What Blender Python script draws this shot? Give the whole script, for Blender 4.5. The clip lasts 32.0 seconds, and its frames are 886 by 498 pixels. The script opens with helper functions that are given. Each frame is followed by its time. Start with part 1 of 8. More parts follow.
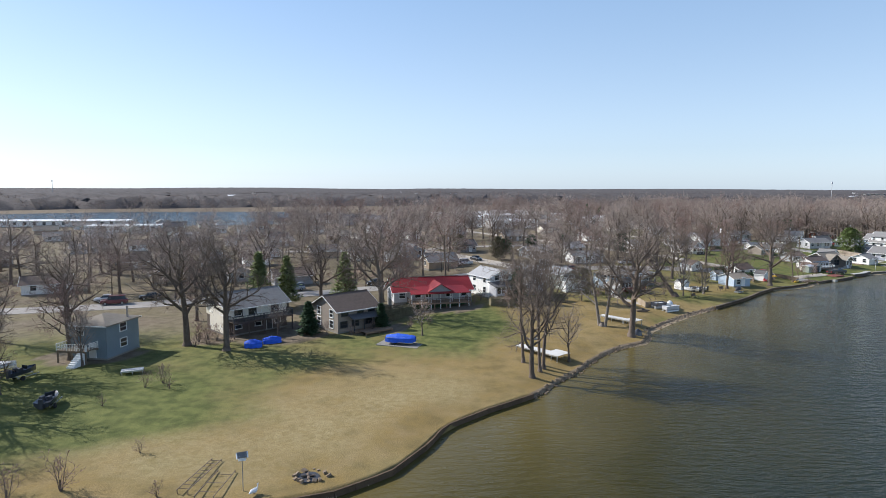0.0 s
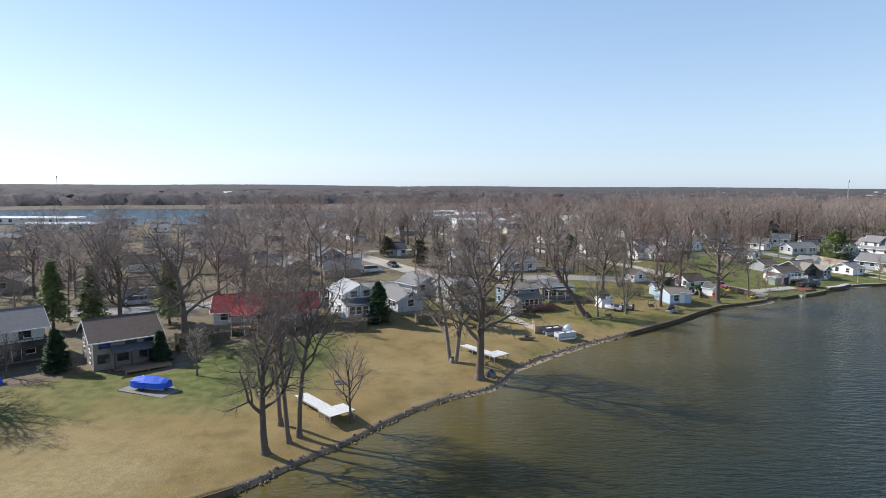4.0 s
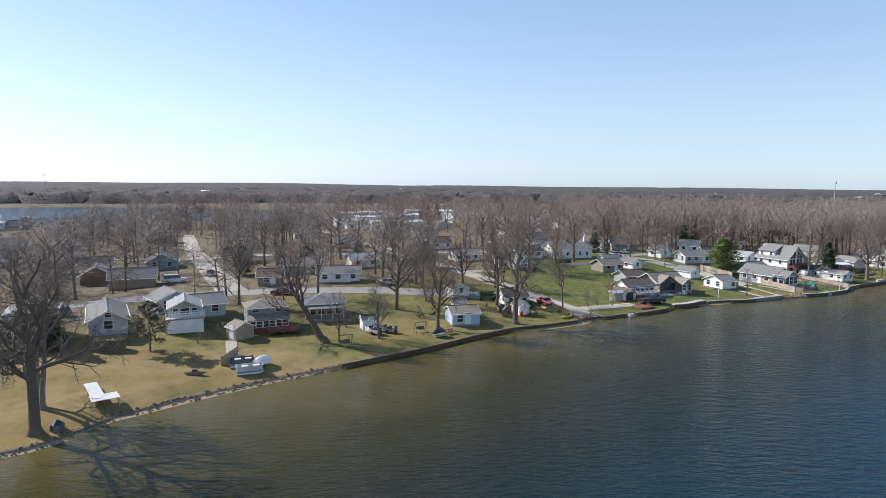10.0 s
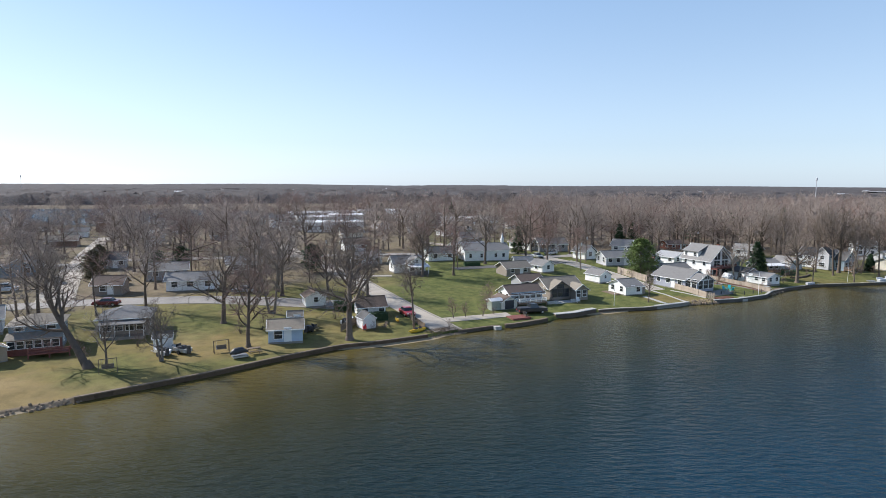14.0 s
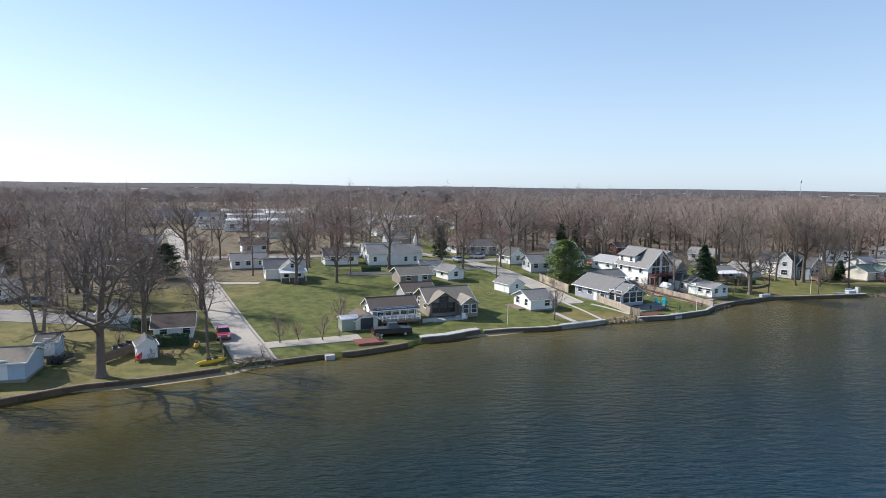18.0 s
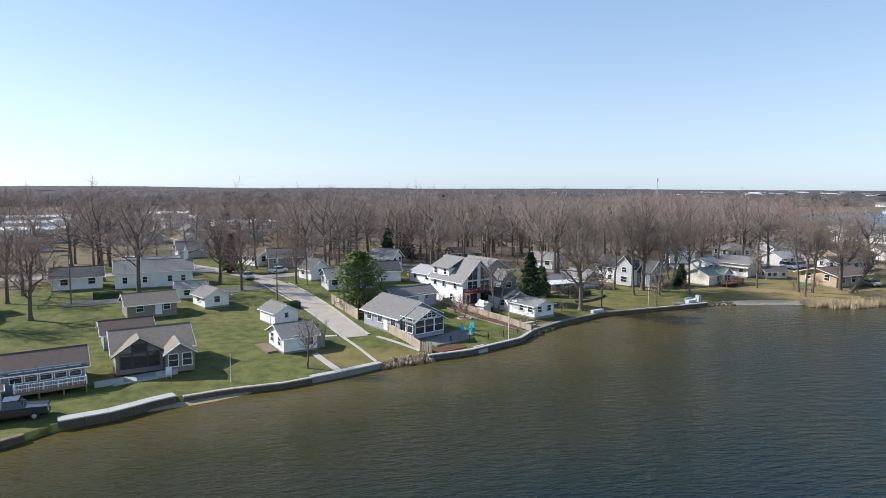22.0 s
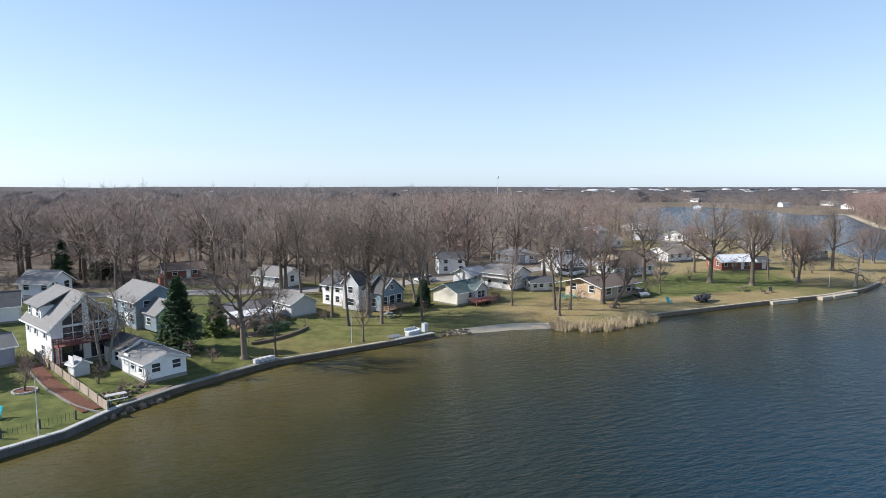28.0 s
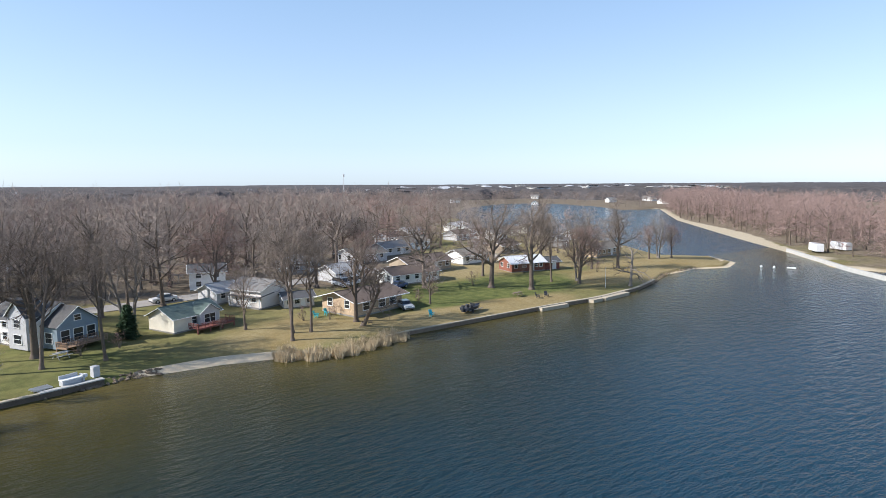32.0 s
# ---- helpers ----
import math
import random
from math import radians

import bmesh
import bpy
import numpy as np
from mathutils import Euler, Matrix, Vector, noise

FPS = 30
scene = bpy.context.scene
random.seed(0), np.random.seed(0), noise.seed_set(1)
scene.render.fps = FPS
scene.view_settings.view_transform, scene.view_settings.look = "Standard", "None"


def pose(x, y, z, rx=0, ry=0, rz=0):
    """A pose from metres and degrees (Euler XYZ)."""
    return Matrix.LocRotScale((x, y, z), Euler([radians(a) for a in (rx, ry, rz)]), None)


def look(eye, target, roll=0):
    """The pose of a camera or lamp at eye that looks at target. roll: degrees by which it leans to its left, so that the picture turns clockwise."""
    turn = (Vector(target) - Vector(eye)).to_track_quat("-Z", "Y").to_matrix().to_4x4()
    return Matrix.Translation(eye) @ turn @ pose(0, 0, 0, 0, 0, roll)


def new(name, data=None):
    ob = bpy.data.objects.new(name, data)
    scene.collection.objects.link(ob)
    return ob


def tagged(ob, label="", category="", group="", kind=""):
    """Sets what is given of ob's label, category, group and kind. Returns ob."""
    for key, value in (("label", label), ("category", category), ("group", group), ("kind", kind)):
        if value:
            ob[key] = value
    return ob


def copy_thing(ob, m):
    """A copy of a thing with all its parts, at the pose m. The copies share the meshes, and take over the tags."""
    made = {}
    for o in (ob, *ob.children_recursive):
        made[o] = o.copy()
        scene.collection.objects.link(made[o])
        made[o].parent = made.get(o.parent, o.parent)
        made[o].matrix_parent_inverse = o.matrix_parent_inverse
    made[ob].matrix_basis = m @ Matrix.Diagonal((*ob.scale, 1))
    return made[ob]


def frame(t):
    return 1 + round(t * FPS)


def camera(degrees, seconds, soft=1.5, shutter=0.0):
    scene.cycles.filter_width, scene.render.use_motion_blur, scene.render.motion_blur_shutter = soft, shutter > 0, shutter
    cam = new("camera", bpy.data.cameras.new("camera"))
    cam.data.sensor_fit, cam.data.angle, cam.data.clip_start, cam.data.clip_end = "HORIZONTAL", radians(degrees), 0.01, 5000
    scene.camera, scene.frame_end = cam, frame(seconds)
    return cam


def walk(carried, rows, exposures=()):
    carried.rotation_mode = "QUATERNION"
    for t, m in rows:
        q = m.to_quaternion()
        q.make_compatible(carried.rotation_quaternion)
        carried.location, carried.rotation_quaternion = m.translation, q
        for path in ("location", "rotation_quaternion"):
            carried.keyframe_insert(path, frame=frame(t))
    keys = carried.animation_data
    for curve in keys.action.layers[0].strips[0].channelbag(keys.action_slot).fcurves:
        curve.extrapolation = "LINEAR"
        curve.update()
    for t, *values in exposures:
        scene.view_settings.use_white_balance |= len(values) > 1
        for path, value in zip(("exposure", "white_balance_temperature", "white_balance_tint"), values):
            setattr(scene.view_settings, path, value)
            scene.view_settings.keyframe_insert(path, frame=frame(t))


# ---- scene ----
cam = camera(72.38, 32.0, soft=0.85)
PATH = [
    (0, (-2.56, 4.34, 24.79), (-2.074, 14.276, 23.774), 0.13),
    (0.5, (0.73, 7.98, 24.78), (1.191, 17.915, 23.767), 0.19),
    (1, (4.14, 11.57, 24.75), (4.586, 21.508, 23.725), 0.15),
    (1.5, (7.75, 14.99, 24.68), (8.175, 24.932, 23.655), 0.22),
    (2, (11.53, 18.08, 24.55), (11.927, 28.018, 23.518), 0.24),
    (2.5, (15.44, 20.85, 24.43), (15.794, 30.791, 23.393), 0.18),
    (3, (19.41, 23.29, 24.35), (19.705, 33.233, 23.302), 0.22),
    (3.5, (23.35, 25.37, 24.36), (23.576, 35.310, 23.305), 0.24),
    (5.5, (38.45, 32.20, 24.74), (38.563, 42.143, 23.681), 0.47),
    (6, (42.21, 33.74, 24.83), (42.313, 43.684, 23.755), 0.42),
    (6.5, (46.09, 35.28, 24.93), (46.173, 45.220, 23.861), 0.47),
    (7, (50.03, 36.71, 25.03), (50.093, 46.650, 23.961), 0.44),
    (7.5, (53.95, 37.97, 25.09), (53.998, 47.908, 24.022), 0.46),
    (8, (57.80, 39.03, 25.11), (57.824, 48.975, 24.028), 0.50),
    (8.5, (61.57, 40.00, 25.12), (61.578, 49.941, 24.047), 0.63),
    (9, (65.30, 41.00, 25.14), (65.313, 50.940, 24.062), 0.64),
    (9.5, (69.03, 42.08, 25.14), (69.036, 52.026, 24.065), 0.62),
    (10, (72.73, 43.32, 25.15), (72.729, 53.257, 24.080), 0.57),
    (10.5, (76.38, 44.67, 25.14), (76.386, 54.617, 24.063), 0.55),
    (11, (79.98, 46.10, 25.09), (79.987, 56.046, 24.014), 0.48),
    (11.5, (83.52, 47.65, 25.03), (83.532, 57.597, 23.953), 0.44),
    (12, (87.00, 49.39, 24.92), (87.020, 59.334, 23.847), 0.39),
    (12.5, (90.34, 51.37, 24.81), (90.365, 61.307, 23.736), 0.34),
    (13, (93.53, 53.58, 24.67), (93.559, 63.524, 23.602), 0.28),
    (13.5, (96.57, 55.97, 24.50), (96.608, 65.914, 23.430), 0.26),
    (14, (99.49, 58.49, 24.29), (99.534, 68.437, 23.218), 0.23),
    (14.5, (102.36, 61.30, 24.03), (102.420, 71.240, 22.975), 0.24),
    (16.5, (113.94, 73.91, 22.69), (114.059, 83.859, 21.647), 0.65),
    (17, (116.71, 77.15, 22.42), (116.843, 87.094, 21.379), 0.59),
    (17.5, (119.36, 80.37, 22.16), (119.518, 90.318, 21.121), 0.58),
    (18, (121.95, 83.54, 21.92), (122.116, 93.487, 20.876), 0.70),
    (18.5, (124.57, 86.71, 21.68), (124.751, 96.656, 20.635), 0.74),
    (19, (127.24, 89.92, 21.45), (127.240, 99.867, 20.413), 0.94),
    (19.5, (129.91, 93.19, 21.27), (129.487, 103.128, 20.226), 1.02),
    (20, (132.57, 96.54, 21.14), (131.846, 106.464, 20.095), 1.24),
    (20.5, (135.22, 99.95, 21.09), (134.354, 109.861, 20.045), 1.29),
    (21, (137.84, 103.33, 21.11), (137.539, 113.276, 20.079), 1.08),
    (21.5, (140.40, 106.56, 21.19), (141.541, 116.438, 20.173), 0.49),
    (22, (143.00, 109.46, 21.30), (145.004, 119.206, 20.287), 0.27),
    (22.5, (145.71, 112.06, 21.43), (148.147, 121.707, 20.419), 0.12),
    (23, (148.53, 114.30, 21.55), (151.188, 123.891, 20.530), 0.05),
    (23.5, (151.52, 116.29, 21.62), (154.297, 125.841, 20.599), 0.11),
    (24, (154.62, 118.10, 21.63), (157.477, 127.631, 20.617), 0.11),
    (24.5, (157.77, 119.75, 21.59), (160.670, 129.263, 20.573), 0.14),
    (26.5, (170.12, 125.70, 21.45), (173.301, 135.122, 20.423), 0.09),
    (27, (173.12, 127.08, 21.36), (176.639, 136.387, 20.331), 0.10),
    (27.5, (176.03, 128.35, 21.29), (179.841, 137.531, 20.248), 0.05),
    (28, (178.92, 129.49, 21.24), (182.998, 138.557, 20.204), 0.02),
    (28.5, (181.87, 130.48, 21.20), (186.244, 139.412, 20.160), 0.04),
    (29, (184.87, 131.30, 21.18), (189.687, 140.003, 20.135), -0.11),
    (29.5, (187.89, 131.90, 21.17), (193.089, 140.377, 20.118), -0.17),
    (30, (190.92, 132.28, 21.24), (196.466, 140.536, 20.184), -0.30),
    (30.5, (193.95, 132.48, 21.36), (199.674, 140.607, 20.301), -0.33),
    (31, (196.97, 132.55, 21.48), (202.834, 140.578, 20.415), -0.35),
    (31.5, (199.97, 132.56, 21.57), (205.909, 140.537, 20.508), -0.37),
    (32, (202.97, 132.55, 21.63), (208.953, 140.490, 20.552), -0.36),
]
walk(cam, [(t, look(eye, target, roll)) for t, eye, target, roll in PATH], exposures=[(0, 0.44, 6120, 10), (22, 0.49, 6120, 10), (28, 0.55, 6120, 10), (32, 0.62, 6120, 10)])

# ---- light ----
SUN = Vector((-0.92, 0.39, 0.0)).normalized() * math.cos(radians(34)) + Vector((0, 0, math.sin(radians(34))))
world = bpy.data.worlds.new("world")
scene.world = world
world.use_nodes = True
wn = world.node_tree.nodes
sky = wn.new("ShaderNodeTexSky")
sky.sky_type = "NISHITA"
sky.sun_disc = False
sky.sun_elevation = radians(34)
sky.sun_rotation = math.atan2(SUN.x, SUN.y)
sky.air_density, sky.dust_density, sky.ozone_density = 0.95, 0.35, 2.4
wn["Background"].inputs["Strength"].default_value = 0.11
hsv = wn.new("ShaderNodeHueSaturation")
hsv.inputs["Hue"].default_value = 0.505
world.node_tree.links.new(sky.outputs["Color"], hsv.inputs["Color"])
veil = wn.new("ShaderNodeMix")
veil.data_type = "RGBA"
where = wn.new("ShaderNodeTexCoord")
up_ = wn.new("ShaderNodeSeparateXYZ")
thin = wn.new("ShaderNodeMapRange")
thin.inputs["From Min"].default_value, thin.inputs["From Max"].default_value = 0.4, 0.85
thin.inputs["To Min"].default_value, thin.inputs["To Max"].default_value = 0.4, 0.0
world.node_tree.links.new(where.outputs["Generated"], up_.inputs["Vector"])
world.node_tree.links.new(up_.outputs["Z"], thin.inputs["Value"])
world.node_tree.links.new(thin.outputs["Result"], veil.inputs["Factor"])
veil.inputs["B"].default_value = (3.4, 4.95, 6.65, 1)
for key, lo, hi in (("Saturation", 0.45, 1.0), ("Value", 1.03, 1.0)):
    rise = wn.new("ShaderNodeMapRange")
    rise.inputs["From Min"].default_value, rise.inputs["From Max"].default_value = 0.0, 0.32
    rise.inputs["To Min"].default_value, rise.inputs["To Max"].default_value = lo, hi
    world.node_tree.links.new(up_.outputs["Z"], rise.inputs["Value"])
    world.node_tree.links.new(rise.outputs["Result"], hsv.inputs[key])
world.node_tree.links.new(hsv.outputs["Color"], veil.inputs["A"])
world.node_tree.links.new(veil.outputs["Result"], wn["Background"].inputs["Color"])
sun_data = bpy.data.lights.new("sun", "SUN")
sun_data.energy, sun_data.angle, sun_data.color = 4.7, radians(0.55), (1.0, 0.93, 0.84)
sun = new("sun", sun_data)
sun.matrix_world = look(SUN * 500, (0, 0, 0))

# ---- materials ----
MATS = {}


def mat(name, col, rough=0.8, var=0.25, scale=1.5, bump=0.0, bscale=20.0, metal=0.0, col2=None, rand=0.0, coat=0.0, stretch=None):
    """A surface with a base colour, variation at two scales and fine relief."""
    if name in MATS:
        return MATS[name]
    m = bpy.data.materials.new(name)
    m.use_nodes = True
    nt, ns = m.node_tree, m.node_tree.nodes
    L = nt.links.new
    b = ns["Principled BSDF"]
    b.inputs["Roughness"].default_value, b.inputs["Metallic"].default_value = rough, metal
    b.inputs["Coat Weight"].default_value = coat
    b.inputs["Specular IOR Level"].default_value = 0.2 if rough >= 0.85 else 0.45
    tc = ns.new("ShaderNodeTexCoord")
    vec = tc.outputs["Object"]
    if stretch:
        mp = ns.new("ShaderNodeMapping")
        mp.inputs["Scale"].default_value = stretch
        L(vec, mp.inputs["Vector"])
        vec = mp.outputs["Vector"]
    n1, n2 = ns.new("ShaderNodeTexNoise"), ns.new("ShaderNodeTexNoise")
    n1.inputs["Scale"].default_value, n2.inputs["Scale"].default_value = scale, scale * 9
    n1.inputs["Detail"].default_value, n2.inputs["Detail"].default_value = 5, 4
    for n in (n1, n2):
        L(vec, n.inputs["Vector"])
    add = ns.new("ShaderNodeMath")
    add.operation = "ADD"
    L(n1.outputs["Fac"], add.inputs[0])
    L(n2.outputs["Fac"], add.inputs[1])
    last = add.outputs[0]
    if rand:
        oi = ns.new("ShaderNodeObjectInfo")
        ma = ns.new("ShaderNodeMath")
        ma.operation = "MULTIPLY_ADD"
        ma.inputs[1].default_value = rand
        L(oi.outputs["Random"], ma.inputs[0])
        L(last, ma.inputs[2])
        last = ma.outputs[0]
    ramp = ns.new("ShaderNodeValToRGB")
    mr = ns.new("ShaderNodeMapRange")
    mr.inputs["From Min"].default_value, mr.inputs["From Max"].default_value = 0.6, 1.4 + rand
    L(last, mr.inputs["Value"])
    L(mr.outputs["Result"], ramp.inputs["Fac"])
    c2 = col2 or tuple(min(1, c * (1 + var)) for c in col)
    c1 = tuple(c * (1 - var) for c in col) if not col2 else col
    ramp.color_ramp.elements[0].color = (*c1, 1)
    ramp.color_ramp.elements[1].color = (*c2, 1)
    L(ramp.outputs["Color"], b.inputs["Base Color"])
    if bump:
        nb, bp = ns.new("ShaderNodeTexNoise"), ns.new("ShaderNodeBump")
        nb.inputs["Scale"].default_value = bscale
        bp.inputs["Strength"].default_value, bp.inputs["Distance"].default_value = bump, 0.05
        L(vec, nb.inputs["Vector"])
        L(nb.outputs["Fac"], bp.inputs["Height"])
        L(bp.outputs["Normal"], b.inputs["Normal"])
    MATS[name] = m
    return m


def siding(name, col, pitch=0.18, var=0.12):
    """Painted lap siding: a saw-tooth relief every board."""
    if name in MATS:
        return MATS[name]
    m = mat(name, col, 0.6, var, 0.8)
    nt, ns = m.node_tree, m.node_tree.nodes
    tc = ns.new("ShaderNodeTexCoord")
    w, bp = ns.new("ShaderNodeTexWave"), ns.new("ShaderNodeBump")
    w.wave_type, w.bands_direction, w.wave_profile = "BANDS", "Z", "SAW"
    w.inputs["Scale"].default_value = 0.314 / pitch
    bp.inputs["Strength"].default_value, bp.inputs["Distance"].default_value = 0.5, 0.03
    nt.links.new(tc.outputs["Object"], w.inputs["Vector"])
    nt.links.new(w.outputs["Fac"], bp.inputs["Height"])
    nt.links.new(bp.outputs["Normal"], ns["Principled BSDF"].inputs["Normal"])
    return m


WHITE = siding("white_siding", (0.83, 0.82, 0.79))
CREAM = siding("cream_siding", (0.74, 0.69, 0.58))
WARM = siding("warm_white_siding", (0.7, 0.65, 0.6))
GRAY = siding("gray_siding", (0.33, 0.335, 0.34))
LAVENDER = siding("lavender_gray_siding", (0.36, 0.37, 0.43))
LTGRAY = siding("light_gray_siding", (0.52, 0.52, 0.53))
BLUEGRAY = siding("blue_gray_siding", (0.22, 0.28, 0.33))
BLUE = siding("blue_siding", (0.2, 0.255, 0.29))
PALEBLUE = siding("pale_blue_siding", (0.43, 0.52, 0.62))
BROWN = siding("brown_siding", (0.2, 0.13, 0.09))
TAN = siding("tan_siding", (0.36, 0.29, 0.21))
TAUPE = siding("taupe_siding", (0.27, 0.23, 0.19))
SAGE = siding("sage_siding", (0.33, 0.36, 0.3))
DKWOOD = siding("dark_wood_siding", (0.1, 0.075, 0.06))
BRICK = mat("red_brick", (0.24, 0.1, 0.07), 0.85, 0.35, 3, 0.4, 18)
TANBRICK = mat("tan_brick", (0.45, 0.34, 0.23), 0.85, 0.3, 3, 0.4, 18)
R_GRAY = mat("gray_shingles", (0.23, 0.222, 0.212), 0.9, 0.3, 2.2, 0.6, 30, rand=0.5)
R_DARK = mat("dark_shingles", (0.115, 0.113, 0.113), 0.9, 0.35, 2.2, 0.6, 30, rand=0.4)
R_BROWN = mat("brown_shingles", (0.15, 0.115, 0.095), 0.9, 0.3, 2.2, 0.6, 30, rand=0.4)
R_TAN = mat("tan_shingles", (0.25, 0.22, 0.18), 0.9, 0.3, 2.2, 0.6, 30, rand=0.4)
R_GREEN = mat("green_shingles", (0.13, 0.17, 0.15), 0.9, 0.3, 2.2, 0.6, 30)
R_LIGHT = mat("pale_shingles", (0.36, 0.36, 0.36), 0.9, 0.25, 2.2, 0.6, 30, rand=0.4)
R_WHITE = mat("white_metal_roof", (0.75, 0.75, 0.75), 0.5, 0.1, 1)
R_RED = mat("red_metal_roof", (0.27, 0.02, 0.022), 0.55, 0.15, 0.8)
TRIM = mat("white_trim", (0.8, 0.8, 0.78), 0.5, 0.06, 2)
DKTRIM = mat("dark_trim", (0.05, 0.05, 0.055), 0.5, 0.2, 2)
CONCRETE = mat("concrete", (0.25, 0.237, 0.212), 0.9, 0.22, 0.9, 0.3, 12)
DKCONC = mat("weathered_concrete", (0.12, 0.095, 0.073), 0.9, 0.3, 0.9, 0.3, 12)
PALECONC = mat("pale_concrete", (0.44, 0.43, 0.4), 0.85, 0.15, 0.9, 0.2, 12)
ROAD = mat("worn_asphalt", (0.31, 0.288, 0.262), 0.92, 0.18, 0.35, 0.3, 25)
DRIVE = mat("concrete_drive", (0.42, 0.375, 0.315), 0.9, 0.18, 0.5, 0.3, 25)
ASPHALT = mat("dark_asphalt", (0.13, 0.125, 0.12), 0.92, 0.25, 0.4, 0.3, 25)
ROCK = mat("shore_rock", (0.22, 0.168, 0.118), 0.9, 0.45, 2, 0.5, 9, rand=0.8)
SAND = mat("sand", (0.56, 0.46, 0.32), 0.95, 0.15, 0.6, 0.2, 30)
WETSAND = mat("damp_sand", (0.36, 0.28, 0.18), 0.85, 0.2, 0.6, 0.2, 30)
TANCONC = mat("tan_concrete", (0.43, 0.37, 0.28), 0.9, 0.15, 0.9, 0.2, 12)
WALLWOOD = mat("shore_timber", (0.12, 0.082, 0.052), 0.9, 0.45, 1.5, 0.4, 14, rand=0.5)
TIMBER = mat("weathered_timber", (0.2, 0.155, 0.115), 0.85, 0.35, 2, 0.3, 20)
DECK = mat("deck_boards", (0.3, 0.2, 0.13), 0.8, 0.3, 2, 0.3, 20, rand=0.5)
REDDECK = mat("red_stained_deck", (0.2, 0.07, 0.055), 0.75, 0.3, 2, 0.3, 20)
FENCEWOOD = mat("fence_wood", (0.4, 0.33, 0.26), 0.85, 0.3, 2, 0.3, 20, rand=0.5)
DOCKW = mat("white_dock_boards", (0.62, 0.61, 0.58), 0.7, 0.1, 2, rand=0.3)
BANKTWIG = mat("reddish_twigs", (0.32, 0.228, 0.2), 0.95, 0.35, 0.1)
BARK = mat("bark", (0.15, 0.118, 0.094), 0.95, 0.45, 2.5, 0.6, 10, rand=0.7)
PALEBARK = mat("pale_bark", (0.2, 0.175, 0.15), 0.95, 0.4, 2.5, 0.6, 10, rand=0.5)
TWIG = mat("twigs", (0.33, 0.27, 0.23), 0.95, 0.4, 0.4, rand=0.8)
LAWNTWIG = mat("dark_twigs", (0.225, 0.18, 0.147), 0.95, 0.4, 0.4, rand=0.8)
FARTWIG = mat("distant_twigs", (0.23, 0.188, 0.165), 0.95, 0.4, 0.05)
REDTWIG = mat("budding_twigs", (0.285, 0.195, 0.165), 0.95, 0.3, 0.4, rand=0.7)
NEEDLE = mat("conifer_needles", (0.055, 0.092, 0.045), 0.85, 0.5, 1.2, rand=0.4)
PINE = mat("pine_needles", (0.16, 0.21, 0.068), 0.85, 0.45, 1.2)
YPINE = mat("yellow_pine_needles", (0.23, 0.265, 0.11), 0.85, 0.45, 1.2)
CEDAR = mat("cedar_foliage", (0.165, 0.145, 0.09), 0.85, 0.5, 1.2, rand=0.4)
REED = mat("dry_reeds", (0.5, 0.4, 0.26), 0.95, 0.3, 1)
MULCH = mat("red_mulch", (0.15, 0.07, 0.047), 0.95, 0.35, 3, 0.6, 25)
BLUETARP = mat("blue_tarp", (0.02, 0.1, 0.6), 0.7, 0.25, 1.2, 0.5, 3)
METAL = mat("galvanised_metal", (0.5, 0.51, 0.52), 0.4, 0.15, 3, metal=0.8)
HULL = mat("white_hull", (0.75, 0.75, 0.75), 0.3, 0.06, 2, coat=0.5)
DKHULL = mat("dark_hull", (0.04, 0.045, 0.06), 0.3, 0.2, 2, coat=0.5)
TYRE = mat("tyre_rubber", (0.02, 0.02, 0.02), 0.8, 0.2, 4)
YELLOW = mat("yellow_plastic", (0.7, 0.42, 0.03), 0.4, 0.1, 3)
REDP = mat("red_plastic", (0.5, 0.03, 0.03), 0.4, 0.1, 3)
TEAL = mat("teal_plastic", (0.05, 0.45, 0.5), 0.4, 0.1, 3)
STONE = mat("block_stone", (0.12, 0.11, 0.1), 0.9, 0.25, 1.5, 0.4, 10, rand=0.6)

GLASS = bpy.data.materials.new("window_glass")
GLASS.use_nodes = True
_b = GLASS.node_tree.nodes["Principled BSDF"]
_b.inputs["Base Color"].default_value = (0.03, 0.035, 0.04, 1)
_b.inputs["Roughness"].default_value = 0.05
_b.inputs["Specular IOR Level"].default_value = 0.7

# ---- ground shape ----
SHORE_WEST = ((-900, 60), (-400, 30), (-120, 38), (-60, 43), (-25, 46), (-9, 51), (-4.6, 54.3), (-1.1, 60), (0.5, 64), (5.7, 68.7), (8.7, 70.9), (12.5, 73.9), (16.6, 79.4),
              (19.3, 82.1), (21.1, 85.1), (25.8, 91), (29.2, 94.2), (34.1, 97), (36, 100), (36.8, 103.3), (38.4, 105.4), (44.7, 112), (51.9, 118.4), (59.4, 123.8))
SHORE_MID = ((70.4, 132.6), (78, 140), (84.8, 145.8), (89.7, 147.7), (93.9, 150), (98.4, 152.6), (100, 154.4), (103.1, 155.6), (107.5, 158.1), (111.9, 159.6), (118, 163.5),
             (120.4, 166.2), (124.4, 167.8), (128.2, 170.9), (133.4, 172.9), (139, 173.9), (144.9, 176.5), (150.4, 179.5), (155.3, 181.1))
SHORE_EAST = ((161.7, 182.8), (170, 187.5), (173.7, 192), (179.7, 196.5), (189.5, 201.8), (205.8, 204.8), (214.4, 206.8), (224.5, 206.2), (231.6, 204.1),
              (236.5, 200.9), (242.8, 202.4), (249.5, 203.6), (279, 203.8), (292, 203.2), (306, 204.8), (316, 208), (328, 213.4), (342.7, 215.4), (352, 211.7), (362, 215), (370, 226))
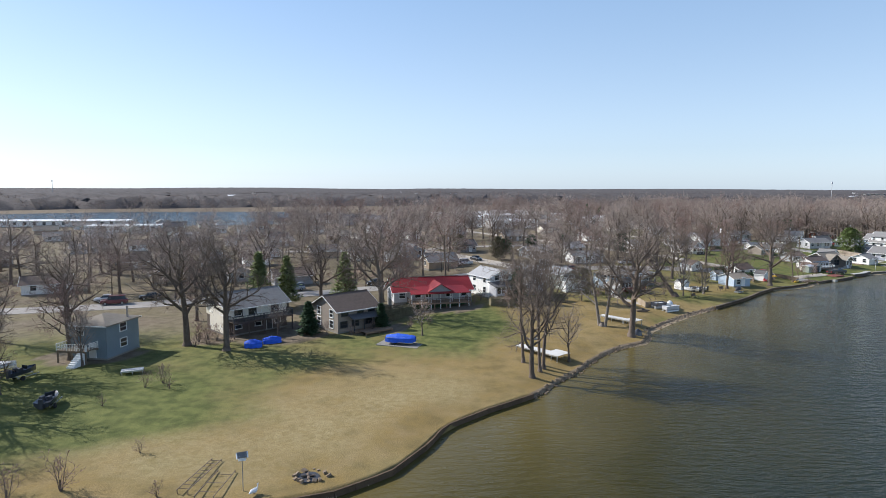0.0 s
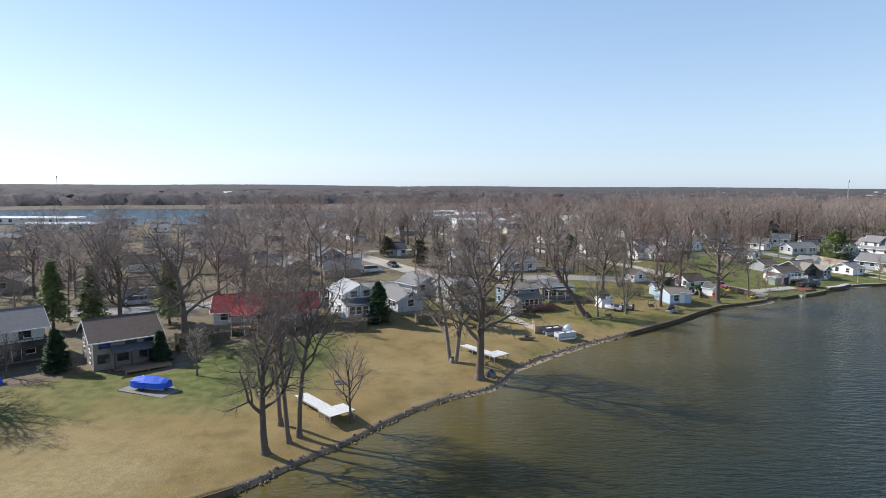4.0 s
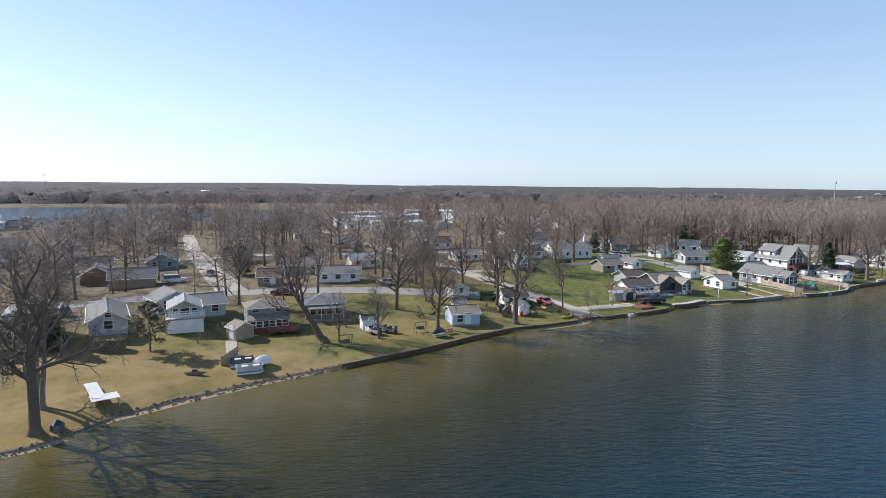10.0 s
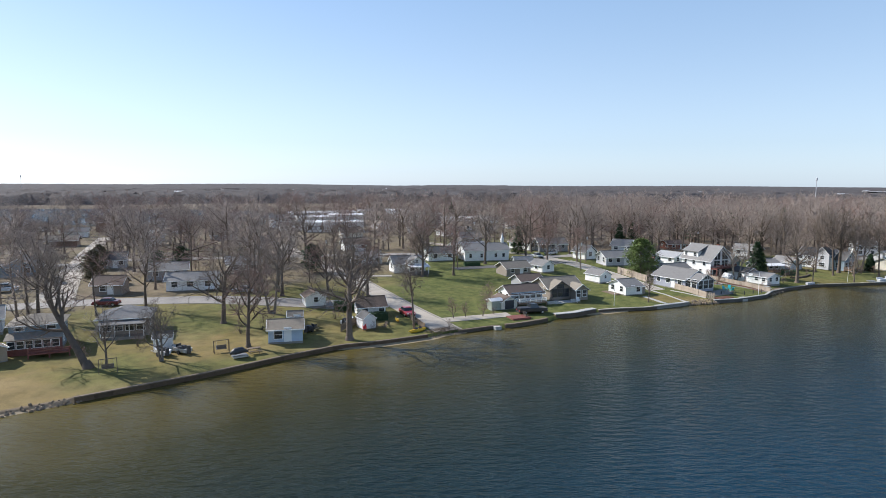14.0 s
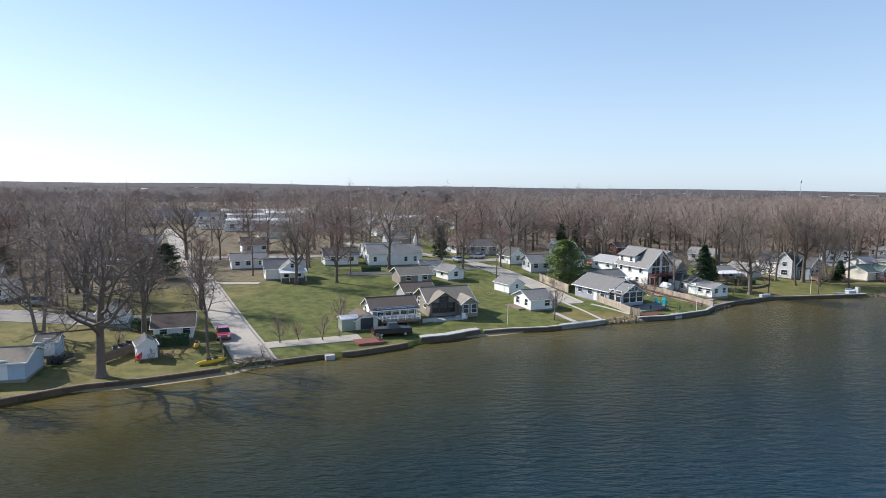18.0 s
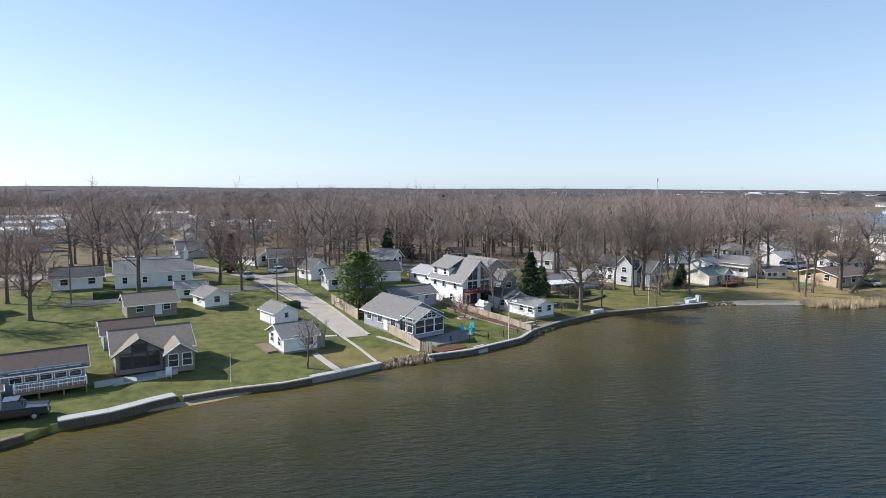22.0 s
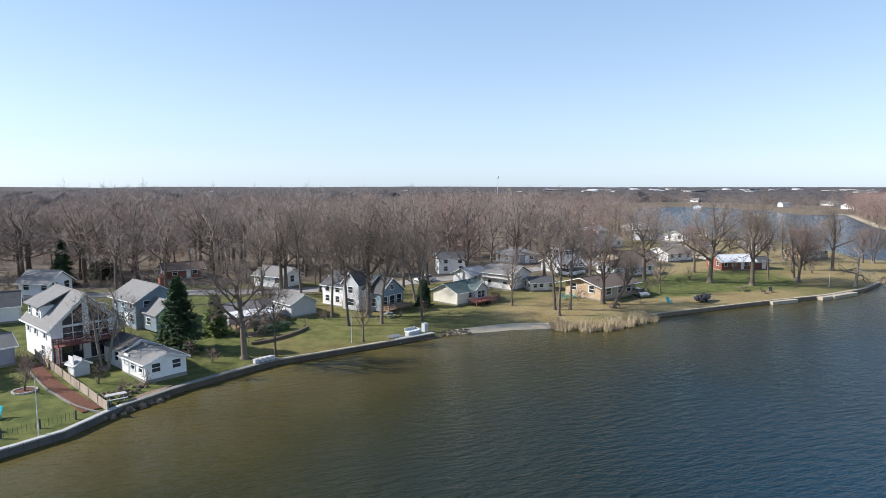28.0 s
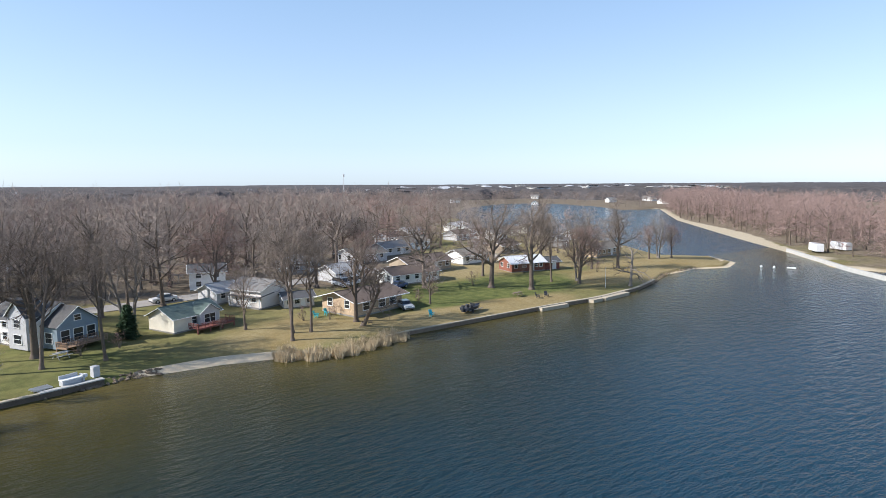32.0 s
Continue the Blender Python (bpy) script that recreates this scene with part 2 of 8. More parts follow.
SHORE = np.array(SHORE_WEST + SHORE_MID + SHORE_EAST, float)
SAND_Y, SAND_W = (150, 214, 221, 229, 240, 253, 270, 287, 305, 318, 335, 430), (1, 1, 3, 7, 10, 12, 11, 9, 7, 5, 2, 1)
BANK = np.array(((300, -900), (340, 60), (345, 150), (357, 178), (367, 189), (397, 215), (435, 252), (515, 326), (640, 420), (900, 560)), float)


def shore_y(x):
    return np.interp(x, SHORE[:, 0], SHORE[:, 1])


def smooth(a, b, v):
    t = np.clip((v - a) / (b - a), 0, 1)
    return t * t * (3 - 2 * t)


def lake_depth(x, y):
    """How far (in metres, roughly) a place lies inside the back lakes and the channel; negative on land."""
    w = (1 - np.sqrt(((x + 205) / 190) ** 2 + ((y - 500) / 118) ** 2)) * 110
    c, s = math.cos(radians(48)), math.sin(radians(48))
    u, v = (x - 528) * c + (y - 440) * s, -(x - 528) * s + (y - 440) * c
    e = (1 - np.sqrt((u / 200) ** 2 + (v / 64) ** 2)) * 65
    # the channel runs between the point and the far bank
    bx = np.interp(y, BANK[:, 1], BANK[:, 0])
    tipx = np.interp(y, [150, 200, 216, 226, 238, 262, 300, 340, 420], [330, 362, 367, 371, 362, 378, 398, 420, 470])
    ch = np.minimum(bx - x, x - tipx) * 0.7
    ch = np.where((y > 205) & (y < 420), ch, -50)
    bay = np.minimum(bx - x, x - np.where(y < 226, 371, 1e4)) * 0.7
    return np.maximum(np.maximum(w, e), np.maximum(ch, bay))


def ground_z(x, y):
    x, y = np.asarray(x, float), np.asarray(y, float)
    d = (y - shore_y(x)) * 0.75
    west = 1 - 0.45 * smooth(150, 215, x)
    z = 0.56 + 0.36 * smooth(0, 7, d) + 1.5 * west * (0.12 + 0.88 * smooth(-9, 14, x)) * smooth(6, 45, d) + 0.5 * smooth(60, 300, d)
    z = z - 0.27 * smooth(10.5, 13, x) * smooth(60, 57, x) * smooth(6, 0, d)
    z = z - 0.4 * smooth(210, 216, x) * smooth(238, 233, x) * smooth(7, 0, d)
    z = z + 10 * (1 - 0.4 * smooth(200, 1600, x)) * smooth(1500, 3600, np.hypot(x, y)) * (0.35 + 0.3 * np.sin(x * 0.0021 + 1) * np.sin(y * 0.0013) + 0.25 * np.sin(x * 0.0047))
    ld = lake_depth(x, y)
    z = np.where(ld > -14, np.minimum(z, 0.9 * np.clip(-ld / 12, -1.5, 1) + 0.02), z)
    return z


def gz(x, y):
    return float(ground_z(x, y))


# ---- mesh helpers ----
def link(name, verts, faces, material, parent=None, label="", smooth_shade=False):
    me = bpy.data.meshes.new(name)
    me.from_pydata([tuple(v) for v in verts], [], [tuple(f) for f in faces])
    return link_mesh(name, me, material, parent, label, smooth_shade)


def link_mesh(name, me, material, parent=None, label="", smooth_shade=False):
    if material is not None and not me.materials:
        me.materials.append(material)
    if smooth_shade:
        me.polygons.foreach_set("use_smooth", [True] * len(me.polygons))
    ob = new(name, me)
    if parent is not None:
        ob.parent = parent
    if label:
        ob["label"] = label
    return ob


def arrays(name, verts, quads, material, parent=None, smooth_shade=False):
    """A large mesh from number arrays: vertices (n, 3), faces (m, 3 or 4)."""
    me = bpy.data.meshes.new(name)
    verts, quads = np.asarray(verts, np.float32), np.asarray(quads, np.int32)
    k = quads.shape[1]
    me.vertices.add(len(verts))
    me.vertices.foreach_set("co", verts.ravel())
    me.loops.add(quads.size)
    me.loops.foreach_set("vertex_index", quads.ravel())
    me.polygons.add(len(quads))
    me.polygons.foreach_set("loop_start", np.arange(0, quads.size, k, dtype=np.int32))
    me.update(calc_edges=True)
    return link_mesh(name, me, material, parent, "", smooth_shade)


class Shape:
    """Collects boxes, prisms, tubes and sheets into one mesh."""

    def __init__(self):
        self.v, self.f = [], []

    def add(self, verts, faces):
        n = len(self.v)
        self.v += [tuple(p) for p in verts]
        self.f += [tuple(i + n for i in f) for f in faces]
        return self

    def box(self, x0, y0, z0, x1, y1, z1, m=None):
        p = [(x, y, z) for z in (z0, z1) for y in (y0, y1) for x in (x0, x1)]
        if m is not None:
            p = [tuple(m @ Vector(q)) for q in p]
        return self.add(p, [(0, 2, 3, 1), (4, 5, 7, 6), (0, 1, 5, 4), (2, 6, 7, 3), (0, 4, 6, 2), (1, 3, 7, 5)])

    def slab(self, corners, t):
        """A sheet of thickness t under four or more corners."""
        c = [Vector(p) for p in corners]
        nrm = (c[1] - c[0]).cross(c[2] - c[0]).normalized()
        n = len(c)
        lo = [p - nrm * t for p in c]
        return self.add([*c, *lo], [tuple(range(n)), tuple(range(2 * n - 1, n - 1, -1))] + [((i + 1) % n, i, n + i, n + (i + 1) % n) for i in range(n)])

    def tube(self, pts, radii, sides=6, cap=True):
        rings = []
        n0 = len(self.v)
        for i, p in enumerate(pts):
            p = Vector(p)
            a, b = Vector(pts[max(0, i - 1)]), Vector(pts[min(len(pts) - 1, i + 1)])
            d = (b - a).normalized()
            u = d.orthogonal().normalized()
            w = d.cross(u)
            r = radii[i] if hasattr(radii, "__len__") else radii
            self.v += [tuple(p + (u * math.cos(2 * math.pi * k / sides) + w * math.sin(2 * math.pi * k / sides)) * r) for k in range(sides)]
            rings.append(n0 + i * sides)
        for a, b in zip(rings, rings[1:]):
            self.f += [(a + k, a + (k + 1) % sides, b + (k + 1) % sides, b + k) for k in range(sides)]
        if cap:
            self.f.append(tuple(range(rings[0] + sides - 1, rings[0] - 1, -1)))
            self.f.append(tuple(range(rings[-1], rings[-1] + sides)))
        return self

    def put(self, name, material, parent=None, label="", smooth_shade=False):
        return link(name, self.v, self.f, material, parent, label, smooth_shade)


def empty(name, x, y, z=None, rot=0, label="", category="", group=""):
    ob = new(name)
    ob.matrix_basis = pose(x, y, gz(x, y) if z is None else z, 0, 0, rot)
    return tagged(ob, label, category, group)

# ---- ground, water, roads ----
def axis(stops):
    out = []
    for a, b, s in stops:
        out += list(np.arange(a, b, s))
    return np.array(out + [stops[-1][1]], float)


GX = axis([(-4200, -1200, 300), (-1200, -300, 60), (-300, -90, 12), (-90, 380, 2.0), (380, 640, 5), (640, 1200, 40), (1200, 4200, 300)])
OFF = np.concatenate([-np.array([900, 500, 250, 120, 60, 35, 20, 12, 7, 3.5, 1.2, 0.25]), np.array([0.25, 0.8, 1.6, 2.6, 4, 5.5, 7.5]), np.arange(10, 120, 3.0), np.arange(120, 420, 8), np.arange(420, 900, 30), np.arange(900, 4300, 240)])
XX, OO = np.meshgrid(GX, OFF)
YY = shore_y(XX) + OO
ZZ = ground_z(XX, YY)
bed = -0.25 - 2.6 * smooth(0, 40, -OO)
ZZ = np.where((OO < 0) & (XX < 371), bed, ZZ)
ZZ = np.where((OO < 0) & (XX >= 371), np.where(lake_depth(XX, YY) > -14, ZZ, 0.9), ZZ)
NR, NC = XX.shape
idx = np.arange(NR * NC).reshape(NR, NC)
QUADS = np.stack([idx[:-1, :-1], idx[:-1, 1:], idx[1:, 1:], idx[1:, :-1]], -1).reshape(-1, 4)


def ground_material():
    m = bpy.data.materials.new("spring_lawn")
    m.use_nodes = True
    nt, ns = m.node_tree, m.node_tree.nodes
    L = nt.links.new
    b = ns["Principled BSDF"]
    b.inputs["Roughness"].default_value = 0.95
    b.inputs["Specular IOR Level"].default_value = 0.15
    geo = ns.new("ShaderNodeNewGeometry")
    att = ns.new("ShaderNodeAttribute")
    att.attribute_name = "cover"
    sep = ns.new("ShaderNodeSeparateColor")
    L(att.outputs["Color"], sep.inputs["Color"])

    def noise_at(scale, detail=4):
        n = ns.new("ShaderNodeTexNoise")
        n.inputs["Scale"].default_value, n.inputs["Detail"].default_value = scale, detail
        L(geo.outputs["Position"], n.inputs["Vector"])
        return n.outputs["Fac"]

    def mix(f, a, c):
        x = ns.new("ShaderNodeMix")
        x.data_type = "RGBA"
        for inp, val in ((x.inputs["Factor"], f), (x.inputs["A"], a), (x.inputs["B"], c)):
            if isinstance(val, tuple):
                inp.default_value = (*val, 1)
            else:
                L(val, inp)
        return x.outputs["Result"]

    def ramp(v, lo, hi):
        r = ns.new("ShaderNodeMapRange")
        r.interpolation_type = "SMOOTHSTEP"
        r.inputs["From Min"].default_value, r.inputs["From Max"].default_value = lo, hi
        L(v, r.inputs["Value"])
        return r.outputs["Result"]

    def sum2(a, c, k):
        x = ns.new("ShaderNodeMath")
        x.operation = "MULTIPLY_ADD"
        x.inputs[1].default_value = k
        L(c, x.inputs[0])
        L(a, x.inputs[2])
        return x.outputs[0]

    big, midn, fine, grain = noise_at(0.035), noise_at(0.13, 7), noise_at(0.7, 8), noise_at(7.0)
    bleach = mix(ramp(noise_at(0.085, 6), 0.42, 0.66), (0.255, 0.18, 0.066), (0.3, 0.23, 0.105))
    pale = ramp(sum2(att.outputs["Alpha"], midn, 0.9), 0.5, 1.15)
    straw = mix(ramp(fine, 0.25, 0.75), mix(ramp(noise_at(0.3, 6), 0.35, 0.65), (0.175, 0.132, 0.055), (0.285, 0.21, 0.098)), bleach)
    green = mix(ramp(fine, 0.3, 0.7), (0.08, 0.097, 0.028), (0.158, 0.168, 0.052))
    straw = mix(pale, straw, mix(ramp(noise_at(1.6, 6), 0.3, 0.7), (0.26, 0.2, 0.09), (0.335, 0.27, 0.14)))
    litter = mix(ramp(fine, 0.3, 0.7), (0.155, 0.122, 0.083), (0.22, 0.176, 0.125))
    g = sum2(sum2(sep.outputs["Green"], midn, 0.55), big, 0.5)
    lawn = mix(ramp(g, 0.72, 1.28), straw, green)
    base = mix(ramp(sum2(sep.outputs["Red"], midn, 0.4), 0.45, 0.95), lawn, litter)
    base = mix(ramp(sum2(sep.outputs["Blue"], midn, 0.3), 0.5, 0.75), base, (0.46, 0.39, 0.28))
    dark = mix(ramp(grain, 0.35, 0.7), (0.86, 0.86, 0.86), (1.06, 1.06, 1.06))
    mul = ns.new("ShaderNodeMix")
    mul.data_type, mul.blend_type = "RGBA", "MULTIPLY"
    mul.inputs["Factor"].default_value = 1
    L(base, mul.inputs["A"])
    L(dark, mul.inputs["B"])
    L(mul.outputs["Result"], b.inputs["Base Color"])
    bp = ns.new("ShaderNodeBump")
    bp.inputs["Strength"].default_value, bp.inputs["Distance"].default_value = 0.6, 0.08
    L(grain, bp.inputs["Height"])
    L(bp.outputs["Normal"], b.inputs["Normal"])
    return m


def wood_share(x, y):
    """How wooded the land is, 0 to 1."""
    east = smooth(112, 135, x - 0.15 * (y - 250)) * smooth(246, 262, y + 0.25 * np.clip(x - 200, 0, 60))
    far = smooth(380, 520, y - 0.3 * x)
    bank = smooth(2, 14, x - np.interp(y, BANK[:, 1], BANK[:, 0])) * (x > 340)
    return np.clip(np.maximum(np.maximum(east, far), bank), 0, 1)


ground = arrays("ground", np.stack([XX, YY, ZZ], -1).reshape(-1, 3), QUADS, ground_material(), smooth_shade=True)
dshore = (YY - shore_y(XX)) * 0.75
greenness = np.interp(XX, [-60, -30, 0, 30, 62, 86, 96, 175, 190, 240, 330], [0.62, 0.58, 0.56, 0.5, 0.5, 0.52, 0.7, 0.74, 0.72, 0.58, 0.54]) * np.ones_like(XX)
# The (10, 104) patch is greener grass and also darkens for tree shade.
for bx_, by_, rx_, ry_, amount in ((-42, 68, 16, 14, -0.25), (278, 221, 24, 9, -0.4), (10, 104, 13, 12, -0.3), (2, 73, 21, 13, 0.42), (-20, 54, 20, 9, 0.34), (27, 111, 13, 15, 0.56), (47, 122, 12, 7, 0.35), (20, 92, 12, 12, 0.4), (66, 143, 8, 6, 0.2), (148, 182, 7, 4, 0.3), (336, 216, 32, 10, 0.62), (263, 208, 16, 5, 0.45), (238, 212, 12, 6, 0.3), (322, 250, 60, 16, 0.4), (268, 207, 20, 5, 0.4), (288, 220, 12, 7, -0.3), (208, 211, 12, 6, -0.15), (164, 190, 10, 8, -0.2)):
    q_ = ((XX - bx_) / rx_) ** 2 + ((YY - by_) / ry_) ** 2
    greenness = greenness - amount * smooth(1.6, 0.5, q_) * (greenness > 0.15)
greenness = np.where(dshore > 55, np.maximum(greenness, 0.5), greenness)
cover = np.zeros((NR, NC, 4), np.float32)
cover[..., 0] = np.maximum(wood_share(XX, YY), np.where(XX < 92, 0.62 * smooth(28, 50, dshore), 0.5 * smooth(62, 100, dshore)))
# Litter patches by the west houses also darken ground that lies in shade.
for bx_, by_, rx_, ry_ in ((-48, 90, 7, 4), (-24, 102, 8, 6.5), (-9, 105, 6, 3.5), (-34, 101, 4, 6), (3, 117.5, 9, 3)):
    cover[..., 0] = np.maximum(cover[..., 0], smooth(1.5, 0.6, ((XX - bx_) / rx_) ** 2 + ((YY - by_) / ry_) ** 2))
open_east = smooth(255, 275, XX - 0.85 * (YY - 240)) * (YY > 232) * (XX < np.interp(YY, BANK[:, 1], BANK[:, 0]) - 4)
cover[..., 0] *= 1 - 0.75 * open_east
greenness = greenness * (1 - 0.25 * open_east)
cover[..., 1] = greenness
cover[..., 2] = np.where((XX > 330) & (XX < 640) & (XX - np.interp(YY, BANK[:, 1], BANK[:, 0]) > -12), smooth(-7, -3, lake_depth(XX, YY)) * 0.7, 0) + smooth(208, 224, XX) * smooth(238, 234, XX) * smooth(3.2, 1.0, OO) * 0.75
eroded = np.where((XX > 11) & (XX < 60), smooth(1.3, 0.3, dshore), 0)
cover[..., 0] = np.maximum(cover[..., 0], eroded)
tongue = smooth(316, 330, XX) * (YY < 243) * (XX < 375)
cover[..., 0] *= 1 - 0.9 * tongue
cover[..., 1] *= 1 - tongue
cover[..., 1] = np.where((XX > 186) & (XX < 320) & (dshore < 40), cover[..., 1] * np.interp(XX, (240, 262), (0.78, 0.95)), cover[..., 1])
bank_in = XX - np.interp(YY, BANK[:, 1], BANK[:, 0])
sand_w = np.interp(YY, SAND_Y, SAND_W)
cover[..., 2] = np.maximum(cover[..., 2], np.where((bank_in > -6) & (YY > 205) & (YY < 430) & (XX > 380), 0.75 * smooth(sand_w + 5, sand_w - 3, bank_in), 0))
cover[..., 0] = np.where((XX > 430) & (YY > 330) & (cover[..., 2] < 0.3), np.maximum(cover[..., 0], 0.85), cover[..., 0])
cover[..., 0] = np.where((bank_in > 0) & (bank_in < 26) & (YY < 222) & (YY > 60) & (XX > 330), 0.55, cover[..., 0])
plot = smooth(1.2, -1.2, XX - np.interp(YY, (60, 74.8, 99), (11.5, 11, -2.5))) * (YY < 100) * (XX > -60)
cover[..., 3] = 0.05 + 0.1 * plot + 0.32 * open_east + 0.42 * smooth(180, 225, XX) * (XX < 372)
for bx_, by_, rx_, ry_ in ((-1, 75, 7, 6), (-13, 68, 12, 6), (-20, 58, 14, 6), (-34, 62, 8, 5)):
    cover[..., 3] += 0.3 * smooth(1.5, 0.3, ((XX - bx_) / rx_) ** 2 + ((YY - by_) / ry_) ** 2)
ca = ground.data.color_attributes.new("cover", "FLOAT_COLOR", "POINT")
ca.data.foreach_set("color", cover.ravel())
tagged(ground, "patchy straw and green spring lawns with leaf litter", "ground", kind="structure")


def water_material():
    m = bpy.data.materials.new("lake_water")
    m.use_nodes = True
    nt, ns = m.node_tree, m.node_tree.nodes
    L = nt.links.new
    b = ns["Principled BSDF"]
    b.inputs["IOR"].default_value = 1.33
    att = ns.new("ShaderNodeAttribute")
    att.attribute_name = "offshore"
    geo = ns.new("ShaderNodeNewGeometry")
    n1 = ns.new("ShaderNodeTexNoise")
    n1.inputs["Scale"].default_value, n1.inputs["Detail"].default_value = 0.06, 4
    L(geo.outputs["Position"], n1.inputs["Vector"])
    ma = ns.new("ShaderNodeMath")
    ma.operation = "MULTIPLY_ADD"
    ma.inputs[1].default_value = 22
    L(n1.outputs["Fac"], ma.inputs[0])
    L(att.outputs["Fac"], ma.inputs[2])
    mr = ns.new("ShaderNodeMapRange")
    mr.inputs["From Min"].default_value, mr.inputs["From Max"].default_value = 12, 97
    L(ma.outputs[0], mr.inputs["Value"])
    ramp = ns.new("ShaderNodeValToRGB")
    e = ramp.color_ramp.elements
    # Offshore blue is partly sky reflection put into the base colour.
    e[0].color, e[1].color = (0.11, 0.086, 0.027, 1), (0.0115, 0.0375, 0.06, 1)
    dp = e.new(0.62)
    dp.color = (0.0145, 0.0275, 0.0285, 1)
    mid = e.new(0.27)
    mid.color = (0.04, 0.036, 0.0095, 1)
    L(mr.outputs["Result"], ramp.inputs["Fac"])
    L(ramp.outputs["Color"], b.inputs["Base Color"])
    b.inputs["Roughness"].default_value = 0.12
    b.inputs["Specular IOR Level"].default_value = 0.23
    mp = ns.new("ShaderNodeMapping")
    mp.inputs["Rotation"].default_value = (0, 0, radians(25))
    mp.inputs["Scale"].default_value = (0.35, 1.0, 1.0)
    L(geo.outputs["Position"], mp.inputs["Vector"])
    w1, w2 = ns.new("ShaderNodeTexNoise"), ns.new("ShaderNodeTexNoise")
    w1.inputs["Scale"].default_value, w2.inputs["Scale"].default_value = 1.5, 4.5
    w1.inputs["Detail"].default_value, w2.inputs["Detail"].default_value = 3, 3
    for w in (w1, w2):
        L(mp.outputs["Vector"], w.inputs["Vector"])
    ad = ns.new("ShaderNodeMath")
    ad.operation = "MULTIPLY_ADD"
    ad.inputs[1].default_value = 0.35
    L(w2.outputs["Fac"], ad.inputs[0])
    L(w1.outputs["Fac"], ad.inputs[2])
    st = ns.new("ShaderNodeMapRange")
    st.inputs["From Min"].default_value, st.inputs["From Max"].default_value = 15, 60
    st.inputs["To Min"].default_value, st.inputs["To Max"].default_value = 0.24, 0.85
    L(ma.outputs[0], st.inputs["Value"])
    bp = ns.new("ShaderNodeBump")
    bp.inputs["Distance"].default_value = 0.5
    L(st.outputs["Result"], bp.inputs["Strength"])
    L(ad.outputs[0], bp.inputs["Height"])
    L(bp.outputs["Normal"], b.inputs["Normal"])
    return m


WATER = water_material()
WX = axis([(-1400, -120, 40), (-120, 380, 3), (380, 1000, 20)])
WO = np.array([0.6, -1, -2.5, -5, -9, -14, -20, -30, -45, -70, -120, -220, -400, -900])
WXX, WOO = np.meshgrid(WX, WO)
WY = shore_y(WXX) + WOO
wi = np.arange(WXX.size).reshape(WXX.shape)
wq = np.stack([wi[1:, :-1], wi[1:, 1:], wi[:-1, 1:], wi[:-1, :-1]], -1).reshape(-1, 4)
water = arrays("water", np.stack([WXX, WY, 0 * WY], -1).reshape(-1, 3), wq, WATER)
fa = water.data.attributes.new("offshore", "FLOAT", "POINT")
fa.data.foreach_set("value", np.where(WXX < 371, -WOO * 0.75 * np.interp(WXX, [60, 120, 160, 185, 225, 265], [1.2, 1.65, 1.7, 1.2, 1.95, 2.6]) + np.interp(WXX, [60, 120, 160, 185, 230, 265], [0, 5, 5, 2, 9, 11]), np.clip(-WOO * 0.75, 20, 80)).astype(np.float32).ravel())
tagged(water, "rippled lake water, olive in the shallows and blue offshore", "lake", kind="structure")
for nm, x0, y0, x1, y1 in (("water_back_west", -420, 360, 40, 640), ("water_back_east", 340, 226.6, 820, 640)):
    s = Shape()
    s.add([(x0, y0, 0.0), (x1, y0, 0.0), (x1, y1, 0.0), (x0, y1, 0.0)], [(0, 1, 2, 3)])
    w = s.put(nm, WATER)
    fa = w.data.attributes.new("offshore", "FLOAT", "POINT")
    # High value picks the blue end, which colours in reflected sky.
    fa.data.foreach_set("value", [95.0] * 4)
    tagged(w, "blue rippled water of a back lake", "lake", kind="structure")


def strip(name, pts, width, material, label, category="road", lift=0.05, step=2.0):
    """A road, path or drive draped over the ground along a line."""
    pts = [Vector((*p, 0)) for p in pts]
    line = []
    for i, (a, b) in enumerate(zip(pts, pts[1:])):
        n = max(1, int((b - a).length / step))
        line += [a.lerp(b, k / n) for k in range(n)]
    line.append(pts[-1])
    for _ in range(6 if len(pts) > 2 else 0):
        line = [line[0]] + [(line[i - 1] + line[i] * 2 + line[i + 1]) / 4 for i in range(1, len(line) - 1)] + [line[-1]]
    s = Shape()
    rows = []
    cols = 5
    for i, p in enumerate(line):
        d = (line[min(i + 1, len(line) - 1)] - line[max(i - 1, 0)]).normalized()
        n = Vector((-d.y, d.x, 0))
        wd = width[0] + (width[1] - width[0]) * i / (len(line) - 1) if isinstance(width, tuple) else width
        rows.append(len(s.v))
        for k in range(cols):
            q = p + n * wd * (k / (cols - 1) - 0.5)
            s.v.append((q.x, q.y, gz(q.x, q.y) + lift))
        for k in (0, cols - 1):
            q = p + n * wd * (k / (cols - 1) - 0.5)
            s.v.append((q.x, q.y, gz(q.x, q.y) - 0.15))
    for a, b in zip(rows, rows[1:]):
        for k in range(cols - 1):
            s.f.append((a + k, b + k, b + k + 1, a + k + 1)[::-1])
        s.f.append((a, b, b + cols, a + cols))
        s.f.append((a + cols - 1, a + cols + 1, b + cols + 1, b + cols - 1))
    return tagged(s.put(name, material), label, category, kind="structure")


def slab_on(name, x, y, rot, w, d, material, label, h=0.08, category="pavement"):
    s = Shape()
    s.box(-w / 2, -d / 2, -0.5, w / 2, d / 2, h)
    ob = s.put(name, material)
    ob.matrix_basis = pose(x, y, gz(x, y), 0, 0, rot)
    return tagged(ob, label, category, kind="structure")


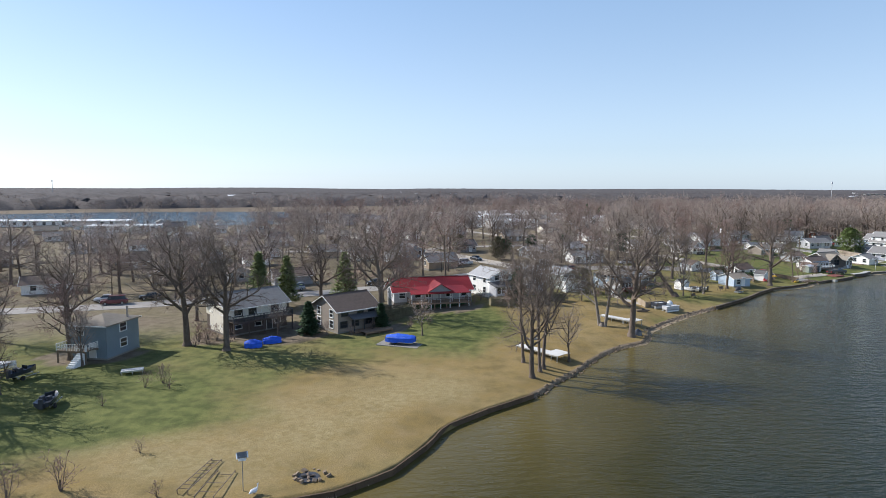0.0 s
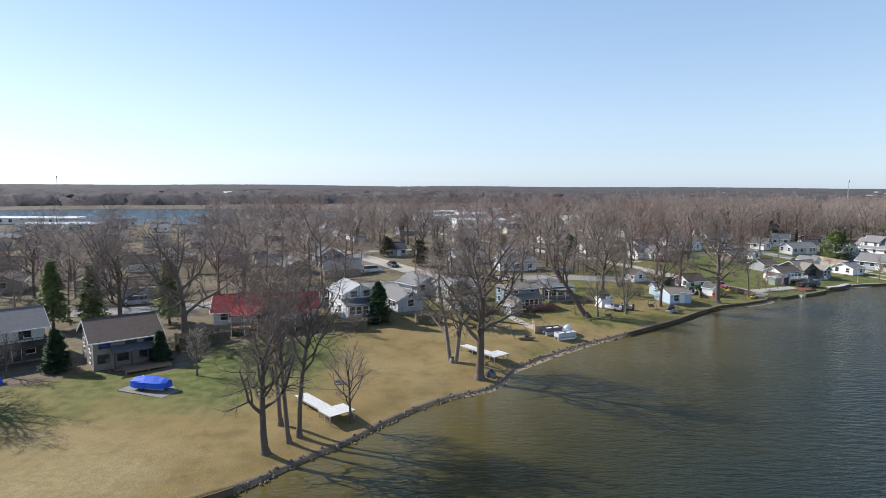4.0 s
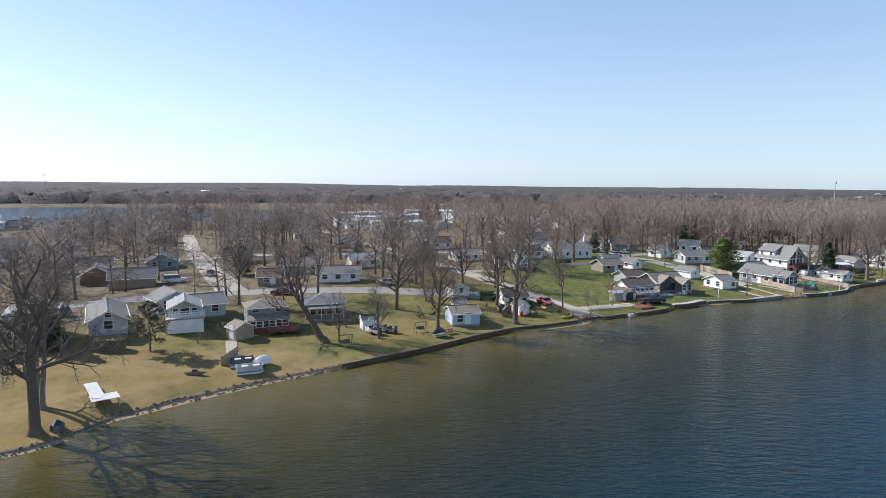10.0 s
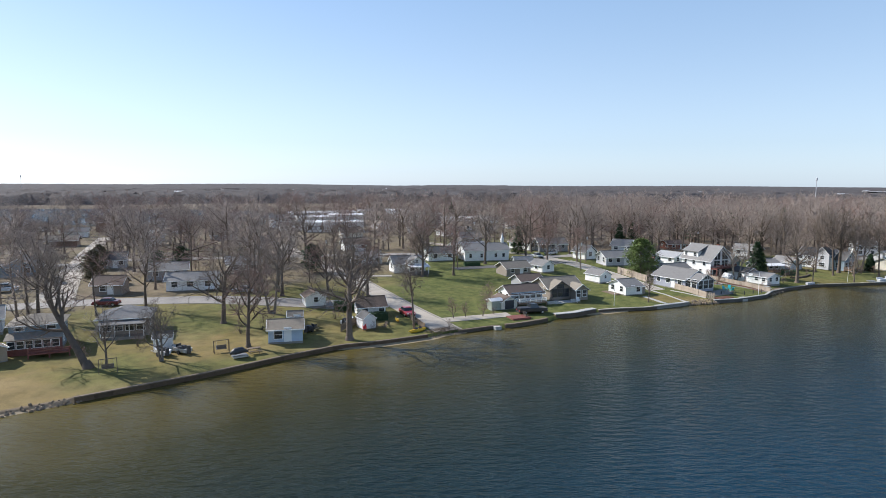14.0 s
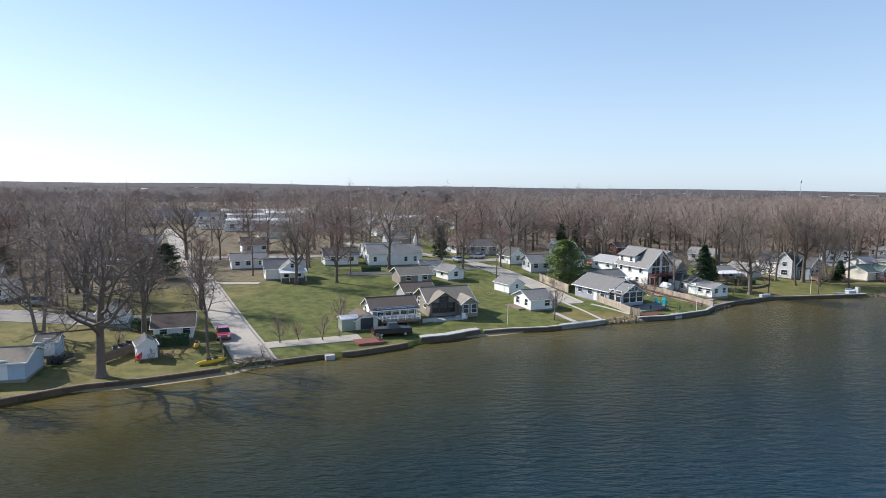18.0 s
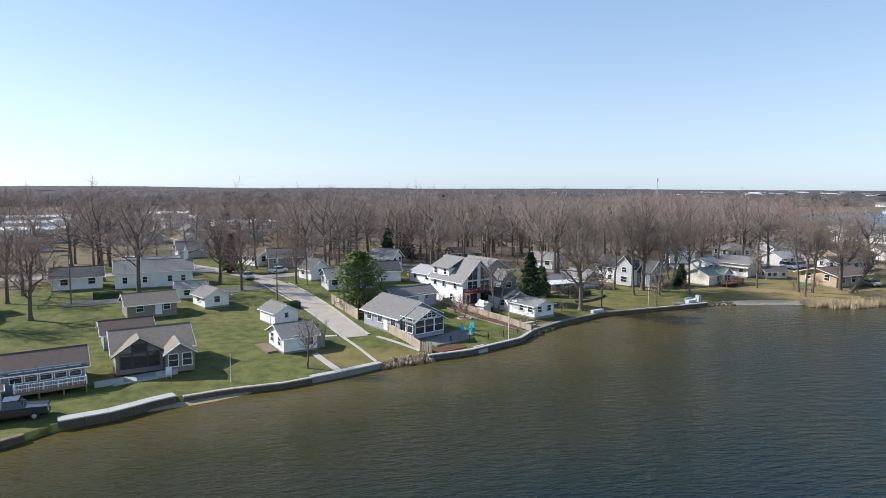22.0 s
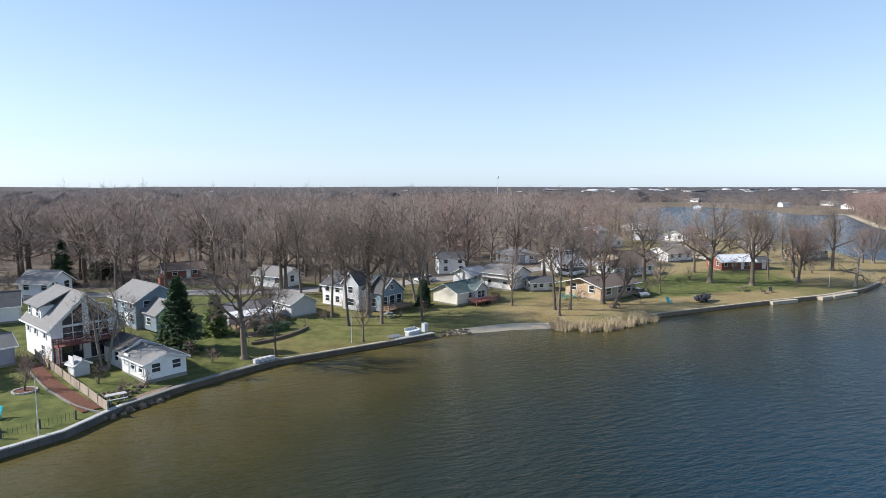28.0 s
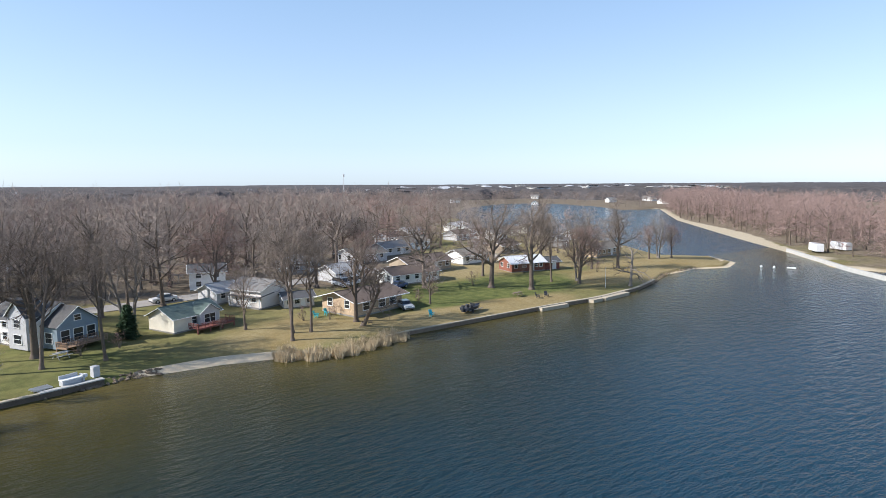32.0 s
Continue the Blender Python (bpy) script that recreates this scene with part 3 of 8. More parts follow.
strip("road_street", [(-120, 112), (-60, 126), (-22, 140), (8, 156), (32, 167), (56, 172), (86, 171)], 6.5, ROAD, "worn light gray asphalt village street")
strip("road_north", [(28.8, 168), (17, 190), (1, 222), (-14, 252), (-40, 310)], (6.4, 4.6), DRIVE, "worn pale asphalt side street running inland", lift=0.09)
strip("road_ramp", [(100.9, 154.8), (83.6, 188.6), (57, 242), (12, 336)], (5.0, 4.2), DRIVE, "pale concrete street ending at the water", lift=0.06)
strip("drive_shore", [(99.5, 160.8), (105, 163), (112, 166)], 2.6, DRIVE, "pale gravel drive along the shore", lift=0.09)
strip("road_lane", [(147.7, 191), (145.6, 199.5), (143.3, 207.6), (139.8, 217), (134.4, 231), (128, 244), (112, 262), (92, 285)], (3.6, 4.8), DRIVE, "pale concrete lane ending at a lawn")
strip("road_back", [(132, 240), (155, 250), (182, 247), (205, 243), (235, 246), (270, 252), (300, 258)], 5.0, ROAD, "pale asphalt lane behind the lake houses", lift=0.1)
strip("road_point", [(300, 258), (318, 268), (332, 282), (346, 304), (372, 330)], 5.5, ROAD, "pale asphalt lane to the back lake", lift=0.1)
strip("drive_point", [(318, 267), (312, 252), (311, 240)], 3.4, DRIVE, "pale gravel drive beside the brick house", lift=0.14)
strip("road_cross", [(-60, 226), (3, 226), (60, 240), (120, 252)], 5, ROAD, "worn asphalt cross street", lift=0.13)

# ---- trees ----
def grow(seed, height, spread, levels, kids, sides, trunk_r, lean=0.0, clear=0.3, twig_r=0.016, up=0.12, forks=1, lite=False):
    """A bare broadleaf tree: trunk and limbs in one shape, fine twigs in another."""
    rnd = random.Random(seed)
    wood, twigs = Shape(), Shape()

    def branch(p, d, length, r, level):
        n = (3, 2, 1, 1, 1)[level] if lite else (4, 5, 3, 2, 1)[level]
        if level == levels:
            q = d.orthogonal().normalized()
            q.rotate(Matrix.Rotation(rnd.uniform(0, 6.28), 3, d))
            q = q * r
            twigs.add([p + q, p - q, p + d * length], [(0, 1, 2)])
            return
        pts, rad, dirs = [p.copy()], [r], [d.copy()]
        for i in range(n):
            wob = (0.07, 0.34, 0.42, 0.35, 0.3)[level]
            rise_ = (0.0, 0.1 + up, 0.04 + up * 0.5, 0.0, 0.0)[level]
            d = (d + Vector((rnd.uniform(-wob, wob), rnd.uniform(-wob, wob), rnd.uniform(-wob, wob) * 0.8 + rise_))).normalized()
            p = p + d * length / n
            pts.append(p.copy())
            dirs.append(d.copy())
            k = (i + 1) / n
            rad.append(max(twig_r, r * (1 - (0.5 if level == 0 else 0.72) * k)))
        tgt = wood if level < levels - 1 else twigs
        if n == 1:
            q = d.orthogonal().normalized() * r
            w = d.cross(q)
            tgt.add([pts[0] + q, pts[0] - q * 0.5 + w * 0.87, pts[0] - q * 0.5 - w * 0.87, pts[1]], [(0, 1, 3), (1, 2, 3), (2, 0, 3)])
        else:
            tgt.tube(pts, rad, max(3, sides - level * 2), cap=False)
        num = kids[level]
        turn = rnd.uniform(0, 6.28)
        for i in range(num):
            lo = clear if level == 0 else 0.18
            f = min(1.0, lo + (1 - lo) * (i + 0.4 + 0.6 * rnd.random()) / num)
            seg = min(n - 1, int(f * n))
            q = pts[seg].lerp(pts[seg + 1], min(1.0, f * n - seg))
            ax = dirs[seg + 1]
            side = ax.orthogonal().normalized()
            side.rotate(Matrix.Rotation(turn + i * 2.4 + rnd.uniform(-0.5, 0.5), 3, ax))
            if level == 0:
                g = (f - clear) / (1 - clear)
                ang = spread * radians(78 - 50 * g) * rnd.uniform(0.8, 1.15)
                ln = height * (0.47 - 0.12 * g) * rnd.uniform(0.8, 1.1) * (0.6 + 0.4 * spread)
            else:
                ang = radians(rnd.uniform(30, 68))
                ln = length * (0.66 - 0.3 * f) * rnd.uniform(0.75, 1.2)
            if level + 1 == levels:
                ln = max(ln, (0.085 if lite else 0.045) * height)
            nd = (ax * math.cos(ang) + side * math.sin(ang)).normalized()
            branch(q, nd, ln, max(twig_r, rad[seg] * (0.6 if level == 0 else 0.58)), level + 1)

    for k in range(forks):
        a = 2 * math.pi * k / forks + seed
        o = Vector((math.cos(a), math.sin(a), 0)) * (trunk_r * 1.2 if forks > 1 else 0)
        dv = Vector((lean + (0.14 * math.cos(a) if forks > 1 else 0), 0.14 * math.sin(a) if forks > 1 else 0, 1)).normalized()
        branch(Vector((0, 0, -0.3)) + o, dv, height * 0.66, trunk_r * (1 if forks == 1 else 0.75), 0)
    # root flare
    wood.tube([(0, 0, -0.4), (0, 0, 0.1), (lean * 0.6, 0, 0.7)], [trunk_r * 1.75, trunk_r * 1.4, trunk_r * 0.95], 8, cap=False)
    return wood, twigs


TREES = {}


def tree_kind(key, bark, twig, **kw):
    wood, twigs = grow(**kw)
    me = bpy.data.meshes.new(key + "_trunk")
    me.from_pydata(wood.v, [], wood.f)
    me.materials.append(bark)
    me.polygons.foreach_set("use_smooth", [True] * len(me.polygons))
    mt = bpy.data.meshes.new(key + "_crown")
    mt.from_pydata(twigs.v, [], twigs.f)
    mt.materials.append(twig)
    TREES[key] = (me, mt)


tree_kind("oak_a", BARK, LAWNTWIG, seed=3, height=18, spread=1.0, levels=4, kids=(10, 7, 6, 7), sides=9, trunk_r=0.52, clear=0.36, up=0.0)
tree_kind("oak_b", BARK, LAWNTWIG, seed=8, height=18, spread=0.92, levels=4, kids=(10, 7, 6, 7), sides=9, trunk_r=0.48, clear=0.4, up=0.02)
tree_kind("maple_a", PALEBARK, LAWNTWIG, seed=5, height=17, spread=0.72, levels=4, kids=(7, 6, 6, 7), sides=8, trunk_r=0.42, clear=0.3, up=0.1, forks=2)
tree_kind("maple_b", BARK, REDTWIG, seed=12, height=15, spread=0.85, levels=4, kids=(10, 7, 6, 7), sides=8, trunk_r=0.36, clear=0.34, up=0.06)
tree_kind("pole_a", BARK, LAWNTWIG, seed=7, height=17, spread=0.75, levels=4, kids=(10, 6, 6, 6), sides=7, trunk_r=0.25, clear=0.5, up=0.05)
tree_kind("pole_b", BARK, LAWNTWIG, seed=17, height=17, spread=0.7, levels=4, kids=(9, 6, 6, 6), sides=7, trunk_r=0.24, clear=0.56, lean=0.05, up=0.03)
tree_kind("small_a", BARK, TWIG, seed=21, height=7, spread=0.85, levels=3, kids=(10, 8, 8), sides=6, trunk_r=0.13, clear=0.35, twig_r=0.014)
tree_kind("small_b", BARK, REDTWIG, seed=22, height=5, spread=0.95, levels=3, kids=(10, 8, 8), sides=6, trunk_r=0.1, clear=0.25, twig_r=0.013)
tree_kind("leaning", BARK, LAWNTWIG, seed=31, height=14, spread=0.9, levels=4, kids=(8, 6, 6, 6), sides=8, trunk_r=0.42, clear=0.5, lean=-0.55)
tree_kind("dead", PALEBARK, PALEBARK, seed=41, height=10, spread=1.2, levels=3, kids=(9, 5, 5), sides=7, trunk_r=0.3, clear=0.3, up=-0.2)
tree_kind("bush", BARK, REDTWIG, seed=51, height=3.2, spread=0.9, levels=3, kids=(5, 4, 5), sides=5, trunk_r=0.05, clear=0.05, twig_r=0.012, forks=3)


def tree(key, x, y, s=1.0, rot=0, label="tall bare tree with gray bark on the lawn", name="tree", category="tree", group="bare trees"):
    ob = empty(name, x, y, None, rot, label, category, group)
    ob.matrix_basis = ob.matrix_basis @ Matrix.Diagonal((s, s, s, 1))
    a, b = new("trunk", TREES[key][0]), new("crown", TREES[key][1])
    a.parent = b.parent = ob
    return ob


def conifer(x, y, h, r, needle, label, seed=1, dense=1.0, clear=0.04, rounded=False):
    """An evergreen: a straight trunk with boughs that carry clumps of needle sprays."""
    rnd = random.Random(seed)
    ob = empty("conifer", x, y, None, 0, label, "conifer", "evergreens")
    t = Shape()
    t.tube([(0, 0, -0.3), (0.03, 0, h * 0.5), (0, 0.02, h * 0.97)], [h * 0.022, h * 0.013, 0.02], 7)
    c = Shape()
    n = int((64 if rounded else 78) * min(1.7, 0.6 + 0.4 * dense))
    for i in range(n):
        f = (i + 0.5) / n
        f = f ** 0.85
        z = h * (clear + (1 - clear) * f)
        prof = min(1.0, 0.62 + 1.6 * f) * (1 - f ** 2.2) ** 0.62 if rounded else (1 - f) ** 0.8 + 0.03
        reach = max(0.2, r * prof * rnd.uniform(0.74, 1.12))
        a = i * 2.399 + rnd.uniform(-0.4, 0.4)
        ca, sa = math.cos(a), math.sin(a)
        droop = rnd.uniform(0.0, 0.35) if rounded else rnd.uniform(-0.34, -0.02)
        if reach > 0.8:
            t.tube([(0, 0, z), (ca * reach * 0.8, sa * reach * 0.8, z + droop * reach * 0.8)], [0.05, 0.015], 3, cap=False)
        for g in (0.42, 0.68, 0.92) if reach > 0.7 else (0.6, 0.95):
            size = (0.24 * reach * (1.25 - 0.5 * g) + 0.2) * rnd.uniform(0.8, 1.2)
            cx, cy, cz = ca * reach * g, sa * reach * g, z + droop * reach * g
            for _ in range(22):
                p = Vector((rnd.gauss(0, 0.45), rnd.gauss(0, 0.45), rnd.gauss(0, 0.26))) * size + Vector((cx, cy, cz))
                d = Vector((p.x * 0.6 / (reach + 0.3) + rnd.uniform(-0.6, 0.6), p.y * 0.6 / (reach + 0.3) + rnd.uniform(-0.6, 0.6), rnd.uniform(-0.35, 0.5)))
                d = d.normalized() * rnd.uniform(0.32, 0.6) * (0.6 + 0.05 * h)
                w = Vector((-d.y, d.x, rnd.uniform(-0.12, 0.12))) * 0.42
                c.add([p - w, p + w, p + d], [(0, 1, 2)])
    t.put("trunk", BARK, ob)
    c.put("crown", needle, ob)
    return ob


def woods(name, places, template, material, label, scale=(0.8, 1.15), seed=1, bark=None):
    """Many bare trees in one mesh, for woods that nobody could count."""
    tv, tf = np.array(template.v, np.float32), [f for f in template.f]
    quads = np.array([t for f in tf for t in ([f] if len(f) == 3 else [(f[0], f[1], f[2]), (f[0], f[2], f[3])])], np.int32)
    r = np.random.RandomState(seed)
    n = len(places)
    a = r.uniform(0, 2 * np.pi, n)
    s = r.uniform(*scale, n)
    sh = s * r.uniform(0.85, 1.1, n)
    x = tv[None, :, 0] * np.cos(a)[:, None] - tv[None, :, 1] * np.sin(a)[:, None]
    y = tv[None, :, 0] * np.sin(a)[:, None] + tv[None, :, 1] * np.cos(a)[:, None]
    P = np.asarray(places)
    V = np.stack([x * sh[:, None] + P[:, 0:1], y * sh[:, None] + P[:, 1:2], tv[None, :, 2] * s[:, None] + ground_z(P[:, 0], P[:, 1])[:, None]], -1)
    Q = quads[None] + (np.arange(n) * len(tv))[:, None, None]
    ob = arrays(name, V.reshape(-1, 3), Q.reshape(-1, 3), material)
    if bark:
        ob.data.materials.append(bark)
        slot = (np.arange(len(quads)) < template.limbs).astype(np.int32)
        ob.data.polygons.foreach_set("material_index", np.tile(slot, n))
    return tagged(ob, label, "woods", kind="stuff")


def scatter(seed, n, x0, x1, y0, y1, test):
    r = np.random.RandomState(seed)
    x, y = r.uniform(x0, x1, n), r.uniform(y0, y1, n)
    keep = test(x, y) & (lake_depth(x, y) < -3) & ((y - shore_y(x) > 4) | (x > 371)) & (r.uniform(0, 1, n) < np.clip(1.0, 0, 1))
    return np.stack([x[keep], y[keep]], 1)


# ---- houses ----
def window_set(parent, x, z, w, h, y, face, sill=True, frame_mat=None, bars=0):
    """A framed window on a face; face is the pose of its wall."""
    fm = frame_mat or TRIM
    t = 0.09
    s = Shape()
    xs = [-w / 2 - t, -w / 2]
    for k in range(bars):
        bx = -w / 2 + w * (k + 1) / (bars + 1)
        xs += [bx - 0.04, bx + 0.04]
    xs += [w / 2, w / 2 + t]
    zs = [-t, 0, h / 2 - 0.025, h / 2 + 0.025, h, h + t]
    nx, nz = len(xs), len(zs)
    for yy in (-0.07, 0.01):
        s.v += [(a, yy - (0.05 if c < 0.01 and yy < 0 else 0), c) for c in zs for a in xs]

    def solid(i, j):
        return 0 <= i < nx - 1 and 0 <= j < nz - 1 and (i % 2 == 0 or j % 2 == 0)

    m_ = nx * nz
    for j in range(nz - 1):
        for i in range(nx - 1):
            if not solid(i, j):
                continue
            a, b_, c, d_ = j * nx + i, j * nx + i + 1, (j + 1) * nx + i + 1, (j + 1) * nx + i
            s.f.append((a, b_, c, d_))
            for (di, dj), (e, f_) in (((0, -1), (a, b_)), ((1, 0), (b_, c)), ((0, 1), (c, d_)), ((-1, 0), (d_, a))):
                if not solid(i + di, j + dj):
                    s.f.append((f_, e, e + m_, f_ + m_))
    ob = s.put("window", fm, parent)
    ob.matrix_basis = face @ pose(x, y, z)
    p = Shape()
    p.box(-w / 2, -0.015, 0, w / 2, 0.02, h)
    p.put("pane", GLASS, ob)
    return ob


def door_set(parent, x, z, w, h, face, material, label=""):
    s = Shape()
    for a in ((-w / 2 - 0.08, -w / 2), (w / 2, w / 2 + 0.08)):
        s.box(a[0], -0.06, 0, a[1], 0.01, h)
    s.box(-w / 2 - 0.08, -0.06, h, w / 2 + 0.08, 0.01, h + 0.08)
    ob = s.put("door", TRIM, parent, label)
    ob.matrix_basis = face @ pose(x, 0, z)
    p = Shape()
    p.box(-w / 2, -0.03, 0, w / 2, 0.01, h)
    n = max(1, int(h / 0.55)) if w > 2 else 2
    for k in range(n):
        p.box(-w / 2 + 0.12, -0.045, h * k / n + 0.06, w / 2 - 0.12, -0.03, h * (k + 1) / n - 0.06)
    leaf = p.put("leaf", material, ob)
    return ob


def faces_of(L, W):
    """The poses of the four walls: south (towards local -y), north, west, east."""
    return {"S": (pose(0, -W / 2, 0), L), "N": (pose(0, W / 2, 0, 0, 0, 180), L), "W": (pose(-L / 2, 0, 0, 0, 0, -90), W), "E": (pose(L / 2, 0, 0, 0, 0, 90), W)}


def house(label, x, y, rot, L, W, eave, rise, wall, roof, roof_kind="gable", storeys=1, windows="SNWE", over=0.45, z=None, trim=None, door="S", door_x=None, door_mat=None,
          chimney=None, garage=None, base=0.35, group="", name="house", category="house", wx=None, win=(1.1, 1.2), big=None, gable_window=False, seams=0, spacing=3.0, size=1.0):
    """A house with walls, roof, windows, doors and chimney; local x runs along the ridge, the front looks to local -y."""
    ob = empty(name, x, y, z, rot, label, category, group)
    if size != 1.0:
        ob.matrix_basis = ob.matrix_basis @ Matrix.Diagonal((size, size, size, 1))
    trim = trim or TRIM
    s = Shape()
    eave, rise = eave * 0.9, rise * 0.85
    h = eave
    a, b = L / 2, W / 2
    s.box(-a - 0.04, -b - 0.04, -1.2, a + 0.04, b + 0.04, base * 0.6)
    s.put("foundation", CONCRETE, ob)
    s = Shape()
    if roof_kind == "gable":
        p = [(-a, -b, base * 0.6), (a, -b, base * 0.6), (a, b, base * 0.6), (-a, b, base * 0.6), (-a, -b, h), (a, -b, h), (a, b, h), (-a, b, h), (-a, 0, h + rise - 0.12), (a, 0, h + rise - 0.12)]
        s.add(p, [(0, 1, 5, 4), (2, 3, 7, 6), (1, 2, 6, 9, 5), (3, 0, 4, 8, 7), (3, 2, 1, 0)])
    else:
        s.box(-a, -b, base * 0.6, a, b, h)
    s.put("wall", wall, ob)
    r = Shape()
    o, t = over, 0.14
    if roof_kind == "gable":
        dz = rise / b * o
        r.slab([(-a - o, -b - o, h - dz), (a + o, -b - o, h - dz), (a + o, 0.004, h + rise), (-a - o, 0.004, h + rise)], t)
        r.slab([(a + o, b + o, h - dz), (-a - o, b + o, h - dz), (-a - o, -0.004, h + rise + 0.005), (a + o, -0.004, h + rise + 0.005)], t)
        r.tube([(-a - o, 0, h + rise + 0.01), (a + o, 0, h + rise + 0.01)], 0.09, 6)
        if seams:
            k = -a - o + 0.2
            while k < a + o:
                for sg in (-1, 1):
                    rib = Shape()
                    rib.slab([(k, sg * (b + o), h - dz + 0.06), (k + 0.06, sg * (b + o), h - dz + 0.06), (k + 0.06, 0, h + rise + 0.06), (k, 0, h + rise + 0.06)][::sg * -1 if sg > 0 else 1], 0.06)
                    rib.put("seam", roof, ob)
                k += seams
    elif roof_kind == "hip":
        q = max(0.0, a - b) if L >= W else 0.0
        qy = max(0.0, b - a) if W > L else 0.0
        e = [(-a - o, -b - o, h), (a + o, -b - o, h), (a + o, b + o, h), (-a - o, b + o, h)]
        top = [(-q, -qy, h + rise), (q, qy, h + rise)] if q or not qy else [(0, -qy, h + rise), (0, qy, h + rise)]
        if q or not qy:
            fs = [(0, 1, 5, 4), (1, 2, 5), (2, 3, 4, 5), (3, 0, 4), (0, 3, 2, 1)]
        else:
            fs = [(0, 1, 4), (1, 2, 5, 4), (2, 3, 5), (3, 0, 4, 5), (0, 3, 2, 1)]
        r.add([*e, *top], fs)
        r.box(-a - o, -b - o, h - 0.14, a + o, b + o, h + 0.005)
    else:
        r.slab([(-a - o, -b - o, h), (a + o, -b - o, h), (a + o, b + o, h + rise), (-a - o, b + o, h + rise)], 0.18)
    r.put("roof", roof, ob)
    fs = Shape()
    if roof_kind == "gable":
        for sx in (-1, 1):
            for sy in (-1, 1):
                X = sx * (a + o + 0.012)
                fs.tube([(X, sy * (b + o), h - rise / b * o - 0.09), (X, 0, h + rise - 0.09)], 0.085, 4)
            fs.put("bargeboard", trim, ob)
            fs = Shape()
    for sy in (-1, 1):
        fs = Shape()
        zz = h - (rise / b * o if roof_kind == "gable" else 0) - 0.08
        fs.box(-a - o, sy * (b + o) - 0.05 + sy * 0.06, zz - 0.07, a + o, sy * (b + o) + 0.05 + sy * 0.06, zz + 0.07)
        fs.put("gutter", trim, ob)
    F = faces_of(L, W)
    sh = (h - base) / storeys
    if garage:
        face, gx, gw = garage
        door_set(ob, gx, base * 0.6, gw, 2.15, F[face][0], door_mat or TRIM, "wide panelled garage door")
    if door and not garage:
        fm, wid = F[door]
        dx = door_x if door_x is not None else wid * 0.12
        door_set(ob, dx, base * 0.6, 0.95, 2.05, fm, door_mat or TRIM)
    for fc in windows:
        fm, wid = F[fc]
        n = max(1, int(wid / spacing))
        for st in range(storeys):
            for k in range(n):
                xx = -wid / 2 + wid * (k + 0.5) / n
                if st == 0 and not garage and fc == door:
                    dx = door_x if door_x is not None else wid * 0.12
                    if abs(xx - dx) < win[0] / 2 + 0.65:
                        xx = dx + (win[0] / 2 + 0.8) * (1 if xx > dx else -1)
                        if abs(xx) > wid / 2 - win[0] / 2 - 0.1:
                            continue
                if garage and fc == garage[0] and abs(xx - garage[1]) < garage[2] / 2 + 0.7:
                    continue
                window_set(ob, xx, base + sh * st + min(0.95, sh - win[1] - 0.25), win[0], win[1], 0, fm, frame_mat=trim)
    for g in (big or ()):
        fc, gx, gzz, gw, gh, bars = g
        window_set(ob, gx, gzz, gw, gh, 0, F[fc][0], frame_mat=trim, bars=bars)
    if gable_window and roof_kind == "gable":
        for fc in "WE":
            window_set(ob, 0, h + rise * 0.22, 0.8, 0.8, 0, F[fc][0], frame_mat=trim)
    if chimney:
        cx, cy, ch = chimney
        c = Shape()
        c.box(cx - 0.35, cy - 0.35, h * 0.8, cx + 0.35, cy + 0.35, h + rise + ch)
        c.box(cx - 0.42, cy - 0.42, h + rise + ch - 0.12, cx + 0.42, cy + 0.42, h + rise + ch)
        c.put("chimney", BRICK, ob)
    return ob


def railing(parent, pts, h, material, post=1.6, rails=2, balusters=0.0):
    """A railing along points in the parent's own space."""
    for a, b in zip(pts, pts[1:]):
        a, b = Vector(a), Vector(b)
        n = max(1, round((b - a).length / post))
        s = Shape()
        for k in range(n + 1):
            p = a.lerp(b, k / n)
            s.box(p.x - 0.05, p.y - 0.05, p.z, p.x + 0.05, p.y + 0.05, p.z + h)
        for k in range(rails):
            zz = h * (k + 1) / rails - 0.04
            s.tube([a + Vector((0, 0, zz)), b + Vector((0, 0, zz))], 0.045, 4)
        if balusters:
            m = int((b - a).length / balusters)
            for k in range(1, m):
                p = a.lerp(b, k / m)
                s.box(p.x - 0.018, p.y - 0.018, p.z + 0.08, p.x + 0.018, p.y + 0.018, p.z + h - 0.05)
        s.put("railing", material, parent)


def deck(parent, x0, y0, x1, y1, z, material, down=None, boards=0.3, rail=None, rail_mat=None, sides="SWE"):
    """A raised deck with boards, posts and a railing."""
    s = Shape()
    k = x0
    while k < x1 - 0.01:
        s.box(k + 0.01, y0, z - 0.05, min(x1, k + boards) - 0.01, y1, z)
        k += boards
    s.put("deck", material, parent)
    f = Shape()
    f.box(x0, y0, z - 0.28, x1, y0 + 0.08, z - 0.055)
    f.box(x0, y1 - 0.08, z - 0.28, x1, y1, z - 0.055)
    n = max(1, round((x1 - x0) / 2.4))
    for i in range(n + 1):
        px = min(max(x0 + (x1 - x0) * i / n, x0 + 0.08), x1 - 0.08)
        f.box(px - 0.08, y0, -1.0, px + 0.08, y0 + 0.16, z - 0.28)
    f.put("deck_frame", material, parent)
    if rail:
        pts = {"S": ((x0, y0 + 0.06, z), (x1, y0 + 0.06, z)), "W": ((x0 + 0.06, y0, z), (x0 + 0.06, y1, z)), "E": ((x1 - 0.06, y0, z), (x1 - 0.06, y1, z))}
        for sd in sides:
            railing(parent, pts[sd], rail, rail_mat or material, balusters=0.25)


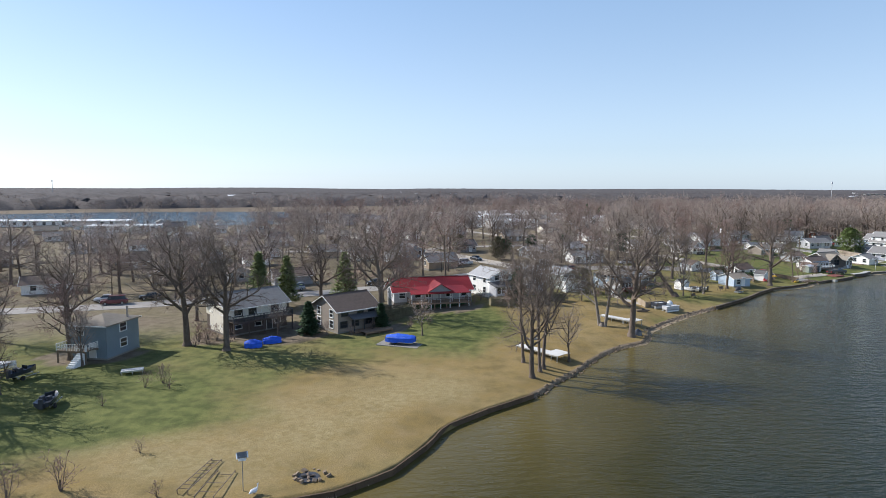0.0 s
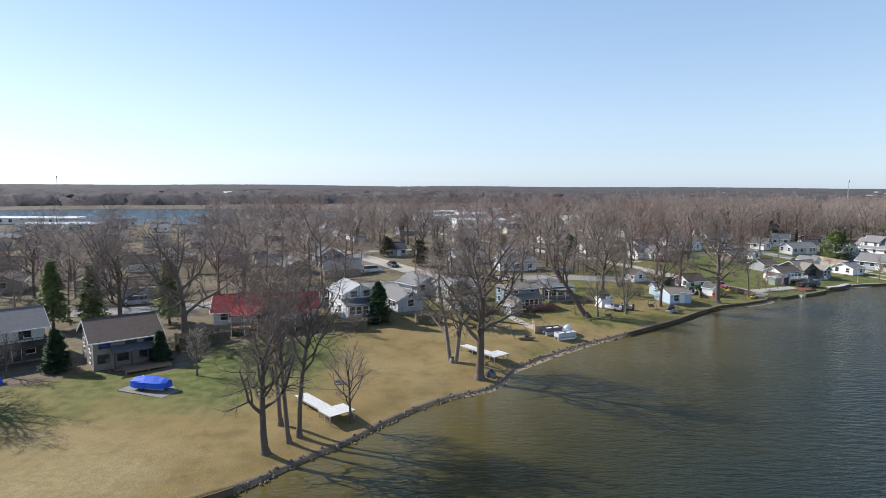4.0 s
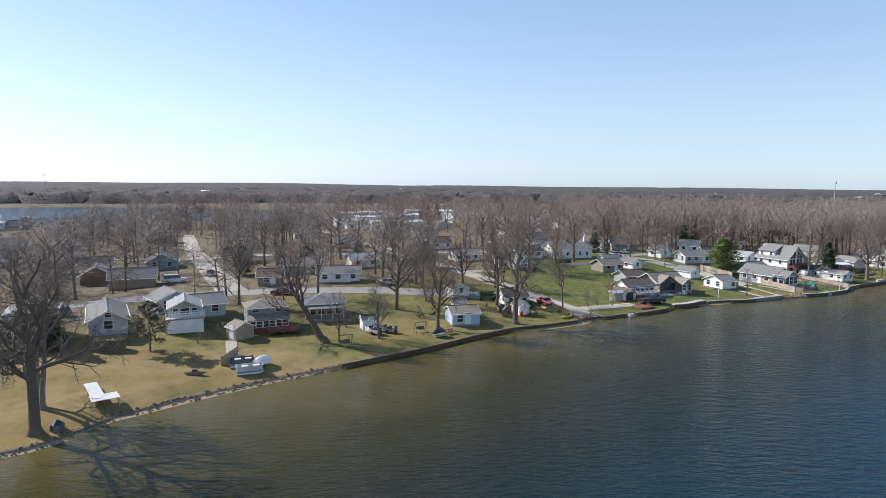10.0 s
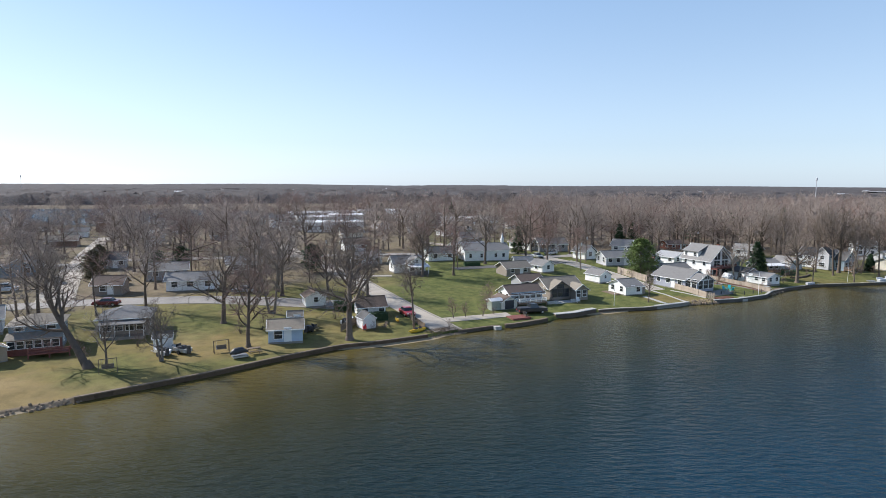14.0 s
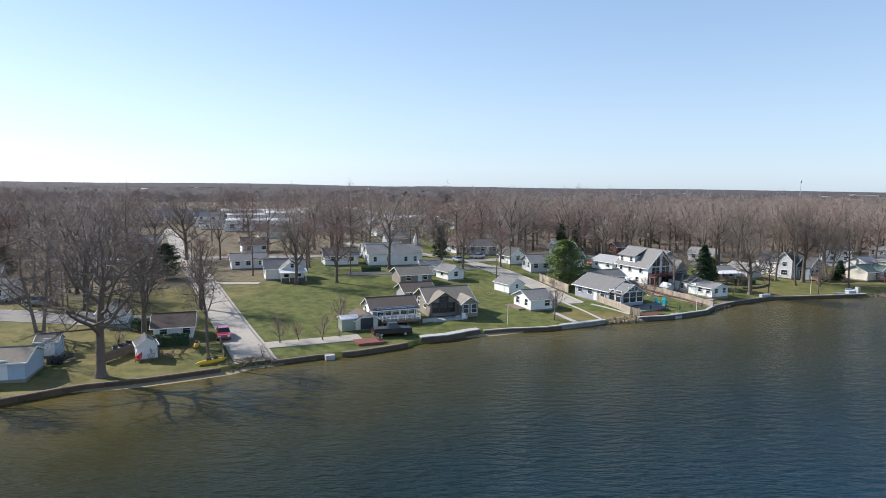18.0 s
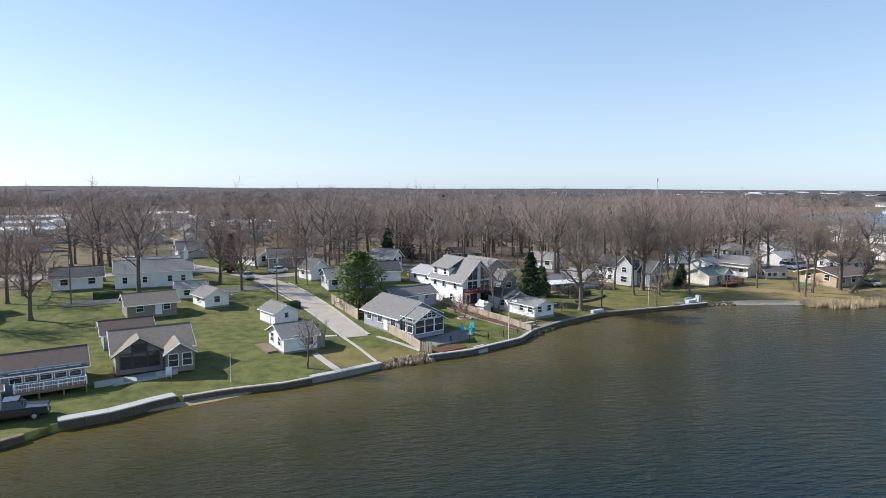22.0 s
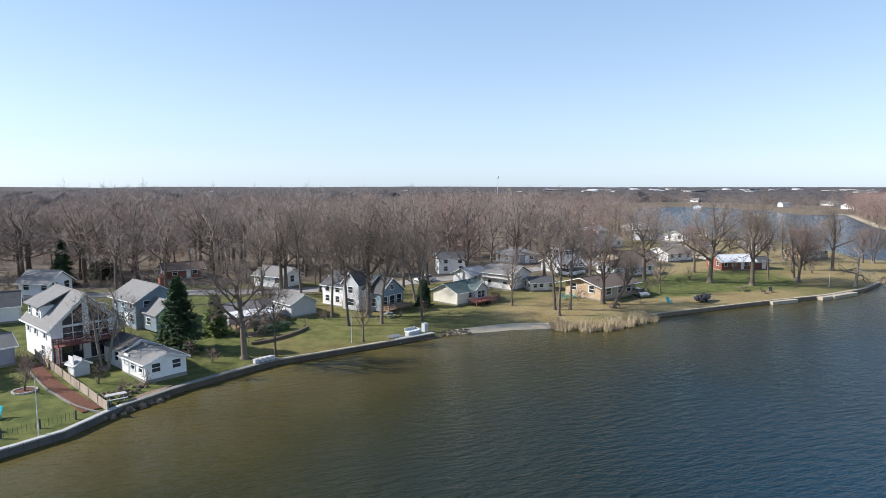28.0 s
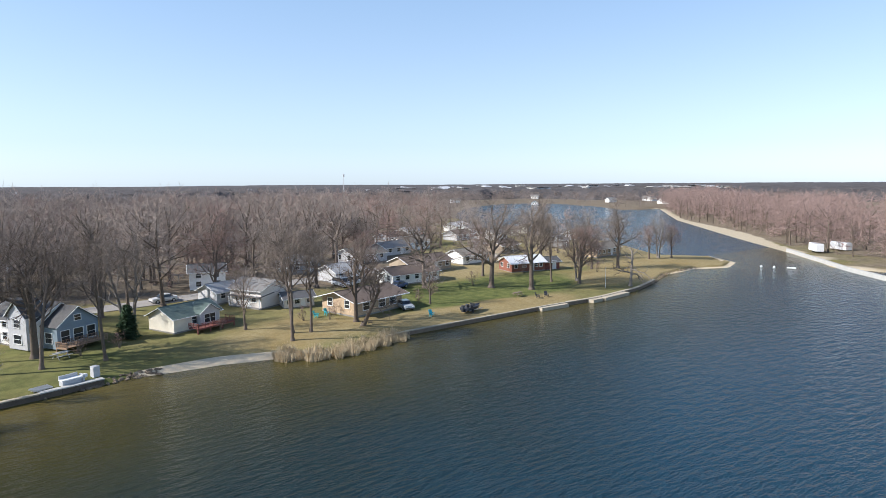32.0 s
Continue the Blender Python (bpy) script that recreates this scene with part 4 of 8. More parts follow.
def steps(parent, x, y, z, w, n, rot, material):
    s = Shape()
    m = pose(x, y, 0, 0, 0, rot)
    for k in range(n):
        s.box(-w / 2, -0.3 * (k + 1), -0.3, w / 2, -0.3 * k, z * (n - k) / (n + 1), m)
    s.put("steps", material, parent)

# ---- lake houses, west to east ----
def gable_porch(parent, x, y, w, d, z0, z1, rise, roof, posts=2, face_mat=None, post_mat=None):
    """A porch roof whose gable looks to local -y, standing on posts."""
    r = Shape()
    a = w / 2 + 0.3
    r.slab([(x - a, y + d, z1), (x - a, y - 0.3, z1), (x, y - 0.3, z1 + rise), (x, y + d, z1 + rise)], 0.12)
    r.slab([(x + a, y - 0.3, z1), (x + a, y + d, z1), (x, y + d, z1 + rise + 0.004), (x, y - 0.3, z1 + rise + 0.004)], 0.12)
    r.put("porch_roof", roof, parent)
    if face_mat:
        g = Shape()
        g.add([(x - w / 2, y, z1 - 0.05), (x + w / 2, y, z1 - 0.05), (x, y, z1 + rise - 0.14), (x - w / 2, y + 0.1, z1 - 0.05), (x + w / 2, y + 0.1, z1 - 0.05), (x, y + 0.1, z1 + rise - 0.14)], [(0, 1, 2), (5, 4, 3), (0, 3, 4, 1), (1, 4, 5, 2), (2, 5, 3, 0)])
        g.put("gable", face_mat, parent)
    for k in range(posts):
        px = x - w / 2 + w * k / max(1, posts - 1)
        p = Shape()
        p.box(px - 0.08, y, z0, px + 0.08, y + 0.16, z1 - 0.05)
        p.put("post", post_mat or TRIM, parent)


def shed_porch(parent, x0, x1, y0, y1, z_low, z_high, roof, posts=4, z0=0.2, post_mat=None, floor=None):
    """A lean-to porch roof along a front wall; y0 is its outer edge."""
    r = Shape()
    r.slab([(x0 - 0.3, y0 - 0.3, z_low), (x1 + 0.3, y0 - 0.3, z_low), (x1 + 0.3, y1, z_high), (x0 - 0.3, y1, z_high)], 0.12)
    r.put("porch_roof", roof, parent)
    for k in range(posts):
        px = x0 + (x1 - x0) * k / max(1, posts - 1)
        p = Shape()
        p.box(px - 0.07, y0, z0, px + 0.07, y0 + 0.14, z_low + 0.02)
        p.put("post", post_mat or TRIM, parent)
    if floor:
        f = Shape()
        f.box(x0, y0, -1, x1, y1, z0)
        f.put("porch_floor", floor, parent)


def block(parent, name, material, x0, y0, z0, x1, y1, z1, label=""):
    s = Shape()
    s.box(x0, y0, z0, x1, y1, z1)
    return s.put(name, material, parent, label)


def wing(parent, x, y, rot, L, W, eave, rise, wall, roof, over=0.35, z0=0.1, windows=(), bars=0, trim=None):
    """A gabled wing or dormer of a house, with its own roof; windows are (face, x, z, w, h)."""
    m = pose(x, y, 0, 0, 0, rot)
    a, b = L / 2, W / 2
    s = Shape()
    p = [(-a, -b, z0), (a, -b, z0), (a, b, z0), (-a, b, z0), (-a, -b, eave), (a, -b, eave), (a, b, eave), (-a, b, eave), (-a, 0, eave + rise - 0.12), (a, 0, eave + rise - 0.12)]
    s.add([m @ Vector(q) for q in p], [(0, 1, 5, 4), (2, 3, 7, 6), (1, 2, 6, 9, 5), (3, 0, 4, 8, 7), (3, 2, 1, 0)])
    s.put("wing_wall", wall, parent)
    o = over
    dz = rise / b * o
    r = Shape()
    r.slab([m @ Vector(q) for q in ((-a - o, -b - o, eave - dz), (a + o, -b - o, eave - dz), (a + o, 0.004, eave + rise), (-a - o, 0.004, eave + rise))], 0.12)
    r.slab([m @ Vector(q) for q in ((a + o, b + o, eave - dz), (-a - o, b + o, eave - dz), (-a - o, -0.004, eave + rise + 0.005), (a + o, -0.004, eave + rise + 0.005))], 0.12)
    r.put("wing_roof", roof, parent)
    F = faces_of(L, W)
    for fc, wx_, wz, ww, wh in windows:
        window_set(parent, wx_, wz, ww, wh, 0, m @ F[fc][0], frame_mat=trim, bars=bars)
    for sx in (-1, 1):
        f = Shape()
        X = sx * (a + o + 0.012)
        for sy in (-1, 1):
            f.tube([m @ Vector((X, sy * (b + o), eave - dz - 0.07)), m @ Vector((X, 0, eave + rise - 0.07))], 0.075, 4)
        f.put("bargeboard", trim or TRIM, parent)


# blue house on the west lawn, with a lower porch and white stairs
h = house("two-storey blue house with a low hipped roof by the lawn", -46.6, 91.4, -13, 5.8, 6.6, 5.3, 1.2, BLUE, R_TAN, "hip", 2, over=0.3, windows="ENW", win=(1.3, 1.1), spacing=3.6)
block(h, "stack", METAL, 2.3, 1.6, 4.0, 2.5, 1.8, 6.6)
for st in (0.9, 3.4):
    window_set(h, -1.2, st, 1.1, 1.1, 0, faces_of(5.8, 6.6)["S"][0])
deck(h, -2.9, -5.6, 1.6, -3.3, 1.7, TIMBER, rail=0.95, rail_mat=TRIM)
steps(h, 0.9, -5.6, 1.7, 1.0, 7, 0, TRIM)
# dark house with white upper storey
h = house("dark wooden two-storey house with pale upper walls", -30.6, 106.2, 42, 10.4, 7.6, 5.2, 2.2, DKWOOD, R_GRAY, storeys=2, over=0.6, windows="SNWE", door_x=2.0, door_mat=DKTRIM)
block(h, "upper_cladding", CREAM, -5.24, -3.88, 2.7, 5.24, 3.88, 4.5)
for xx in (-3.4, -1.0, 3.0):
    window_set(h, xx, 3.1, 1.2, 1.0, -0.08, faces_of(10.4, 7.6)["S"][0], frame_mat=DKTRIM)
deck(h, -5.2, -5.9, 5.2, -3.9, 2.5, DKWOOD, rail=0.95, rail_mat=DKTRIM)
block(h, "end_cladding", CREAM, -5.28, -2.4, 0.3, -5.2, 2.4, 4.6)
# taupe house
h = house("taupe lake house with a broad dark roof and shaded porch", -14.2, 106.8, 38, 7.8, 8, 4.3, 2.3, TAUPE, R_BROWN, storeys=2, over=0.5, windows="NWE", door=None)
shed_porch(h, -1.8, 3.9, -5.7, -4.0, 2.4, 2.9, R_DARK, posts=4, post_mat=DKTRIM, floor=DECK)
for xx, zz in ((-2.8, 0.9), (-0.6, 0.9), (2.0, 0.9), (-2.6, 2.75), (0.4, 2.75), (2.6, 2.75)):
    window_set(h, xx, zz, 1.2, 0.95, 0, faces_of(7.8, 8)["S"][0], frame_mat=DKTRIM)
deck(h, -1.2, -8.0, 4.2, -5.8, 0.5, DECK)
# red-roofed house with its long porch
h = house("gray-sided lake house under a red metal roof with a white-posted porch", 0.5, 124.3, 12, 15.5, 7.5, 3.1, 2.2, LTGRAY, R_RED, z=2.2, over=0.5, seams=0.42, windows="SNWE", spacing=2.6, base=0.9, door_x=0.4)
r = Shape()
r.slab([(-5.2, -7.0, 2.55), (6.6, -7.0, 2.55), (6.0, -3.6, 3.45), (-4.6, -3.6, 3.45)], 0.1)
r.put("porch_roof", R_RED, h)
gable_porch(h, 0.8, -6.2, 4.6, 6.0, 0.7, 2.75, 1.55, R_RED, posts=2, face_mat=GRAY)
for k in range(7):
    block(h, "post", TRIM, -4.9 + 1.87 * k - 0.07, -6.75, -0.6, -4.9 + 1.87 * k + 0.07, -6.6, 2.55)
deck(h, -5.2, -6.85, 6.6, -3.8, 0.75, DECK, rail=0.8, rail_mat=TIMBER)
# its garage and the white cottage next door
house("long low beige garage with a brown roof beside the street", 1.5, 139.5, 10, 11, 5.5, 2.6, 0.9, CREAM, R_BROWN, over=0.5, windows="S", door="N", spacing=4, name="garage", category="garage")
h = house("white two-storey cottage with a pale gray roof and enclosed porch", 13.6, 129.2, -62, 8, 6.2, 5.3, 1.7, WHITE, R_LIGHT, storeys=2, over=0.4, windows="NSW", door=None, size=0.92)
block(h, "porch", LTGRAY, 4.0, -3.2, -1, 6.6, 3.2, 3.0)
r = Shape()
r.slab([(7.0, -3.6, 3.0), (7.0, 3.6, 3.0), (3.9, 3.6, 3.75), (3.9, -3.6, 3.75)], 0.12)
r.put("porch_roof", R_DARK, h)
for k in range(5):
    window_set(h, -2.5 + 1.25 * k, 1.4, 0.95, 1.3, 0, pose(6.6, 0, 0, 0, 0, 90))
for k in (-1.2, 1.2):
    window_set(h, k, 4.0, 1.2, 1.0, 0, pose(4.0, 0, 0, 0, 0, 90))
deck(h, 6.62, -3.0, 8.8, 3.0, 0.9, TIMBER, rail=0.9, rail_mat=TRIM, sides="")
# two white cottages half hidden by trees
house("long pale gray cottage with gray roof behind bare trees", 20.5, 136, -60, 12, 5, 2.8, 1.5, LTGRAY, R_GRAY, over=0.4, gable_window=True)
house("white garage with wide doors facing the lawn", 31, 146, 33, 7, 6, 2.7, 1.5, LTGRAY, R_GRAY, over=0.4, garage=("E", 0, 4.4), windows="S", name="garage", category="garage")
# white house with balcony
h = house("pale gray two-storey lake house with a white balcony deck", 31.2, 139.2, -66, 7.6, 5.2, 4.8, 1.5, SAGE, R_LIGHT, storeys=2, over=0.45, windows="NSW", door=None, size=0.84)
deck(h, 3.8, -3.3, 5.8, 3.3, 2.5, DOCKW, rail=1.0, rail_mat=TRIM, sides="WE")
railing(h, [(5.7, -3.3, 2.5), (5.7, 3.3, 2.5)], 0.9, TRIM, balusters=0.22)
block(h, "lower_wall", WHITE, 3.8, -3.1, -1, 5.6, 3.1, 2.2)
for k, w in ((-1.6, 0.9), (0, 1.5), (1.6, 0.9)):
    window_set(h, k, 2.75, w, 1.25, 0, pose(3.8, 0, 0, 0, 0, 90))
house("gray-roofed garage beside the street", 24.5, 149, -49, 6, 6, 2.8, 1.6, LTGRAY, R_GRAY, name="garage", category="garage", garage=("S", 0, 3), windows="E")
# porch house
h = house("dark taupe two-storey house with a hipped roof and enclosed porch", 43.4, 141.8, 24, 7.6, 6.6, 4.9, 1.5, BLUEGRAY, R_TAN, "hip", storeys=2, over=0.5, windows="NWE", door=None, size=0.8)
for k in (-2.3, 2.3):
    window_set(h, k, 3.5, 1.3, 1.0, 0, faces_of(7.6, 6.6)["S"][0])
block(h, "porch", REDDECK, -3.7, -5.6, -1, 3.8, -3.3, 2.55)
r = Shape()
r.slab([(-4.1, -6.0, 2.5), (4.2, -6.0, 2.5), (4.2, -3.25, 3.2), (-4.1, -3.25, 3.2)], 0.14)
r.put("porch_roof", R_TAN, h)
for k in range(6):
    window_set(h, -3.1 + 1.25 * k, 0.95, 1.0, 1.2, 0, pose(0, -5.6, 0))
deck(h, -0.5, -8.0, 5.5, -5.7, 0.5, REDDECK, rail=0.7, rail_mat=REDDECK)
house("small tan garden shed with a gable roof", 41.6, 134.6, -40, 2.6, 3.2, 2.1, 0.9, TAN, R_TAN, over=0.15, windows="", name="shed", category="shed", base=0.1)
h = house("brown cottage with a gray hipped roof and windowed front", 51.4, 150.2, 18, 8, 7.5, 3.5, 1.9, TAUPE, R_GRAY, "hip", over=0.6, windows="NWE", door=None, size=0.84)
for k in range(4):
    window_set(h, -2.7 + 1.8 * k, 0.9, 1.3, 1.5, 0, faces_of(8, 7.5)["S"][0])
shed_porch(h, -3.4, 3.4, -5.8, -3.75, 2.5, 2.9, R_GRAY, posts=4, floor=CONCRETE)
house("small white shed with a dark roof on the lawn", 60.4, 142.3, 20, 2.4, 2.2, 1.9, 0.8, WHITE, R_DARK, over=0.12, windows="", name="shed", category="shed", base=0.1)
h = house("small blue boathouse with a tan roof on the lawn", 76.2, 148.1, 14, 4.9, 5.2, 2.4, 1.1, PALEBLUE, R_TAN, over=0.25, windows="S", door_x=0.3, name="boathouse", category="boathouse")
house("small pale blue shed with a tan roof behind the boathouse", 75.8, 155.8, 14, 2.4, 2.2, 2.1, .8, PALEBLUE, R_TAN, over=.12, windows="", name="shed", category="shed", base=.1)
house("small white garden shed with a dark barn-shaped roof", 87.4, 155.6, -58, 2.6, 2.2, 2.0, 1.0, WHITE, R_DARK, over=0.12, windows="", door="E", name="shed", category="shed", base=0.1)
# ramp cottage with its hedge
h = house("white cottage with a brown roof behind a clipped hedge", 86.9, 165, 18, 6, 5.6, 2.7, 1.9, WHITE, R_BROWN, over=0.5, windows="SWNE", spacing=2.3, size=0.8)
house("small white cottage among hedges", 75.8, 170.6, -68, 6, 5.2, 3.0, 1.7, WHITE, R_BROWN, over=0.4, size=0.72)
# garage and porch cottage east of the ramp
h = house("gray cottage with a brown roof and a white railed porch", 115.3, 176.6, 22, 8.6, 6.2, 3.2, 1.9, WHITE, R_BROWN, over=0.5, windows="WN", door=None, base=0.9, size=0.82)
block(h, "porch_wall", BLUEGRAY, -4.2, -3.16, 0.5, 4.2, -3.05, 3.1)
for k in range(5):
    window_set(h, -2.8 + 1.5 * k, 1.6, 1.15, 1.2, -0.1, faces_of(8.6, 6.2)["S"][0])
deck(h, -3.0, -5.2, 4.3, -3.2, 0.9, DECK, rail=0.95, rail_mat=TRIM)
house("small gable garage with a dark open doorway", 111.6, 172, -65, 5.4, 4.4, 2.3, 1.3, CREAM, R_BROWN, over=0.3, windows="", garage=("E", 0, 2.6), door_mat=DKTRIM, name="garage", category="garage", base=0.15, size=0.76)
# brown cabin with a glazed gable and a front wing
h = house("brown wooden cottage with a tan roof and a glazed lake gable", 123.8, 183.2, 20, 7.5, 6.5, 2.9, 1.9, TAUPE, R_TAN, over=0.55, windows="WNE", door=None)
wing(h, -1.5, -3.0, -90, 2.0, 4.6, 2.5, 1.5, TAUPE, R_TAN, over=0.5, windows=(("E", -1.35, 0.75, 1.0, 1.5), ("E", 0, 0.75, 1.3, 1.5), ("E", 1.35, 0.75, 1.0, 1.5), ("E", 0, 2.5, 1.4, 0.7)), trim=DKTRIM)
wing(h, 2.3, -4.2, -90, 3.2, 2.9, 2.4, 1.0, TAUPE, R_TAN, windows=(("E", -0.7, 0.8, 0.9, 1.3), ("E", 0.7, 0.8, 0.9, 1.3), ("N", 0, 0.9, 1.2, 1.2)))
for k, (x, y, ln) in enumerate(((121.6, 175.6, 2.6), (126.6, 178.0, 2.2))):
    block(empty("garden_wall", x, y, None, 26, "low white garden wall before the brown cottage", "garden wall", "terrace walls"), "wall", PALECONC, -ln / 2, -0.2, -0.3, ln / 2, 0.2, 0.55)
house("slate gray garage with a low brown roof", 118.8, 191.6, 22, 6.4, 5.6, 2.7, 1.5, GRAY, R_BROWN, over=0.5, windows="S", name="garage", category="garage", size=0.85)
house("tan garage with a brown roof beside the lane", 117.6, 207.2, 24, 8, 6, 2.7, 1.7, TAUPE, R_TAN, over=0.5, windows="SE", name="garage", category="garage", size=0.85)
# hill cottage
h = house("white gabled cottage with a gray roof and white-roofed porch", 91, 208.6, 20, 7.6, 4.8, 2.8, 1.8, WHITE, R_GRAY, over=0.4, windows="WN", door=None)
wing(h, 1.2, -3.4, -90, 3.0, 4.4, 2.6, 1.7, WHITE, R_GRAY, over=0.35, windows=(("E", 0, 2.75, 0.7, 0.75), ("E", -1.2, 0.9, 0.9, 1.2), ("E", 1.2, 0.9, 0.9, 1.2)))
shed_porch(h, -1.2, 3.6, -6.8, -4.9, 2.0, 2.5, R_WHITE, posts=4)
block(h, "porch_wall", STONE, -1.2, -6.75, -0.8, 3.6, -6.6, 0.9)
house("white bungalow with a gray roof", 79, 224, 22, 9, 7, 2.8, 1.7, WHITE, R_GRAY, size=0.85)
house("white bungalow with a dark roof under trees", 99, 232, 18, 8, 6.5, 2.8, 1.7, WHITE, R_DARK)
# church
h = house("long white church with a gray roof and small side windows", 112.0, 233.2, 14, 16, 8.5, 4.3, 2.5, WHITE, R_GRAY, over=0.4, windows="SNWE", spacing=3.6, win=(0.9, 1.3), name="church", category="church", storeys=1, size=0.82)
s = Shape()
s.box(6.5, -0.45, 5.0, 7.4, 0.45, 6.9)
s.put("belfry", WHITE, h)
s = Shape()
s.add([(6.4, -0.55, 6.9), (7.5, -0.55, 6.9), (7.5, 0.55, 6.9), (6.4, 0.55, 6.9), (6.95, 0, 9.4)], [(0, 1, 4), (1, 2, 4), (2, 3, 4), (3, 0, 4), (3, 2, 1, 0)])
s.put("spire", TRIM, h)
house("white annex hall with pale roof behind the church", 108, 247, 15, 13, 8, 3.6, 2, WHITE, R_LIGHT, size=0.8)
house("white house with a gray roof and outside chimney", 125.6, 212.4, -58, 5.8, 4.8, 2.7, 1.6, WHITE, R_GRAY, windows="SWE", door="W", size=0.82)
house("white cottage wing with a gray roof", 121.4, 218.8, 8, 5.5, 4.5, 2.5, 1.3, WHITE, R_GRAY, windows="S", size=0.85)
# cottage and garage east
h = house("small white cottage with a gray roof and shaded side porch", 139.5, 187.6, 22, 4.8, 6.4, 2.5, 1.5, WHITE, R_GRAY, over=0.4, windows="WSN", door_x=-0.4, spacing=2.2, size=0.9)
block(h, "porch", TAUPE, 2.42, -2.6, -0.6, 3.8, 2.6, 2.0)
house("white gable garage with a gray roof", 137, 200.8, -60, 6, 4.6, 2.7, 1.5, WHITE, R_GRAY, over=0.3, windows="EN", door="S", name="garage", category="garage", win=(0.7, 0.9), size=0.8)
# long gray house with the sunroom
h = house("lavender-gray lake house with a gray roof and a gabled sunroom", 154.6, 196.0, -62, 9.0, 7.0, 2.9, 2.1, LAVENDER, R_GRAY, over=0.45, windows="SNW", spacing=2.8, chimney=None)
wing(h, 5.9, -0.7, 0, 3.2, 5.2, 2.5, 1.4, LAVENDER, R_GRAY, over=0.35)
for k in range(3):
    window_set(h, -1.65 + 1.65 * k, 0.75, 1.45, 1.75, 0, pose(7.5, -0.7, 0, 0, 0, 90))
window_set(h, 0, 2.75, 2.2, 0.6, 0, pose(7.5, -0.7, 0, 0, 0, 90), bars=2)
for k in (-0.8, 0.8):
    window_set(h, k, 0.85, 1.2, 1.9, 0, pose(5.9, -3.3, 0))
house("low lavender outbuilding with a gray roof", 157.8, 209.6, 24, 8.2, 4.4, 2.5, 1.2, LAVENDER, R_GRAY, over=0.3, windows="S", win=(0.7, 0.6), spacing=4, name="outbuilding", category="outbuilding")
# chalet
h = house("tall white chalet with a gray roof and a glazed lake gable", 167.6, 212.4, -65, 9.2, 7.0, 5.0, 3.9, WHITE, R_GRAY, over=0.45, storeys=2, windows="N", door=None, spacing=2.6, win=(0.9, 1.2))
east = faces_of(9.2, 7.0)["E"][0]
for sgn in (-1, 1):
    g = Shape()
    v = [(4.62, sgn * 0.3, 4.45), (4.62, sgn * 2.35, 4.45), (4.62, sgn * 2.35, 4.95), (4.62, sgn * 0.3, 6.75)]
    g.slab(v if sgn > 0 else v[::-1], 0.05)
    g.put("gable_glass", GLASS, h, "tall raking gable window")
    t = Shape()
    t.tube([(4.64, sgn * 0.3, 4.4), (4.64, sgn * 2.4, 4.4), (4.64, sgn * 2.4, 4.98), (4.64, sgn * 0.3, 6.82), (4.64, sgn * 0.3, 4.4)], 0.07, 4, cap=False)
    t.tube([(4.64, sgn * 1.35, 4.4), (4.64, sgn * 1.35, 5.9)], 0.05, 4)
    t.put("gable_frame", TRIM, h)
    window_set(h, sgn * 1.35, 2.75, 2.05, 1.45, 0, east, bars=1)
    window_set(h, sgn * 1.5, 0.45, 2.0, 1.75, 0, east, bars=1, frame_mat=DKTRIM)
for k in (-3.2, -0.6, 2.6):
    window_set(h, k, 2.9, 0.75, 1.15, 0, faces_of(9.2, 7.0)["S"][0])
window_set(h, 1.6, 0.9, 0.75, 1.0, 0, faces_of(9.2, 7.0)["S"][0])
block(h, "dormer_wall", WHITE, -4.3, -3.2, 4.3, 0.4, -0.6, 6.15)
r = Shape()
r.slab([(-4.65, -3.6, 6.1), (0.75, -3.6, 6.1), (0.75, 0.1, 7.86), (-4.65, 0.1, 7.86)], 0.14)
r.put("dormer_roof", R_GRAY, h)
for k in (-3.4, -0.6):
    window_set(h, k, 4.95, 0.8, 0.9, 0, pose(0, -3.2, 0))
deck(h, 4.62, -3.4, 6.5, 3.4, 2.5, REDDECK, rail=0.55, rail_mat=REDDECK, sides="WE")
railing(h, [(6.44, -3.4, 2.5), (6.44, 3.4, 2.5)], 0.9, REDDECK, balusters=0.3)
block(h, "corner_board", TRIM, 4.5, -3.56, 0.2, 4.68, -3.44, 4.5)
# dark blue house and its neighbours
h = house("dark blue-gray two-storey house with a gray roof", 175.2, 226.5, -64, 9, 7.6, 5.2, 2.6, BLUEGRAY, R_GRAY, over=0.45, storeys=2, windows="SNE", chimney=(1, 2.2, 0.5), size=0.85)
wing(h, 7.0, -0.6, 0, 5.2, 4.6, 3.0, 2.0, BLUE, R_GRAY, windows=(("E", 0, 1.0, 1.6, 1.2), ("S", 0, 1.0, 1.2, 1.1)))
h = house("low white cottage with a gray roof on the shore", 176.6, 201.4, -64, 5.6, 4.4, 2.3, 0.9, WHITE, R_GRAY, over=0.3, windows="SE", door_x=-1.6, spacing=1.7, win=(0.9, 0.9))
wing(h, -5.6, -0.1, 0, 5.4, 3.6, 2.5, 0.9, WHITE, R_DARK, windows=(("S", 0.8, 0.9, 1.0, 1.0),))
house("white garage with a gray roof behind the chalet", 165.5, 230, -60, 8, 7, 2.9, 1.6, WHITE, R_LIGHT, name="garage", category="garage", windows="SE", size=0.85)
house("small white cottage with two gables beside the wood", 158.6, 253, -35, 6, 5, 2.9, 2.0, WHITE, R_GRAY, spacing=2.4)
house("white garage with a black roof beside the lane", 156, 232, 8, 5.4, 5, 2.7, 1.9, WHITE, R_DARK, over=0.3, windows="W")
